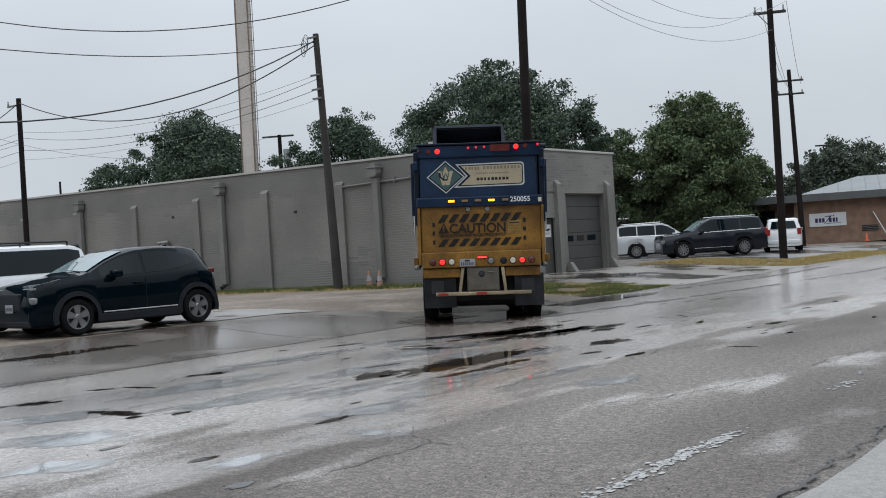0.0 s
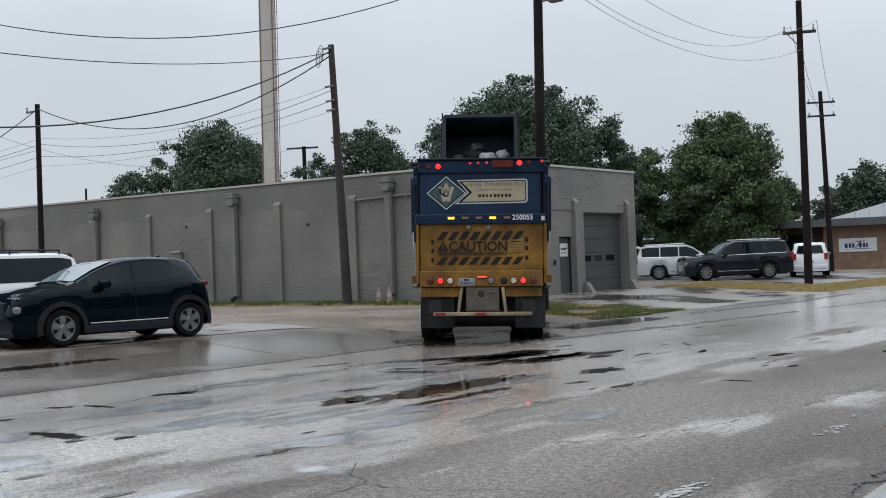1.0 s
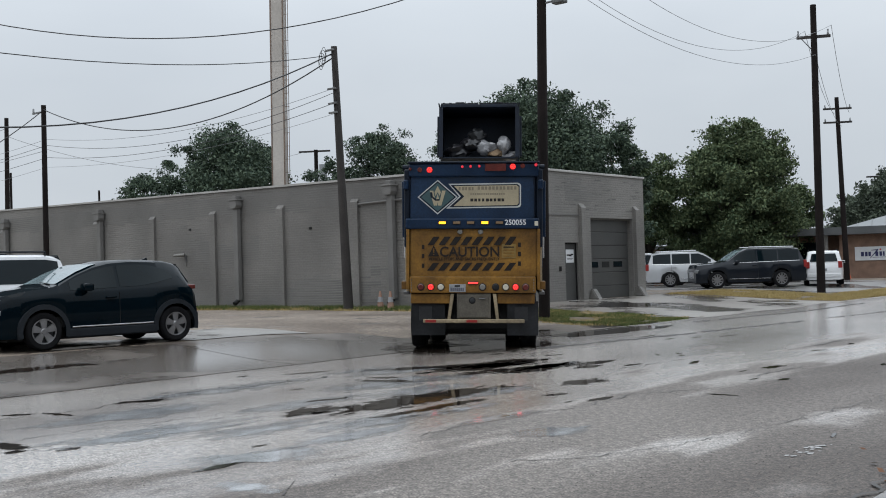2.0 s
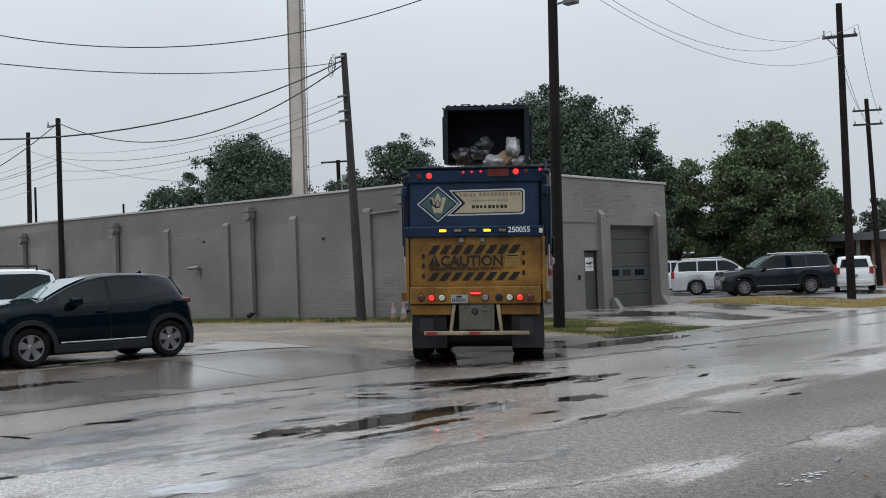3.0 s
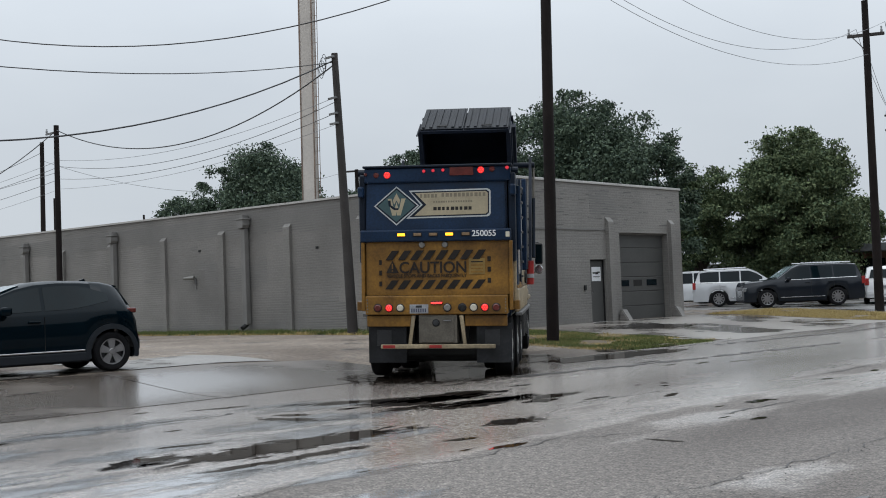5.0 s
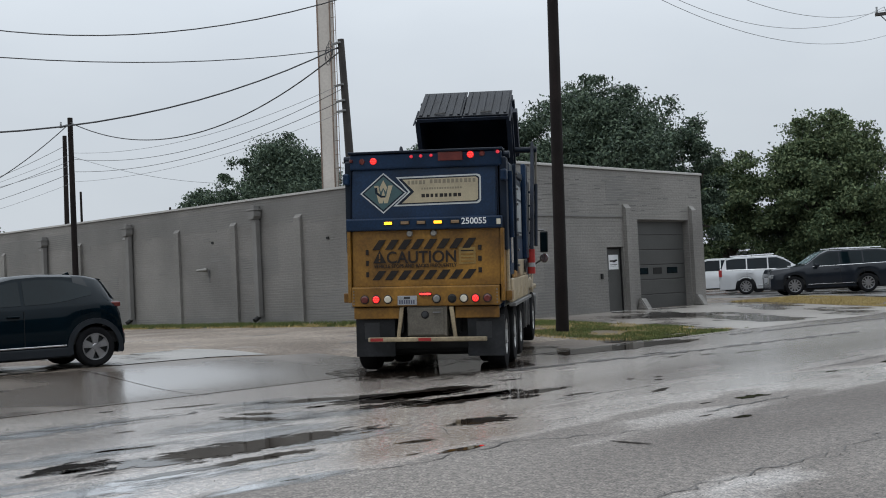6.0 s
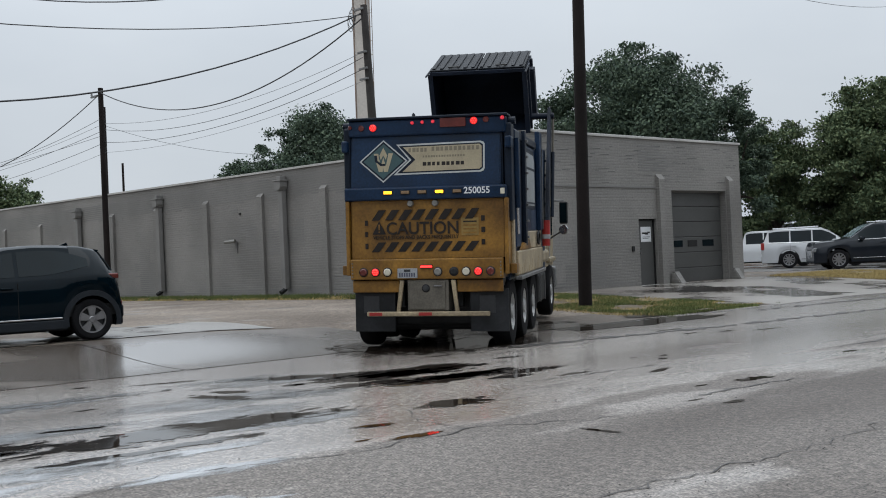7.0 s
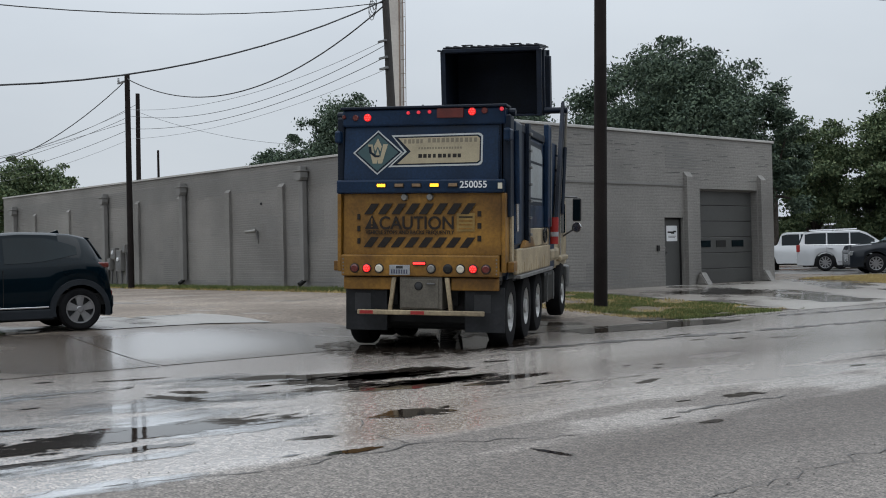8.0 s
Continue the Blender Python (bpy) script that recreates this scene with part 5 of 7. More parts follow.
# lower half yellow
bm = bmesh.new()
prism([(0.03, 1.37), (0.05, 2.242), (0.14, 2.242), (0.14, 1.37)], -1.17, 1.18, bm, plane="yz", bevel=0.012)
lower = part("lower_panel", bm, M_YEL, truck, "dirty yellow tailgate panel with a caution sign")
for s in (-1, 1):
    slab("tail_cheek", *sorted((s * 1.182, s * 1.24)), -0.02, 0.50, 1.12, 2.243, M_YEL, 0.01)
    slab("cheek_flange", *sorted((s * 1.242, s * 1.285)), 0.28, 0.42, 1.15, 2.1, M_CREAM, 0.008)
    slab("latch_block", *sorted((s * 1.242, s * 1.34)), 0.10, 0.40, 1.12, 1.27, M_YEL, 0.015)
beam = slab("bumper_beam", -1.175, 1.16, -0.05, 0.30, 1.055, 1.365, M_YEL, 0.02)
for k in range(5):
    for x in (-1.14, 1.12):
        disc("rivet", x, -0.051, 1.10 + 0.05 * k, 0.012, 0.008, M_STEELDK, beam, seg=8)
slab("beam_shadow", -1.16, 1.14, 0.06, 0.30, 1.0, 1.052, M_BLACK, 0)

def leds(x, y, z, parent):
    for j in range(7):
        a = 2 * math.pi * j / 6
        q = 0 if j == 6 else 0.034
        disc("led", x + q * math.cos(a), y, z + q * math.sin(a), 0.011, 0.006, M_REDLIT, parent, seg=8)


# lamps on the bumper beam
for x, mt, nm, lb in ((-0.966, M_REDDK, "reflector", "unlit dark red lamp"), (-0.781, M_REDLIT, "brake_light", "lit red brake light"), (-0.596, M_LENS, "reverse_light", "clear reversing lamp"),
                      (0.175, M_GREYLENS, "sensor", "grey round lens"), (0.418, M_BLACK, "sensor", "black round socket"), (0.603, M_LENS, "reverse_light", "clear reversing lamp"),
                      (0.785, M_REDLIT, "brake_light", "lit red brake light"), (0.97, M_REDDK, "reflector", "unlit dark red lamp")):
    ring = disc("lamp_ring", x, -0.05, 1.168, 0.070, 0.018, M_BLACK, beam)
    disc(nm, x, -0.062, 1.168, 0.055, 0.022, M_REDBASE if mt is M_REDLIT else mt, beam, lb)
    if mt is M_REDLIT:
        leds(x, -0.085, 1.168, beam)
slab("centre_brake_light", -0.093, 0.10, -0.075, -0.051, 1.215, 1.275, M_REDDK, 0.008, beam, "lit red centre brake light")
slab("light_strip", -0.085, 0.092, -0.082, -0.0755, 1.232, 1.258, M_REDLIT, 0.004, beam)
plate = slab("number_plate", -0.44, -0.135, -0.066, -0.052, 1.075, 1.22, M_PLATE, 0.004, beam, "dirty white number plate")
for k in range(7):
    slab("plate_bar", -0.415 + k * 0.037, -0.415 + k * 0.037 + 0.022, -0.0695, -0.0665, 1.095, 1.155, M_PLATEINK, 0, plate)
slab("plate_crest", -0.34, -0.24, -0.0695, -0.0665, 1.17, 1.205, M_SCUFF, 0, plate)

# under the beam
for x0, x1 in ((-1.16, -0.43), (0.45, 1.14)):
    slab("valance", x0, x1, 0.02, 0.08, 0.86, 1.04, M_YEL, 0.012)
for s, x0, x1 in ((-1, -1.15, -0.52), (1, 0.63, 1.21)):
    fl_ = slab("mud_flap", x0, x1, 0.10, 0.125, 0.26, 0.90, M_FLAP, 0.008, None, "scuffed black rubber mud flap")
    slab("scuff", x0 + 0.14, x0 + 0.38, 0.094, 0.0985, 0.54, 0.80, M_SCUFF, 0.002, fl_)
cab_box = slab("steel_locker", -0.30, 0.33, -0.02, 0.34, 0.58, 1.05, M_STEEL, 0.015, None, "dull steel locker under the tailgate")
slab("locker_door", -0.27, 0.28, -0.034, -0.0205, 0.605, 1.02, M_STEEL, 0.008, cab_box)
disc("emblem", -0.015, -0.036, 0.92, 0.062, 0.012, M_BLACK, cab_box, "round dark badge")
disc("emblem_face", -0.015, -0.049, 0.92, 0.045, 0.006, M_SCUFF, cab_box)
slab("locker_handle", 0.11, 0.23, -0.06, -0.035, 0.945, 0.965, M_STEELDK, 0.004, cab_box)
for x, dx in ((-0.41, 0.03), (0.43, -0.03)):
    bm = bmesh.new()
    prism([(x - 0.035 + dx, 1.04), (x + 0.03 + dx, 1.04), (x + 0.02 - dx, 0.57), (x - 0.035 - dx, 0.57)], -0.03, 0.02, bm, bevel=0.006)
    part("hanger", bm, M_CREAM, truck)
guard = slab("underrun_bar", -0.92, 0.95, -0.09, -0.031, 0.505, 0.575, M_CREAM, 0.014, None, "bent underrun bar with red and white tape")
for x in (-0.88, -0.12):
    slab("red_tape", x, x + 0.20, -0.0925, -0.0905, 0.515, 0.565, M_RED, 0, guard)
# black boxes added to block light and deepen the shade under the truck
slab("shade_pan", -1.10, 1.10, 0.36, 5.0, 0.93, 0.998, M_BLACK, 0)
slab("rear_shade_panel", -0.56, 0.66, 0.36, 0.44, 0.36, 0.92, M_BLACK)
slab("shade_box", -0.40, 0.40, 0.9, 5.0, 0.36, 0.61, M_BLACK)
slab("low_shade_box", -0.78, 0.78, 0.62, 3.6, 0.24, 0.58, M_BLACK, 0.05)

# warning sign
def stripe(x, z0, z1, w, lean_, parent, material=M_DECAL):
    bm = bmesh.new()
    prism([(x, z0), (x + w, z0), (x + w + lean_, z1), (x + lean_, z1)], 0.025, 0.030, bm)
    return part("stripe", bm, material, parent)


caution = thing("caution_sign", Matrix(), "black hazard stripes and caution lettering", "sign")
caution.parent = truck
caution.matrix_basis = pose(0, -0.0, 0)
del caution["category"]
for k in range(8):
    stripe(-0.845 + k * 0.204, 1.945, 2.10, 0.118, 0.11, caution)
    stripe(-0.855 + k * 0.204, 1.47, 1.615, 0.118, 0.11, caution)
for z in (1.93, 1.76, 1.58):
    stripe(-0.95, z - 0.06, z + 0.02, 0.045, 0.0, caution)
    stripe(0.83, z - 0.02, z + 0.06, 0.055, 0.0, caution)
tri = bmesh.new()
prism([(-0.835, 1.735), (-0.625, 1.735), (-0.73, 1.935)], 0.026, 0.031, tri)
part("warning_triangle", tri, M_DECAL, caution)
slab("exclamation", -0.741, -0.719, 0.022, 0.0255, 1.80, 1.885, M_YEL, 0, caution)
slab("exclamation_dot", -0.741, -0.719, 0.022, 0.0255, 1.76, 1.78, M_YEL, 0, caution)
lettering("caution_word", "CAUTION", 0.26, M_DECAL, caution, Matrix.Translation((-0.065, 0.026, 1.822)) @ pose(0, 0, 0, 90), bold=0.004, fill=(1.10, 0.190))
lettering("caution_line", "VEHICLE STOPS AND BACKS FREQUENTLY", 0.1, M_DECAL, caution, Matrix.Translation((-0.165, 0.024, 1.681)) @ pose(0, 0, 0, 90), bold=0.002, fill=(1.32, 0.066))
st = slab("faded_sticker", 0.53, 0.79, 0.027, 0.031, 1.70, 1.96, M_DECALDIM, 0, caution, "faded unreadable sticker")
for k in range(4):
    slab("sticker_bar", 0.56, 0.76, 0.0235, 0.0265, 1.73 + 0.055 * k, 1.75 + 0.055 * k, M_DECAL if k == 3 else M_YEL, 0, st)
for x in (-0.24, 0.138):
    disc("work_light", x, 0.04, 2.19, 0.052, 0.05, M_GREYLENS, lower, "grey work light")

# lip beam: amber lamps and fleet number
for k, (x, on) in enumerate(((-0.566, True), (-0.30, False), (-0.043, False), (0.22, True), (0.49, False))):
    slab("lamp_bezel", x - 0.075, x + 0.075, -0.052, -0.0405, 2.325, 2.39, M_BLACK, 0.006)
    slab("amber_light", x - 0.062, x + 0.062, -0.066, -0.0525, 2.336, 2.379, M_AMBERLIT if on else M_AMBEROFF, 0.006, None, "lit amber warning lamp" if on else "unlit amber warning lamp")
slab("end_lamp", 1.135, 1.20, -0.052, -0.041, 2.30, 2.385, M_LENS, 0.006, None, "small clear end lamp")
lettering("fleet_number", "250055", 0.135, M_WHITE, truck, Matrix.Translation((0.785, -0.043, 2.36)) @ pose(0, 0, 0, 90), 0.98, "white fleet number", 0.002)

# top beam lamps
for x, z, r, mt in ((-0.993, 3.345, 0.045, M_REDDK), (-0.81, 3.345, 0.055, M_REDLIT), (-0.20, 3.40, 0.026, M_REDDIM), (-0.046, 3.405, 0.026, M_REDDIM), (0.116, 3.41, 0.026, M_REDDIM),
                    (0.738, 3.40, 0.055, M_REDLIT), (0.92, 3.41, 0.045, M_REDDK), (1.165, 3.43, 0.03, M_REDDIM), (-1.17, 3.36, 0.03, M_REDDK)):
    if mt is M_REDLIT:
        leds(x, 0.064, z, truck)
    disc("marker_light", x, 0.088, z, r, 0.022, M_REDBASE if mt is M_REDLIT else mt, None, "lit red marker lamp" if mt is not M_REDDK else "unlit red marker lamp")
slab("red_placard", 0.225, 0.615, 0.075, 0.0885, 3.32, 3.465 - 0.01, M_REDDK, 0.004, None, "dark red reflective placard")

# faded company sign: diamond and tan panel, lettering as plain blocks
sign = thing("company_sign", Matrix(), "faded diamond emblem and tan panel", "sign")
del sign["category"]
sign.parent = truck
sign.matrix_basis = Matrix.Translation((0, 0.06, 2.44)) @ pose(0, 0, 0, -5.9, 0, 0)


def plane_shape(name, outline, d0, d1, material):
    bm = bmesh.new()
    prism([(a, b - 2.44) for a, b in outline], -d1, -d0, bm)
    return part(name, bm, material, sign)


def diamond(cx, cz, w, h):
    return [(cx - w, cz), (cx, cz - h), (cx + w, cz), (cx, cz + h)]


C = (-0.66, 2.84)
plane_shape("diamond_border", diamond(*C, 0.375, 0.325), 0.001, 0.004, M_SILVER)
plane_shape("diamond_dark", diamond(*C, 0.345, 0.299), 0.0045, 0.007, M_BLUEDK)
plane_shape("diamond_green", diamond(*C, 0.31, 0.268), 0.0075, 0.009, M_GREENDEC)
plane_shape("emblem_stroke", [(-0.81, 2.96), (-0.74, 2.96), (-0.70, 2.76), (-0.66, 2.90), (-0.62, 2.76), (-0.58, 2.96), (-0.51, 2.96), (-0.59, 2.68), (-0.65, 2.68), (-0.66, 2.74), (-0.67, 2.68), (-0.73, 2.68)], 0.0095, 0.011, M_GOLD)
plane_shape("emblem_bow", [(-0.80, 2.93), (-0.76, 2.93), (-0.75, 2.85), (-0.68, 2.80), (-0.63, 2.80), (-0.63, 2.77), (-0.70, 2.77), (-0.79, 2.84)], 0.0115, 0.013, M_BLUEDK)
plane_shape("emblem_peak", [(-0.66, 3.05), (-0.60, 2.93), (-0.62, 2.86), (-0.66, 2.93), (-0.70, 2.86), (-0.72, 2.93)], 0.0115, 0.013, M_GOLD)
plane_shape("panel_border", [(-0.46, 3.09), (0.83, 3.105), (0.87, 3.09), (0.89, 3.06), (0.89, 2.69), (0.87, 2.655), (0.83, 2.64), (-0.50, 2.625), (-0.26, 2.85)], 0.001, 0.003, M_SILVER)
plane_shape("panel_line", [(-0.42, 3.065), (0.82, 3.08), (0.865, 3.05), (0.865, 2.70), (0.82, 2.665), (-0.445, 2.65), (-0.225, 2.85)], 0.0035, 0.005, M_BLUEDK)
plane_shape("panel_face", [(-0.375, 3.045), (0.81, 3.06), (0.845, 3.03), (0.845, 2.715), (0.81, 2.685), (-0.385, 2.67), (-0.185, 2.85)], 0.0055, 0.007, M_GOLD)
plane_shape("chevron", [(-0.41, 3.05), (-0.36, 3.05), (-0.165, 2.85), (-0.37, 2.665), (-0.42, 2.665), (-0.215, 2.85)], 0.0075, 0.009, M_BLUEDK)
random.seed(8)
for x0, x1, z, hh, n_, mt in ((-0.27, 0.035, 2.965, 0.062, 5, M_TANINK), (0.085, 0.83, 2.975, 0.062, 11, M_TANINK), (-0.05, 0.60, 2.88, 0.030, 16, M_TANINK), (-0.05, 0.60, 2.755, 0.055, 9, M_DECAL)):
    step = (x1 - x0) / n_
    for i in range(n_):
        w = step * random.uniform(0.55, 0.8)
        plane_shape("sign_bar", [(x0 + i * step, z), (x0 + i * step + w, z), (x0 + i * step + w, z + hh), (x0 + i * step, z + hh)], 0.0075, 0.0085, mt)

# cab
cabm = bmesh.new()
prism([(5.3, 0.95), (7.35, 0.95), (7.42, 1.5), (7.30, 2.26), (7.1, 2.42), (5.4, 2.42), (5.3, 2.32)], -1.16, 1.16, cabm, plane="yz", bevel=0.05)
cab = part("cab", cabm, M_CREAM, truck, "cream cab-over driver's cab", True)
for s in (-1, 1):
    slab("side_window", *sorted((s * 1.161, s * 1.168)), 6.25, 7.05, 1.62, 2.20, M_TINT, 0.02, cab, "dark side window")
    slab("door_seam", *sorted((s * 1.161, s * 1.166)), 6.1, 6.12, 1.1, 2.32, M_BLACK, 0, cab)
    slab("marker", *sorted((s * 1.161, s * 1.19)), 5.42, 5.52, 1.5, 2.3, M_CREAM, 0.01, cab)
    part("mirror_arm", rod((s * 1.15, 6.9, 2.34), (s * 1.46, 6.75, 2.33), 0.018), M_STEELDK, cab)
    part("mirror_arm", rod((s * 1.15, 6.9, 1.55), (s * 1.44, 6.75, 1.72), 0.018), M_STEELDK, cab)
    mr = slab("mirror", *sorted((s * 1.37, s * 1.54)), 6.68, 6.80, 1.85, 2.31, M_BLACK, 0.03, cab, "tall black wing mirror")
    slab("mirror_glass", *sorted((s * 1.39, s * 1.52)), 6.672, 6.679, 1.88, 2.28, M_TINT, 0.002, mr)
    part("convex_mirror", lathe([(0, 0), (0.09, 0), (0.10, 0.04), (0.05, 0.09), (0, 0.1)], 14, "y", centre=(s * 1.45, 6.68, 1.73)), M_CHROME, cab, "round convex mirror", True)
    slab("front_fender", *sorted((s * 0.88, s * 1.24)), 5.9, 7.1, 1.08, 1.18, M_CREAM, 0.03)
    slab("grab_rail", *sorted((s * 1.2, s * 1.23)), 6.0, 6.03, 1.2, 2.3, M_CHROME, 0.008, cab)
slab("front_bumper", -1.2, 1.2, 7.35, 7.65, 0.5, 0.95, M_STEELDK, 0.04)
slab("windscreen", -1.0, 1.0, 7.38, 7.41, 1.5, 2.18, M_TINT, 0.01, cab)
for y in (5.17,):
    part("exhaust", rod((1.08, y, 1.0), (1.08, y, 2.75), 0.07, seg=12), M_STEELDK, truck, "upright exhaust stack", True)

# wheels
def truck_wheel():
    bm = lathe([(0.29, -0.14), (0.42, -0.145), (0.49, -0.135), (0.515, -0.10), (0.52, 0), (0.515, 0.10), (0.49, 0.135), (0.42, 0.145), (0.29, 0.14)], 36, "x")
    tyre = finish(bm, "tyre", M_RUBBER, True)
    rim = finish(lathe([(0.295, 0.13), (0.285, 0.10), (0.26, 0.03), (0.19, 0.02), (0.16, 0.05), (0.12, 0.06), (0.11, 0.14), (0.0, 0.15), (0.0, -0.13), (0.29, -0.13), (0.295, 0.13)], 28, "x"), "rim", M_RIM, True)
    bolts = bmesh.new()
    for i in range(10):
        a = 2 * math.pi * i / 10
        rod((0.02, 0.20 * math.cos(a), 0.20 * math.sin(a)), (0.065, 0.20 * math.cos(a), 0.20 * math.sin(a)), 0.016, seg=6, bm=bolts)
    return tyre, rim, finish(bolts, "wheel_nuts", M_STEELDK)


TYRE, RIM, NUTS = truck_wheel()


def put_wheel(x, y, z, s):
    w = new("wheel")
    w.parent = truck
    w.matrix_basis = pose(x, y, z, 0, 0, 0 if s > 0 else 180)
    for nm, me in (("tyre", TYRE), ("rim", RIM), ("wheel_nuts", NUTS)):
        o = new(nm, me)
        o.parent = w


for s in (-1, 1):
    put_wheel(s * 1.04, 0.78, 0.51, s)
    for y in (2.0, 3.25):
        put_wheel(s * 1.07, y, 0.51, s)
        put_wheel(s * 0.75, y, 0.51, s)
    put_wheel(s * 1.07, 6.45, 0.51, s)
for y in (0.78, 2.0, 3.25, 6.45):
    part("axle", rod((-0.95, y, 0.51), (0.95, y, 0.51), 0.08), M_BLACK, truck)

# lift arms, each turning on its pivot
ARM_PIVOT = (4.55, 1.75)
arms = []
for s in (-1, 1):
    bm = bmesh.new()
    prism([(-0.16, -0.15), (0.16, -0.15), (0.18, 1.2), (0.26, 2.05), (0.18, 2.42), (0.02, 2.46), (-0.03, 2.05), (-0.14, 0.9)], *sorted((s * 1.315, s * 1.375)), bm, plane="yz", bevel=0.015)
    arm = part("lift_arm", bm, M_BIN, truck, "dark steel lift arm")
    part("arm_ram", rod((s * 1.41, 0.18, 0.3), (s * 1.41, 0.2, 1.6), 0.034, seg=12), M_BLUEDK, arm, "hydraulic ram", True)
    part("arm_rod", rod((s * 1.41, 0.2, 1.6), (s * 1.41, 0.14, 2.30), 0.024, seg=12), M_STEEL, arm, "bright ram rod", True)
    part("arm_pin", rod((s * 1.00, 0.12, 2.32), (s * 1.43, 0.12, 2.32), 0.06, seg=14), M_BLUEDK, arm, "", True)
    arms.append(arm)

# ---- the container being tipped ----
bin_ = thing("dumpster", TRUCK @ pose(0, 6, 4.6, 90), "dark blue steel dumpster tipped over the truck, lids open", "dumpster")
BW, BD, BH = 0.93, 0.62, 0.60
for nm, a in (("floor", (-BW, BW, -BD, BD, -BH, -BH + 0.04)), ("side_wall", (-BW, -BW + 0.035, -BD, BD, -BH + 0.041, BH)), ("side_wall", (BW - 0.035, BW, -BD, BD, -BH + 0.041, BH)),
              ("near_wall", (-BW + 0.036, BW - 0.036, -BD, -BD + 0.035, -BH + 0.041, BH - 0.14)), ("far_wall", (-BW + 0.036, BW - 0.036, BD - 0.035, BD, -BH + 0.041, BH))):
    part(nm, box(*a, 0.006), M_BIN, bin_)
for s in (-1, 1):
    part("fork_pocket", box(*sorted((s * (BW + 0.002), s * (BW + 0.11))), -0.5, 0.5, -0.16, 0.06, 0.012), M_BIN, bin_)
    part("rim_bar", box(*sorted((s * (BW - 0.06), s * (BW + 0.035))), -BD, BD, BH + 0.002, BH + 0.05, 0.008), M_BIN, bin_)
    part("lid_rod", rod((s * (BW + 0.03), BD + 0.02, BH + 0.24), (s * (BW + 0.03), BD + 0.02, BH - 0.45), 0.018, seg=8), M_BIN, bin_)
    for z in (-0.35, 0.3):
        part("rib", box(*sorted((s * (BW + 0.002), s * (BW + 0.05))), -BD, BD, z, z + 0.07, 0.01), M_BIN, bin_)
part("rim_bar", box(-BW, BW, BD - 0.02, BD + 0.05, BH + 0.002, BH + 0.05, 0.008), M_BIN, bin_)
for x0, x1 in ((-BW + 0.01, -0.012), (0.012, BW - 0.01)):
    lid = part("lid", box(x0, x1, BD + 0.055, BD + 0.085, -BH - 0.05, BH + 0.02, 0.01), M_LID, bin_, "ribbed black plastic lid thrown back")
    for k in range(6):
        xx = x0 + 0.07 + k * (x1 - x0 - 0.14) / 5
        part("rib", box(xx - 0.032, xx + 0.032, BD + 0.086, BD + 0.108, -BH + 0.02, BH - (0.14 if k in (2, 3) else 0.03), 0.010), M_LID, lid)
    part("lid_handle", box((x0 + x1) / 2 - 0.11, (x0 + x1) / 2 + 0.11, BD + 0.103, BD + 0.125, BH - 0.10, BH - 0.05, 0.01), M_BLACK, lid)


# refuse bags that tumble out
def bag(seed, r, material, label, category="bin bag", squash=(1, 0.8, 0.8)):
    bm = bmesh.new()
    bmesh.ops.create_icosphere(bm, subdivisions=3, radius=r)
    for v in bm.verts:
        k = 1 + 0.45 * noise.noise(v.co / r * 1.5 + Vector((seed, 0, 0))) + 0.22 * noise.noise(v.co / r * 3.6 + Vector((0, seed, 0)))
        v.co = Vector((v.co.x * squash[0], v.co.y * squash[1], v.co.z * squash[2])) * k
    ob = part("bin_bag", bm, material, None, "", True)
    return tagged(ob, label, category, "refuse in the dumpster")


BAGS = [
    (bag(1, 0.22, M_BAGWHITE, "crumpled white refuse bag sliding from the dumpster", squash=(1.2, 0.8, 0.7)), (0.15, 0.0), 0.0),
    (bag(2, 0.27, M_BAGBLACK, "black refuse bag sliding from the dumpster"), (-0.55, -0.1), 0.3),
    (bag(3, 0.23, M_BAGWHITE, "crumpled white refuse bag sliding from the dumpster", squash=(0.8, 0.8, 1.1)), (0.60, 0.08), 0.5),
    (bag(4, 0.20, M_CARD, "brown cardboard scrap among the refuse", "cardboard", (1, 0.4, 0.8)), (0.40, -0.1), 0.2),
    (bag(5, 0.24, M_BAGBLACK, "black refuse bag sliding from the dumpster"), (-0.2, 0.1), 0.1),
    (bag(6, 0.16, M_BAGWHITE, "crumpled white refuse bag sliding from the dumpster", squash=(1.3, 0.7, 0.6)), (0.75, -0.2), 0.25),
    (bag(7, 0.20, M_SCUFF, "grey refuse bag sliding from the dumpster"), (-0.05, 0.32), 0.05),
]

# ---- parked cars ----
def curve(points, x):
    """A smooth run through (x, value) points."""
    if x <= points[0][0]:
        return points[0][1]
    for (x0, v0), (x1, v1) in zip(points, points[1:]):
        if x <= x1:
            k = (x - x0) / (x1 - x0)
            return v0 + (v1 - v0) * k
    return points[-1][1]


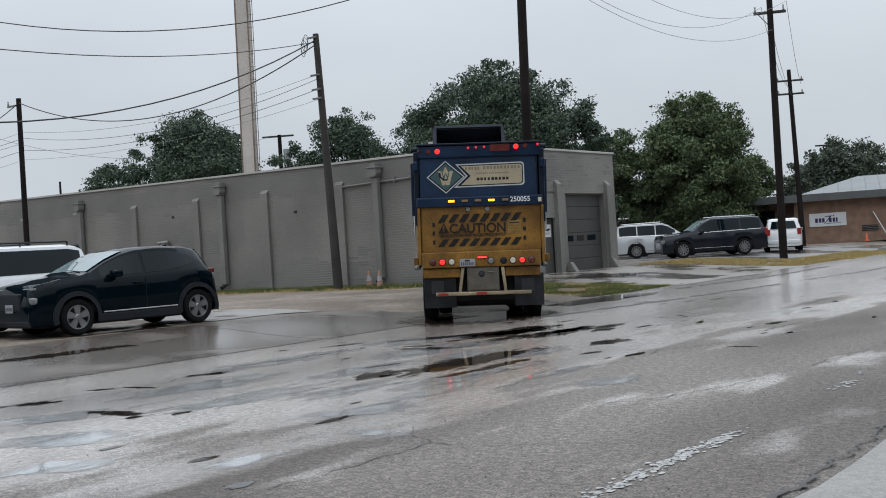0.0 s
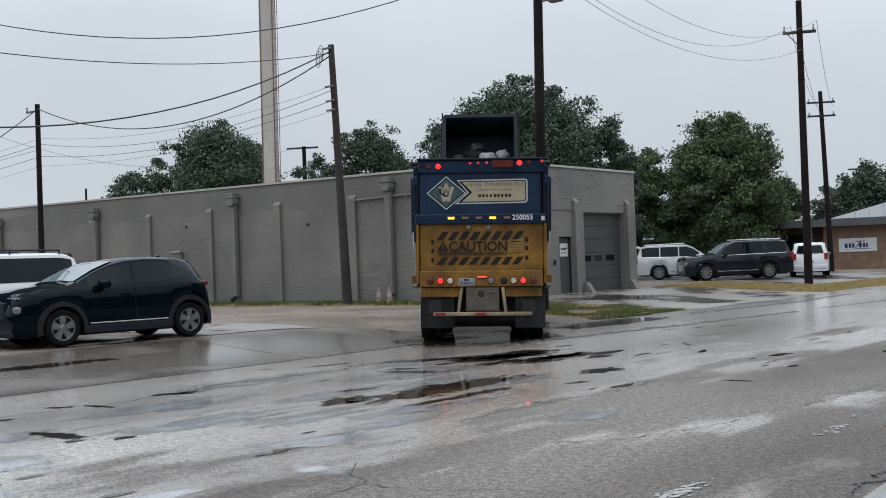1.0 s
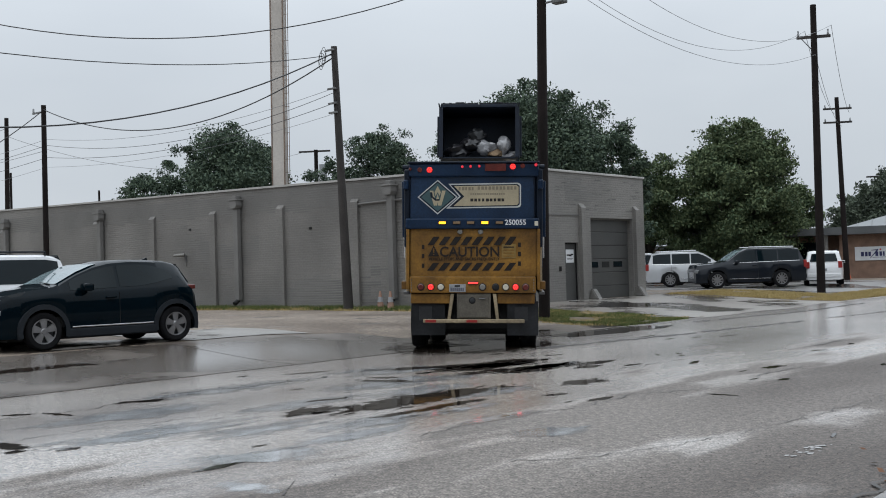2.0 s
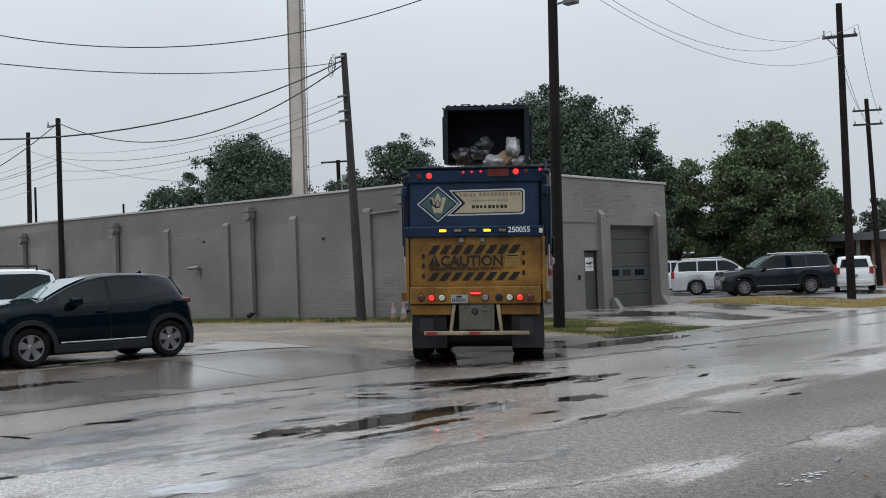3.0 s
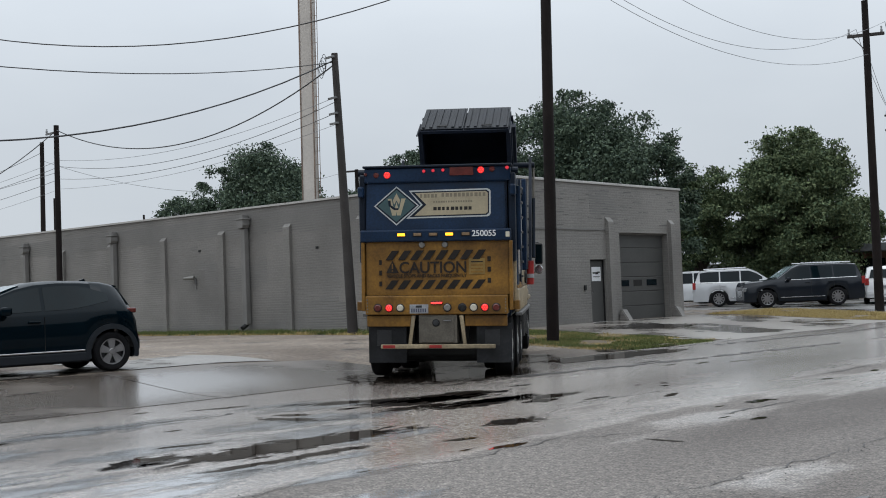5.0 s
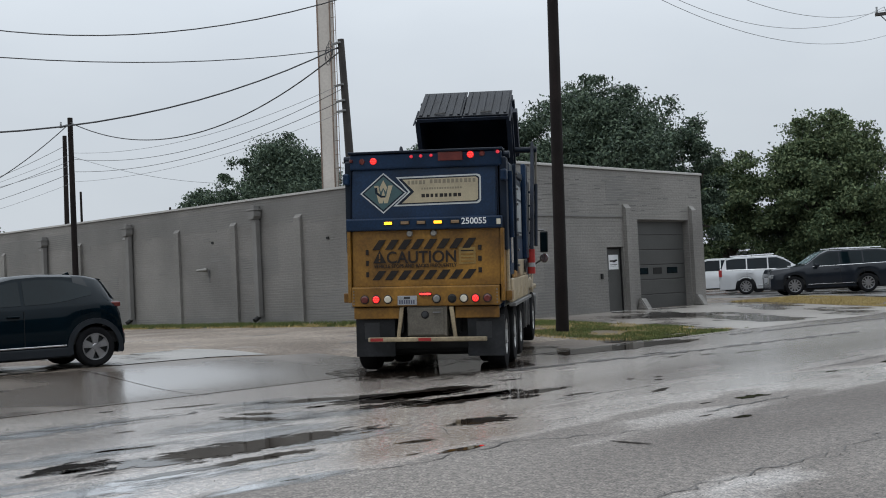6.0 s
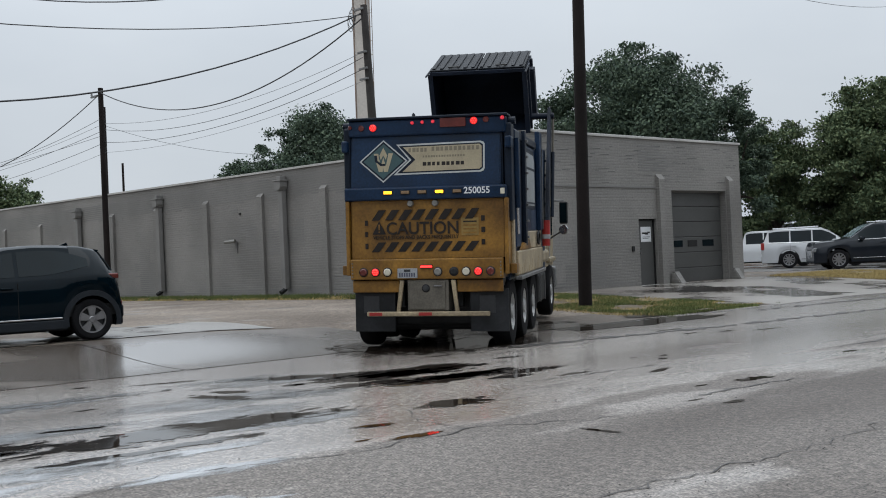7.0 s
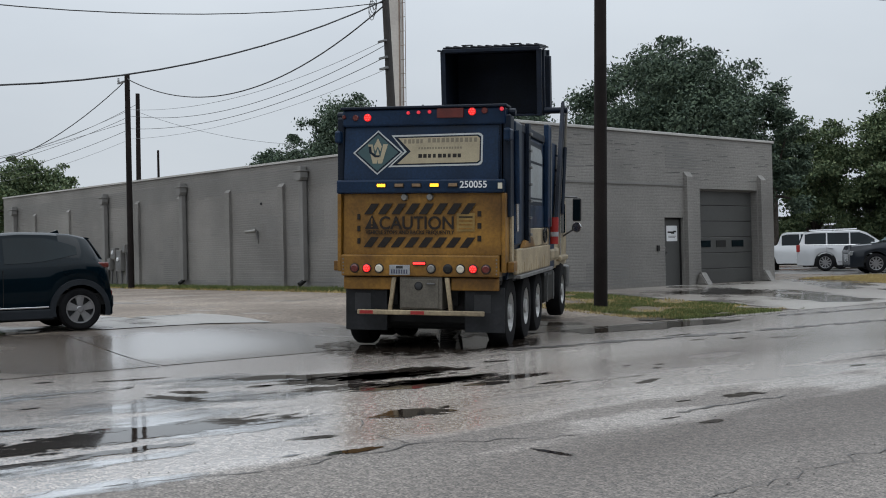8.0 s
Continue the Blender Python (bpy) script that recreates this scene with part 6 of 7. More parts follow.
def alloy(r, spokes, bright, dark, tyre_r, width):
    """The three meshes of a wheel: tyre, barrel and spokes, facing +x."""
    h = width / 2
    ty = finish(lathe([(r, -h), (tyre_r - 0.03, -h), (tyre_r, -h * 0.75), (tyre_r + 0.002, 0), (tyre_r, h * 0.75), (tyre_r - 0.03, h), (r + 0.015, h * 1.02), (r, h * 0.92)], 36, "x"), "tyre", M_RUBBER, True)
    ba = finish(lathe([(r, h * 0.92), (r - 0.018, h * 0.95), (r - 0.03, h * 0.3), (0.02, h * 0.2), (0.0, h * 0.2)], 32, "x"), "barrel", dark, True)
    bm = bmesh.new()
    for i in range(spokes):
        a = 360 * i / spokes
        pts = [(-0.035, 0.03), (0.035, 0.03), (0.065 if spokes < 7 else 0.04, r - 0.022), (-0.075 if spokes < 7 else -0.01, r - 0.022)]
        lo = [Vector((h * 0.55, p, q)) for p, q in pts]
        hi = [Vector((h * 0.86, p, q)) for p, q in pts]
        m = pose(0, 0, 0, a, 0, 0)
        lo, hi = [bm.verts.new(m @ v) for v in lo], [bm.verts.new(m @ v) for v in hi]
        bm.faces.new(hi)
        for j in range(4):
            bm.faces.new((lo[j], lo[(j + 1) % 4], hi[(j + 1) % 4], hi[j]))
    lathe([(0.0, h * 0.95), (0.045, h * 0.93), (0.06, h * 0.8), (0.06, h * 0.5)], 16, "x", bm)
    lathe([(r - 0.022, h * 0.94), (r - 0.002, h * 0.97), (r - 0.002, h * 0.80), (r - 0.022, h * 0.80), (r - 0.022, h * 0.94)], 32, "x", bm)
    return ty, ba, finish(bm, "spokes", bright, True)


def car(name, m, L, W, wb, front, tyre_r, roof, belt, paint, label, wheels, posts, clad=None, lift=0.20, glass_span=(0, 1), tumble=0.13, lamps="", rails=False, bright_line=True, screen=None, rear=None, group="parked cars", plates=True, mirror_y=None):
    """A car along +y, its nose forward. roof and belt run from the nose (0) to the tail (L)."""
    c = thing(name, m, label, "car", group)
    hw = W / 2
    n = 64
    axles = (front, front + wb)
    arch = tyre_r + 0.075
    xs = sorted(set([L * i / n for i in range(n + 1)] + [a + arch * math.cos(math.pi * j / 12) for a in axles for j in range(13)]))

    def ring(x):
        r, b = curve(roof, x), curve(belt, x)
        b = min(b, r - 0.03)
        nose = min(1.0, 0.80 + 0.20 * min(1, x / 0.55) ** 0.6, 0.86 + 0.14 * min(1, (L - x) / 0.45) ** 0.6)
        low = lift
        for a in axles:
            if abs(x - a) < arch:
                low = max(low, tyre_r + math.sqrt(max(0, arch * arch - (x - a) ** 2)) * 0.97)
        low = min(low, b - 0.12)
        high = r - b > 0.16
        top = hw - tumble * min(1, (r - b) / 0.45) - 0.05
        if lamps == "kona":
            top -= 0.10 * max(0.0, (x - 2.6) / 1.4)
        mid = low + (b - low) * 0.5
        return [(hw * nose * 0.9, low), (hw * nose * 0.975, low + 0.02), (hw * nose, mid), (hw * nose * 0.985, b - 0.05), (hw * nose * 0.955, b), (top * nose, r - 0.055 if high else r - 0.02), (top * nose * 0.86, r - 0.012), (0, r)]

    bm = bmesh.new()
    rows = []
    for x in xs:
        pts = ring(x)
        y = L / 2 - x
        row = [bm.verts.new((s * px, y, pz)) for s in (1,) for px, pz in pts] + [bm.verts.new((-px, y, pz)) for px, pz in pts[-2::-1]]
        rows.append(row)
    for a, b in zip(rows, rows[1:]):
        for j in range(len(a) - 1):
            bm.faces.new((a[j], b[j], b[j + 1], a[j + 1]))
    bm.faces.new(rows[0])
    bm.faces.new(rows[-1][::-1])
    part("body", bm, paint, c, smooth=True)
    # dark inner body behind the arches
    part("underbody", box(-hw + 0.26, hw - 0.26, -L / 2 + 0.25, L / 2 - 0.3, lift * 0.8, 0.62), M_BLACK, c)
    part("wheel_well", box(-hw + 0.06, hw - 0.06, L / 2 - front - arch, L / 2 - front + arch, lift + 0.18, tyre_r + arch * 0.6, 0), M_BLACK, c)
    part("wheel_well", box(-hw + 0.06, hw - 0.06, L / 2 - front - wb - arch, L / 2 - front - wb + arch, lift + 0.18, tyre_r + arch * 0.6, 0), M_BLACK, c)

    def on_side(x, k, out=0.006):
        p = ring(x)
        (x0, z0), (x1, z1) = p[4], p[5]
        return Vector((x0 + (x1 - x0) * k + out, L / 2 - x, z0 + (z1 - z0) * k))

    # side windows
    g0, g1 = glass_span
    edges = [g0] + list(posts) + [g1]
    for s in (-1, 1):
        for a, b in zip(edges, edges[1:]):
            a2, b2 = a + 0.03, b - 0.03
            bm = bmesh.new()
            k = max(2, int((b2 - a2) / 0.12))
            prev = None
            for i in range(k + 1):
                x = a2 + (b2 - a2) * i / k
                if curve(roof, x) - curve(belt, x) < 0.10:
                    continue
                lo_q, hi_q = 0.07, 0.90
                if lamps == "kona":
                    lo_q += 0.30 * max(0.0, (x - 2.7) / 0.9) ** 1.4
                    hi_q -= 0.42 * max(0.0, (x - 2.9) / 0.7) ** 1.6
                u = [bm.verts.new(on_side(x, q)) for q in (lo_q, (lo_q + hi_q) / 2, hi_q)]
                if prev:
                    bm.faces.new((prev[0], u[0], u[1], prev[1]))
                    bm.faces.new((prev[1], u[1], u[2], prev[2]))
                prev = u
            for v in bm.verts:
                v.co.x *= s
            if len(bm.faces):
                r = bmesh.ops.extrude_face_region(bm, geom=list(bm.faces))
                for v in r["geom"]:
                    if isinstance(v, bmesh.types.BMVert):
                        v.co.x -= s * 0.012
                part("side_window", bm, M_TINT, c, "dark tinted side window", True)
            else:
                bm.free()

    def panel(nm, xa, xb, half_a, half_b, material, lb):
        bm = bmesh.new()
        prev = None
        for i in range(7):
            x = xa + (xb - xa) * i / 6
            p = ring(x)
            w = (half_a + (half_b - half_a) * i / 6)
            u = [bm.verts.new((s * w * q, L / 2 - x, p[7][1] + (p[6][1] - p[7][1]) * abs(s * q) + 0.008)) for s, q in ((-1, 1), (-1, 0.5), (1, 0), (1, 0.5), (1, 1))]
            if prev:
                for j in range(4):
                    bm.faces.new((prev[j], u[j], u[j + 1], prev[j + 1]))
            prev = u
        part(nm, bm, material, c, lb, True)

    if screen:
        panel("windscreen", screen[0], screen[1], hw * 0.78, hw * 0.66, M_SHIELD, "windscreen with reflected sky put into its pale colour")
    if rear:
        bm = bmesh.new()
        x0, z0, x1, z1 = rear
        u = [bm.verts.new((q * hw * 0.70, -L / 2 + x0, z0)) for q in (-1, 1)] + [bm.verts.new((q * hw * 0.60, -L / 2 + x1, z1)) for q in (1, -1)]
        f = bm.faces.new(u)
        r = bmesh.ops.extrude_face_region(bm, geom=[f])
        for v in r["geom"]:
            if isinstance(v, bmesh.types.BMVert):
                v.co.y -= 0.02
        part("rear_window", bm, M_TINT, c, "dark rear window")
    # cladding round the arches and along the sill
    if clad:
        for s in (-1, 1):
            for a in axles:
                bm = bmesh.new()
                prev = None
                for j in range(17):
                    t = math.pi * (-0.08 + 1.16 * j / 16)
                    q = []
                    for rr, out in ((arch - 0.02, 0.02), (arch + 0.065, 0.016), (arch + 0.075, -0.03)):
                        yy, zz = L / 2 - a + rr * math.cos(t), tyre_r + rr * math.sin(t)
                        q.append(bm.verts.new((s * (hw + out - 0.004), yy, max(zz, lift))))
                    if prev:
                        bm.faces.new((prev[0], q[0], q[1], prev[1]))
                        bm.faces.new((prev[1], q[1], q[2], prev[2]))
                    prev = q
                part("arch_cladding", bm, clad, c, "grey plastic arch cladding", True)
            part("sill_cladding", box(*sorted((s * (hw - 0.05), s * (hw + 0.012))), L / 2 - axles[1] + arch, L / 2 - axles[0] - arch, lift - 0.01, lift + 0.15, 0.02), clad, c, "grey plastic sill")
        part("front_lip", box(-hw * 0.8, hw * 0.8, L / 2 - 0.10, L / 2 + 0.012, lift - 0.01, lift + 0.12, 0.03), clad, c)
        part("rear_valance", box(-hw * 0.84, hw * 0.84, -L / 2 - 0.02, -L / 2 + 0.14, lift, lift + 0.30, 0.04), clad, c)
    if bright_line:
        for s in (-1, 1):
            part("chrome_strip", box(*sorted((s * (hw - 0.01), s * (hw + 0.018))), L / 2 - axles[1] + arch + 0.08, L / 2 - axles[0] - arch - 0.1, lift + 0.165, lift + 0.19, 0.006), M_CHROME, c)
    if rails == "chrome":
        # bright line under the windows
        for s in (-1, 1):
            for k in range(6):
                xa, xb = g0 + (g1 - g0) * k / 6, g0 + (g1 - g0) * (k + 1) / 6
                pa, pb = ring(xa)[4], ring(xb)[4]
                part("belt_trim", rod((s * (pa[0] + 0.006), L / 2 - xa, pa[1] + 0.01), (s * (pb[0] + 0.006), L / 2 - xb, pb[1] + 0.01), 0.014, seg=6), M_CHROME, c)
    # door seams and handles
    for s in (-1, 1):
        for x in list(posts)[:2]:
            zb = curve(belt, x)
            part("door_seam", box(*sorted((s * (hw - 0.02), s * (hw + 0.0015))), L / 2 - x - 0.004, L / 2 - x + 0.004, lift + 0.2, zb - 0.06), M_BLACK, c)
            part("door_handle", box(*sorted((s * (hw - 0.01), s * (hw + 0.03))), L / 2 - x + 0.07, L / 2 - x + 0.27, zb - 0.16, zb - 0.125, 0.012), paint, c)
        my = L / 2 - (mirror_y or g0 + 0.12)
        zb = curve(belt, L / 2 - my)
        mi = part("mirror", box(*sorted((s * (hw - 0.02), s * (hw + 0.19))), my - 0.09, my + 0.09, zb - 0.01, zb + 0.13, 0.035), paint, c, "", True)
        part("mirror_glass", box(*sorted((s * (hw + 0.02), s * (hw + 0.17))), my - 0.095, my - 0.091, zb + 0.01, zb + 0.11), M_TINT, mi)
    if rails:
        for s in (-1, 1):
            xa, xb = screen[1] + 0.25, L - 0.55
            rz = lambda x: curve(roof, x) - 0.02
            bm = rod((s * (hw - tumble - 0.12), L / 2 - xa, rz(xa) + 0.07), (s * (hw - tumble - 0.12), L / 2 - xb, rz(xb) + 0.07), 0.018, seg=8)
            for x in (xa, (xa + xb) / 2, xb):
                rod((s * (hw - tumble - 0.12), L / 2 - x, rz(x) - 0.03), (s * (hw - tumble - 0.12), L / 2 - x, rz(x) + 0.07), 0.016, seg=6, bm=bm)
            part("roof_rail", bm, M_CHROME if rails == "chrome" else M_CLAD, c, "", True)
    # lamps
    zb = curve(belt, 0.3)
    for s in (-1, 1):
        if lamps == "kona":
            part("day_light", box(*sorted((s * hw * 0.44, s * hw * 0.84)), L / 2 - 0.36, L / 2 - 0.065, zb - 0.075, zb - 0.035, 0.012), M_HEADLAMP, c, "slim daytime running lamp")
            part("headlamp", box(*sorted((s * hw * 0.58, s * hw * 0.88)), L / 2 - 0.20, L / 2 - 0.03, 0.62, 0.75, 0.03), M_HEADLAMP, c, "clear headlamp in the bumper")
        else:
            part("headlamp", box(*sorted((s * hw * 0.50, s * hw * 0.86)), L / 2 - 0.22, L / 2 + 0.005, zb - 0.22, zb - 0.04, 0.03), M_HEADLAMP, c, "clear headlamp")
        zt = curve(belt, L - 0.1)
        if lamps == "kona":
            part("tail_lamp", box(*sorted((s * hw * 0.50, s * hw * 0.90)), -L / 2 + 0.05, -L / 2 + 0.38, zt - 0.015, zt + 0.075, 0.02), M_REDDK, c, "dark red tail lamp")
            part("rear_lamp", box(*sorted((s * hw * 0.62, s * hw * 0.84)), -L / 2 - 0.012, -L / 2 + 0.1, 0.52, 0.62, 0.02), M_REDDK, c)
        else:
            part("tail_lamp", box(*sorted((s * hw * 0.72, s * hw * 0.93)), -L / 2 - 0.02, -L / 2 + 0.14, zt - 0.32, zt + 0.02, 0.02), M_RED, c, "red tail lamp")
    part("grille", box(-hw * 0.45, hw * 0.45, L / 2 - 0.1, L / 2 + 0.014, 0.50, zb - 0.12, 0.03), M_CLAD if lamps == "kona" else M_CHROME, c)
    if plates:
        for y, t in ((L / 2 + 0.016, 0), (-L / 2 - 0.032, 1)):
            pl = part("number_plate", box(-0.15, 0.15, y, y + 0.014, 0.48 if t == 0 else 0.72, 0.63 if t == 0 else 0.87, 0.004), M_PLATE, c, "white number plate")
            for k in range(6):
                part("plate_bar", box(-0.12 + k * 0.042, -0.12 + k * 0.042 + 0.024, y + (0.0145 if t == 0 else -0.002), y + (0.0165 if t == 0 else -0.0005), 0.52 if t == 0 else 0.76, 0.58 if t == 0 else 0.82), M_PLATEINK, pl)
    part("rear_bumper", box(-hw * 0.86, hw * 0.86, -L / 2 - 0.03, -L / 2 + 0.1, lift + 0.12, lift + 0.34, 0.04), clad or paint, c)
    if lamps == "kona":
        bm = bmesh.new()
        prism([(-L / 2 + 0.70, 1.545), (-L / 2 + 0.29, 1.475), (-L / 2 + 0.27, 1.460), (-L / 2 + 0.38, 1.40), (-L / 2 + 0.70, 1.46)], -hw * 0.56, hw * 0.56, bm, plane="yz", bevel=0.01)
        part("spoiler", bm, paint, c, "roof spoiler")
        bm = bmesh.new()
        prism([(-L / 2 + 0.62, 1.535), (-L / 2 + 0.84, 1.56), (-L / 2 + 0.66, 1.625)], -0.02, 0.02, bm, plane="yz")
        part("aerial_fin", bm, paint, c, "shark-fin aerial")
        part("wiper", rod((-0.5, L / 2 - 1.14, 1.165), (0.15, L / 2 - 1.22, 1.20), 0.01, seg=6), M_BLACK, c)
    # wheels
    tyre, barrel, spokes = wheels
    for a in axles:
        for s in (-1, 1):
            w = new("wheel")
            w.parent = c
            w.matrix_basis = pose(s * (hw - 0.115), L / 2 - a, tyre_r, 0, 0, 0 if s > 0 else 180)
            for nm, me in (("tyre", tyre), ("barrel", barrel), ("spokes", spokes)):
                o = new(nm, me)
                o.parent = w
    return c


W5 = alloy(0.225, 5, M_ALLOY, M_ALLOYDK, 0.334, 0.215)
W10 = alloy(0.275, 10, M_ALLOY, M_ALLOYDK, 0.405, 0.27)
W6 = alloy(0.245, 6, M_ALLOYDK, M_BLACK, 0.395, 0.26)

# small black crossover at the lot's edge, nose towards the near end of the street
car("hatchback", pose(12.16, -14.08, height(12.9, -14) + 0.01, 0, 0, 173.4), 4.0, 1.80, 2.60, 0.86, 0.334,
    [(0, 0.62), (0.04, 0.88), (0.14, 0.985), (0.6, 1.07), (1.0, 1.115), (1.10, 1.14), (1.55, 1.37), (1.9, 1.50), (2.2, 1.565), (2.6, 1.59), (3.0, 1.58), (3.4, 1.55), (3.64, 1.49), (3.68, 1.45), (3.80, 1.24), (3.88, 1.11), (3.94, 1.04), (3.98, 0.86), (4.0, 0.60)],
    [(0, 0.58), (0.1, 0.86), (0.3, 0.95), (1.1, 1.02), (2.2, 1.035), (3.1, 1.06), (3.5, 1.09), (3.76, 1.06), (3.92, 0.99), (4.0, 0.56)],
    M_CARBLACK, "small black crossover car with grey wheel-arch cladding", W5, (2.30,), M_CLAD, 0.21, (1.34, 3.48), 0.17, "kona", False, True, (1.16, 1.98), (0.12, 1.12, 0.31, 1.44), mirror_y=1.62)
# large white car next to it
car("estate_car", pose(10.1, -16.1, height(9.8, -16) + 0.005, 0, 0, 180), 5.2, 2.02, 3.0, 0.98, 0.405,
    [(0, 0.92), (0.1, 1.1), (1.3, 1.22), (1.45, 1.25), (2.1, 1.62), (2.45, 1.74), (4.6, 1.74), (4.95, 1.68), (5.12, 1.24), (5.2, 0.95)],
    [(0, 0.9), (1.4, 1.10), (5.1, 1.14)],
    M_CARWHITE, "white large family car with black roof rails", W6, (), None, 0.26, (1.75, 4.9), 0.15, "", "black", False, (1.5, 2.28), (0.06, 1.3, 0.22, 1.72))
# cars in the far parking lot
full = [(0, 0.98), (0.04, 1.16), (1.35, 1.27), (1.5, 1.31), (2.15, 1.76), (2.5, 1.90), (4.6, 1.90), (5.0, 1.84), (5.22, 1.30), (5.33, 0.95)]
car("sport_utility_car", pose(9.35, 21.55, height(9.5, 21) + 0.005, 0, 0, 131) @ Matrix.Scale(0.93, 4), 5.33, 2.02, 3.11, 0.98, 0.405,
    full, [(0, 0.9), (1.4, 1.18), (5.1, 1.24)], M_CARGREY, "dark charcoal full-size sport utility car", W10, (2.95, 3.95), None, 0.26, (1.8, 5.0), 0.15, "", "chrome", True, (1.55, 2.35), (0.08, 1.3, 0.26, 1.76))
car("sport_utility_car", pose(5.6, 23.95, height(5, 23) + 0.005, 0, 0, -60) @ Matrix.Scale(0.91, 4), 5.18, 2.04, 2.95, 0.98, 0.405,
    [(a * 0.972, b - 0.02) for a, b in full], [(0, 0.9), (1.4, 1.16), (5.0, 1.22)], M_CARSILVER, "silver-white full-size sport utility car", W10, (2.85, 3.85), None, 0.26, (1.75, 4.85), 0.15, "", "chrome", True, (1.5, 2.28), (0.08, 1.3, 0.26, 1.74))
car("sport_utility_car", pose(11.22, 25.95, height(11, 25) + 0.005, 0, 0, 22) @ Matrix.Scale(0.89, 4), 4.83, 1.92, 2.79, 0.95, 0.39,
    [(0, 0.92), (0.1, 1.06), (1.25, 1.18), (1.4, 1.2), (2.0, 1.66), (2.35, 1.79), (4.2, 1.78), (4.55, 1.70), (4.72, 1.2), (4.83, 0.9)], [(0, 0.85), (1.3, 1.1), (4.7, 1.2)],
    M_CARWHITE, "white off-road car seen from behind", W6, (2.65, 3.55), None, 0.28, (1.65, 4.45), 0.14, "", "black", False, (1.42, 2.2), (0.10, 1.22, 0.24, 1.62))
car("pickup_truck", pose(1.8, 25.9, height(1, 25) + 0.005, 0, 0, -60) @ Matrix.Scale(0.92, 4), 5.6, 2.0, 3.5, 0.98, 0.395,
    [(0, 0.92), (0.1, 1.12), (1.4, 1.22), (1.55, 1.26), (2.2, 1.76), (2.5, 1.88), (3.5, 1.88), (3.75, 1.8), (3.95, 1.24), (5.5, 1.22), (5.6, 0.8)], [(0, 0.9), (1.4, 1.15), (5.4, 1.18)],
    M_CARWHITE, "white crew-cab pickup truck behind the building", W6, (2.85,), None, 0.3, (1.85, 3.75), 0.14, "", False, False, (1.6, 2.35), None)

# ---- brick office beyond the car park ----
OFFICE = pose(9.1, 39.4, 0.3, 0, 0, 17)
office = thing("office", OFFICE, "low brown-brick office with a hipped metal roof", "building")
part("wall", box(-1.8, 4.2, 0.0, 0.3, 0, 2.55), M_BRICK, office, "brown brick wall")
part("wall", box(-9.5, -1.8, 1.6, 1.9, 0, 2.55), M_BRICK, office, "brown brick wall in shade")
part("wall", box(4.2, 14, 0.9, 1.2, 0, 2.55), M_BRICK, office, "brown brick wall")
part("wall", box(-1.8, -1.5, 0.301, 1.9, 0, 2.55), M_BRICK, office)
part("wall", box(3.9, 4.2, 0.301, 0.9, 0, 2.55), M_BRICK, office)
part("wall", box(-9.5, 14, 11, 11.3, 0, 2.55), M_BRICK, office)
bm = bmesh.new()
pts = [(-10.2, -0.7), (14.8, -0.7), (14.8, 12.2), (-10.2, 12.2)]
part("fascia", prism(pts, 2.56, 3.0, bm, plane="xy"), M_FASCIA, office, "dark deep fascia band")
bm = bmesh.new()
b0 = [bm.verts.new((x, y, 3.004)) for x, y in ((-1.6, 0.6), (9.6, 0.6), (9.6, 11), (-1.6, 11))]
r0, r1 = bm.verts.new((2.0, 5.6, 4.1)), bm.verts.new((7.0, 5.6, 4.1))
for f in ((b0[0], b0[1], r1, r0), (b0[1], b0[2], r1), (b0[2], b0[3], r0, r1), (b0[3], b0[0], r0), tuple(b0[::-1])):
    bm.faces.new(f)
roof_ = part("roof", bm, M_ROOFMETAL, office, "pale grey standing-seam roof")
for i in range(13):
    x = -0.8 + i * 0.8
    t = min(1, max(0.05, (x + 1.6) / 3.6, 0)) if x < 2 else (1 if x <= 7 else max(0.05, (9.6 - x) / 2.6))
    part("seam", rod((x, 0.6, 3.02), (x, 0.6 + 5.0 * t, 3.02 + 1.1 * t), 0.025, seg=6), M_ROOFMETAL, roof_)
part("soffit_post", box(-5.0, -4.8, -0.3, -0.1, 0, 2.56), M_SLAB, office, "pale post under the fascia")
part("soffit_post", box(-2.6, -2.4, -0.3, -0.1, 0, 2.56), M_SLAB, office, "pale post under the fascia")
part("window", box(-8.4, -6.2, 1.585, 1.6, 0.8, 2.2, 0.01), M_TINT, office, "dark window")
part("window", box(-4.2, -3.0, 1.585, 1.6, 0.1, 2.2, 0.01), M_TINT, office, "dark glass door")
bench = part("vent_panel", box(2.0, 2.9, -0.05, 0.0, 0.62, 0.95, 0.01), M_BLACK, office, "dark louvred panel")
for k in range(3):
    part("louvre", box(2.03, 2.87, -0.07, -0.051, 0.66 + 0.1 * k, 0.69 + 0.1 * k), M_STEELDK, bench)
board = thing("sign_board", OFFICE @ pose(0.1, -0.06, 1.42), "white wall sign with navy marks and a red dot", "sign")
part("board", box(-1.05, 1.05, 0, 0.05, -0.4, 0.4, 0.01), M_WHITE, board)
for x0, x1 in ((-0.72, -0.56), (-0.50, -0.36), (-0.32, -0.18), (0.06, 0.22), (0.28, 0.42), (0.46, 0.56)):
    part("sign_mark", box(x0, x1, -0.008, -0.001, -0.16, 0.10, 0), M_SIGNBLUE, board)
bm = bmesh.new()
prism([(-0.24, -0.26), (-0.20, -0.27), (0.20, 0.16), (0.24, 0.24), (-0.16, 0.20), (-0.16, 0.17), (0.12, 0.17)], -0.014, -0.009, bm)
part("sign_swash", bm, M_SIGNBLUE, board)
part("sign_line", box(-0.1, 0.75, -0.008, -0.001, -0.24, -0.21), M_SIGNBLUE, board)
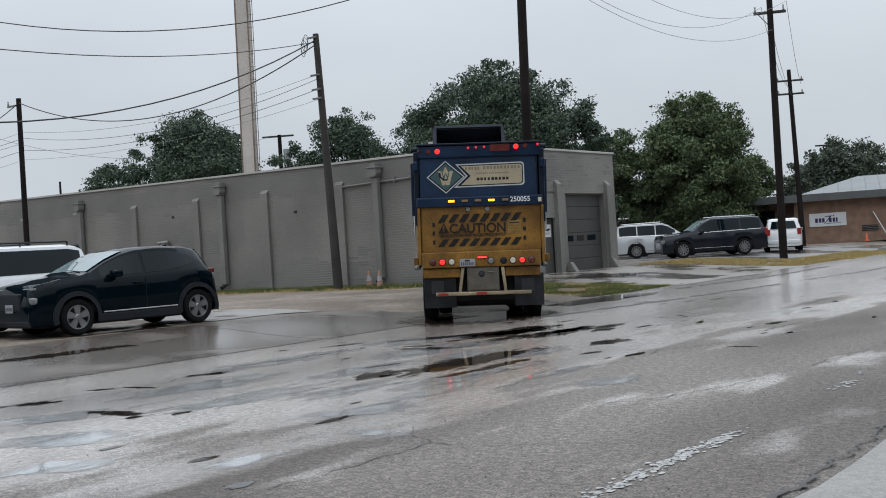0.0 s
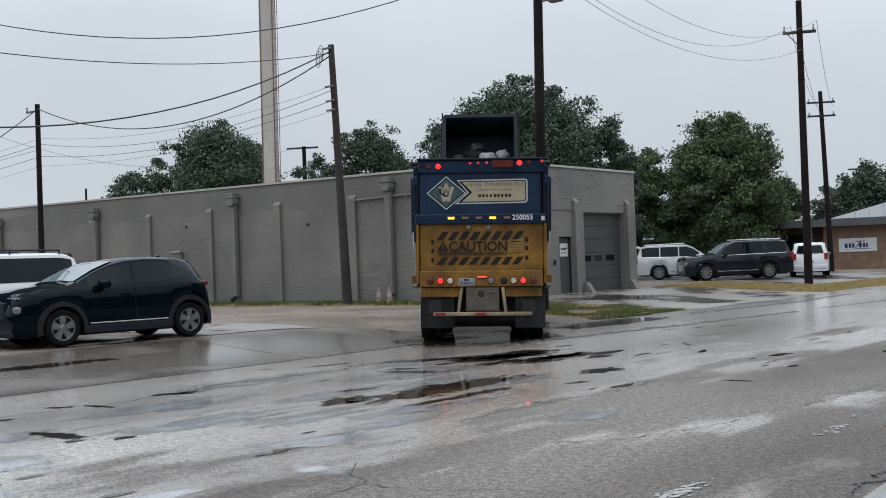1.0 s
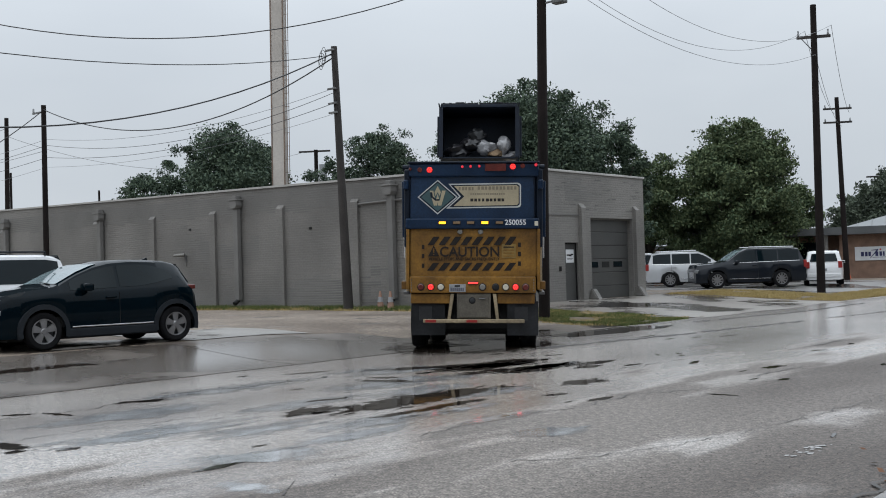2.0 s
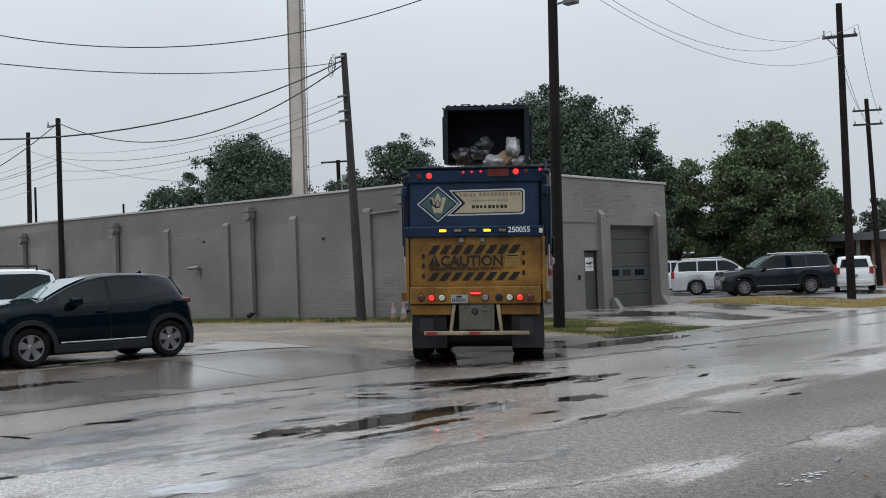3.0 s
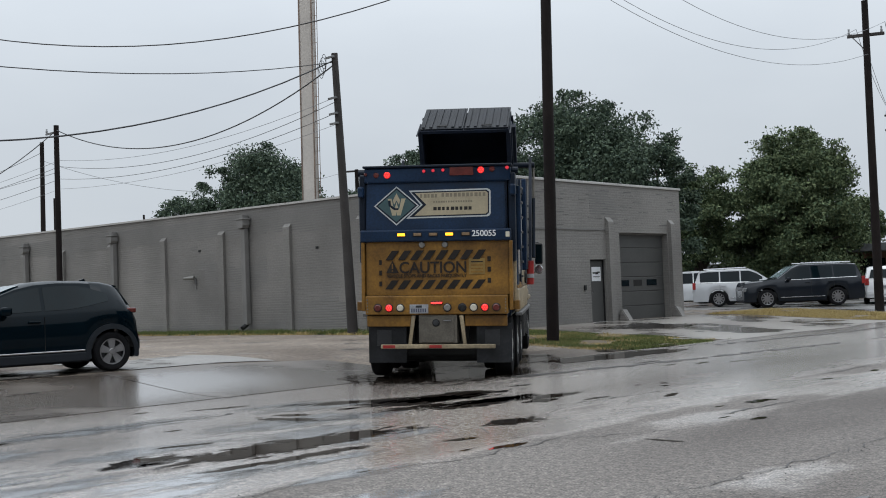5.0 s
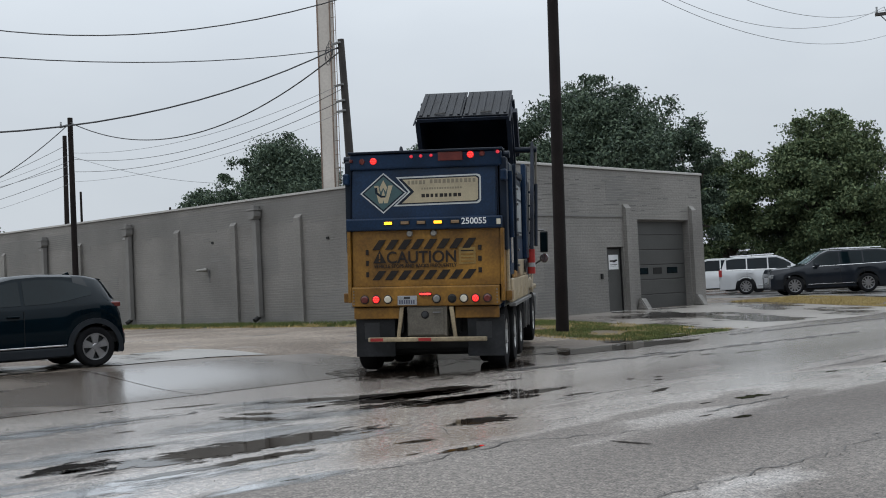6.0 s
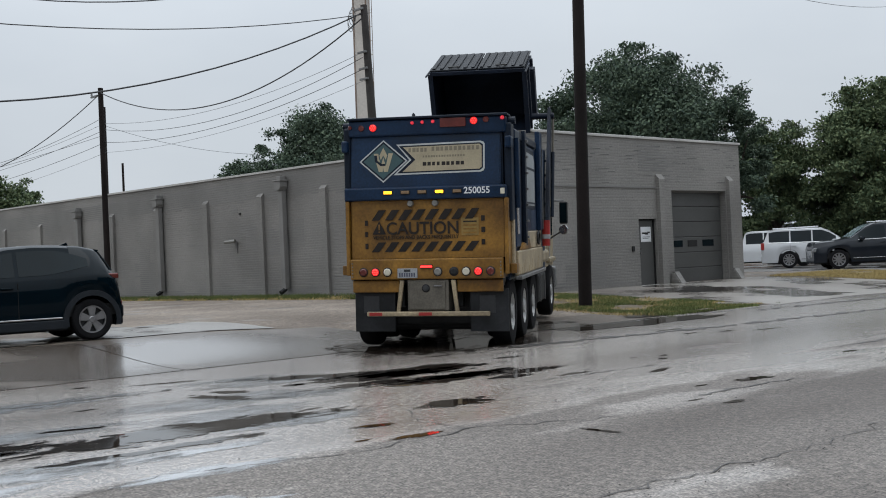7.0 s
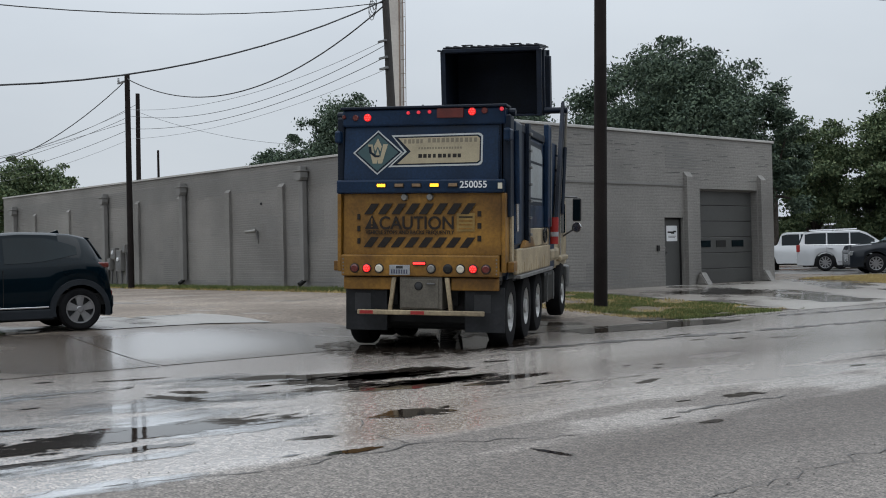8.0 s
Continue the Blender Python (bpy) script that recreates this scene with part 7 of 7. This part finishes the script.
part("sign_dot", rod((0.34, -0.012, 0.22), (0.34, -0.002, 0.22), 0.05, seg=14), M_SIGNRED, board)
stick = thing("leaning_pipe", OFFICE @ pose(2.6, -0.5, 0), "white pipe leaning against the brick wall", "pipe")
part("pipe", rod((0.9, 0, 0.0), (0.05, 0.42, 1.75), 0.03), M_WHITE, stick)
for x, y in ((8.8, 36.3), (11.9, 37.7)):
    cn = thing("traffic_cone", pose(x, y, 0.345) @ Matrix.Scale(0.7, 4), "bright orange traffic cone by the brick office", "cone", "traffic cones")
    part("base", box(-0.19, 0.19, -0.19, 0.19, 0, 0.035, 0.01), M_CONE, cn)
    part("cone", lathe([(0.14, 0.036), (0.03, 0.70), (0.0, 0.70)], 16, "z"), M_CONE, cn, "", True)
for x, y, rz in ((7.05, -0.35, 5), (7.62, -0.5, -8)):
    cn = thing("traffic_cone", pose(x, y, height(x, y), 0, 0, rz), "faded traffic cone with a pale collar beside the wall", "cone", "faded cones")
    part("base", box(-0.18, 0.18, -0.18, 0.18, 0, 0.035, 0.01), M_CONEFADE, cn)
    part("cone", lathe([(0.12, 0.036), (0.032, 0.58), (0.0, 0.58)], 16, "z"), M_CONEFADE, cn, "", True)
    part("collar", lathe([(0.094, 0.24), (0.066, 0.40), (0.060, 0.40), (0.088, 0.24), (0.094, 0.24)], 16, "z"), M_PLATE, cn, "pale reflective collar", True)
# brick fence and low roofs behind the parked cars
fence = thing("brick_fence", pose(-8.0, 44.0, 0.3, 0, 0, 20), "low dark brick building behind the parked cars", "building")
part("wall", box(-14, 12, 0, 0.3, 0, 2.2), M_BRICK, fence)
part("roof", box(-14.3, 12.3, -0.4, 6, 2.204, 2.42), M_FASCIA, fence)
hut = thing("shed", pose(-34.4, 9.0, 0.3), "red-brown brick shed past the wall's far end", "building")
part("wall", box(-3.0, 2.5, -2, 2, 0, 3.9), M_BRICK, hut)
part("roof", box(-3.2, 2.7, -2.2, 2.2, 3.904, 4.05), M_FASCIA, hut)
kerb = tagged(new("kerb", finish(prism([(0, 0.0), (0.18, 0.0), (0.16, 0.13), (0.0, 0.13)], 27.5, 70, plane="xz"), "kerb", M_SLAB)), "pale concrete kerb along the verge", "kerb", kind="structure")
kerb.matrix_basis = pose(15.3, 0, height(15.4, 30) - 0.02)
verge = tagged(sheet("verge", span(-12, 15.2, 1.5), span(34.2, 38.6, 1.1), 0.006, M_LOT, 0.2, 9), "wet bare strip before the brick office", "verge", kind="structure")

# grit and leaves on the road
rng = np.random.default_rng(5)
v_, f_ = [], []
for _ in range(2200):
    x, y = (rng.uniform(26.4, 28.3), rng.uniform(-24, 0)) if rng.random() < 0.55 else (rng.uniform(17.4, 27), rng.uniform(-25, -4))
    s = rng.uniform(0.004, 0.010)
    i = len(v_)
    a = rng.random() * 6.28
    z = height(x, y)
    v_ += [(x + s * math.cos(a + k * 2.09), y + s * math.sin(a + k * 2.09), z + 0.002) for k in range(3)] + [(x, y, z + s * 0.9)]
    f_ += [(i, i + 1, i + 3), (i + 1, i + 2, i + 3), (i + 2, i, i + 3)]
me = bpy.data.meshes.new("road_grit")
me.from_pydata(v_, [], f_)
me.materials.append(M_CRACK)
tagged(new("road_grit", me), "dark loose grit scattered over the street", "grit", kind="stuff")
v_, f_ = [], []
for _ in range(260):
    x, y = 28.6 + rng.normal() * 0.22, -17.6 + rng.normal() * 0.35
    s = rng.uniform(0.02, 0.05)
    i = len(v_)
    a = rng.random() * 6.28
    z = height(x, y) + 0.012 + 0.05 * rng.random()
    v_ += [(x + s * math.cos(a), y + s * math.sin(a), z), (x - s * 0.5 * math.sin(a), y + s * 0.5 * math.cos(a), z + 0.01), (x - s * math.cos(a), y - s * math.sin(a), z + 0.012), (x + s * 0.5 * math.sin(a), y - s * 0.5 * math.cos(a), z)]
    f_.append((i, i + 1, i + 2, i + 3))
me = bpy.data.meshes.new("fallen_leaves")
me.from_pydata(v_, [], f_)
me.materials.append(leaf_mat("brown_leaves", (0.06, 0.03, 0.018), (0.14, 0.07, 0.04)))
tagged(new("fallen_leaves", me), "small heap of wet brown leaves at the road's edge", "leaves", kind="stuff")


# ---- motion ----
# seconds, the hinge edge's place along and above the truck, and the tip of the dumpster in degrees
TIP = [(0.0, 8.3, 4.48, 60), (0.5, 8.0, 4.86, 66), (1.0, 7.6, 5.08, 72), (1.6, 6.8, 5.24, 80), (2.5, 5.8, 5.26, 89), (3.0, 5.5, 5.22, 93), (3.5, 5.25, 5.05, 101), (4.0, 5.15, 4.93, 108),
       (4.7, 5.0, 4.70, 115), (5.5, 4.9, 4.55, 119), (6.0, 4.9, 4.55, 120), (6.5, 4.9, 4.60, 119), (7.0, 4.95, 4.80, 112), (7.5, 5.1, 4.97, 104), (8.0, 5.2, 5.06, 97)]


def bin_pose(y, z, a):
    c, s = math.cos(radians(a)), math.sin(radians(a))
    return y - (BD * c - BH * s), z - (BD * s + BH * c)


def motions():
    walk(bin_, [(t, TRUCK @ pose(0, *bin_pose(y, z, a), a)) for t, y, z, a in TIP])
    for arm in arms:
        rows = []
        for t, y, z, a in TIP:
            cy, cz = bin_pose(y, z, a)
            rows.append((t, pose(0, *ARM_PIVOT, -math.degrees(math.atan2(cy - ARM_PIVOT[0], cz - ARM_PIVOT[1])) * 0.85 + 4)))
        walk(arm, rows)
    for ob, (x, dz), late in BAGS:
        rows = []
        for t, y, z, a in TIP:
            cy, cz = bin_pose(y, z, a)
            fall = max(0.0, t - 2.6 - late)
            m = TRUCK @ pose(0, cy, cz, a) @ pose(x, -0.32 + dz, -0.1 + min(0.6, 0.22 * max(0, t - 0.5)), 20 * t, 0, 30 * late)
            if fall > 0:
                m = Matrix.Translation((0, 0, -min(2.6, 1.6 * fall * fall))) @ m
                low = (TRUCK @ pose(x * 0.9, 4.5, 1.55 + dz)).translation
                if m.translation.z < low.z + 0.3 or fall > 1.0:
                    m = Matrix.Translation(low) @ pose(0, 0, 0, 30 * late + 60, 0, 30)
            rows.append((t, m))
        walk(ob, rows)


motions()
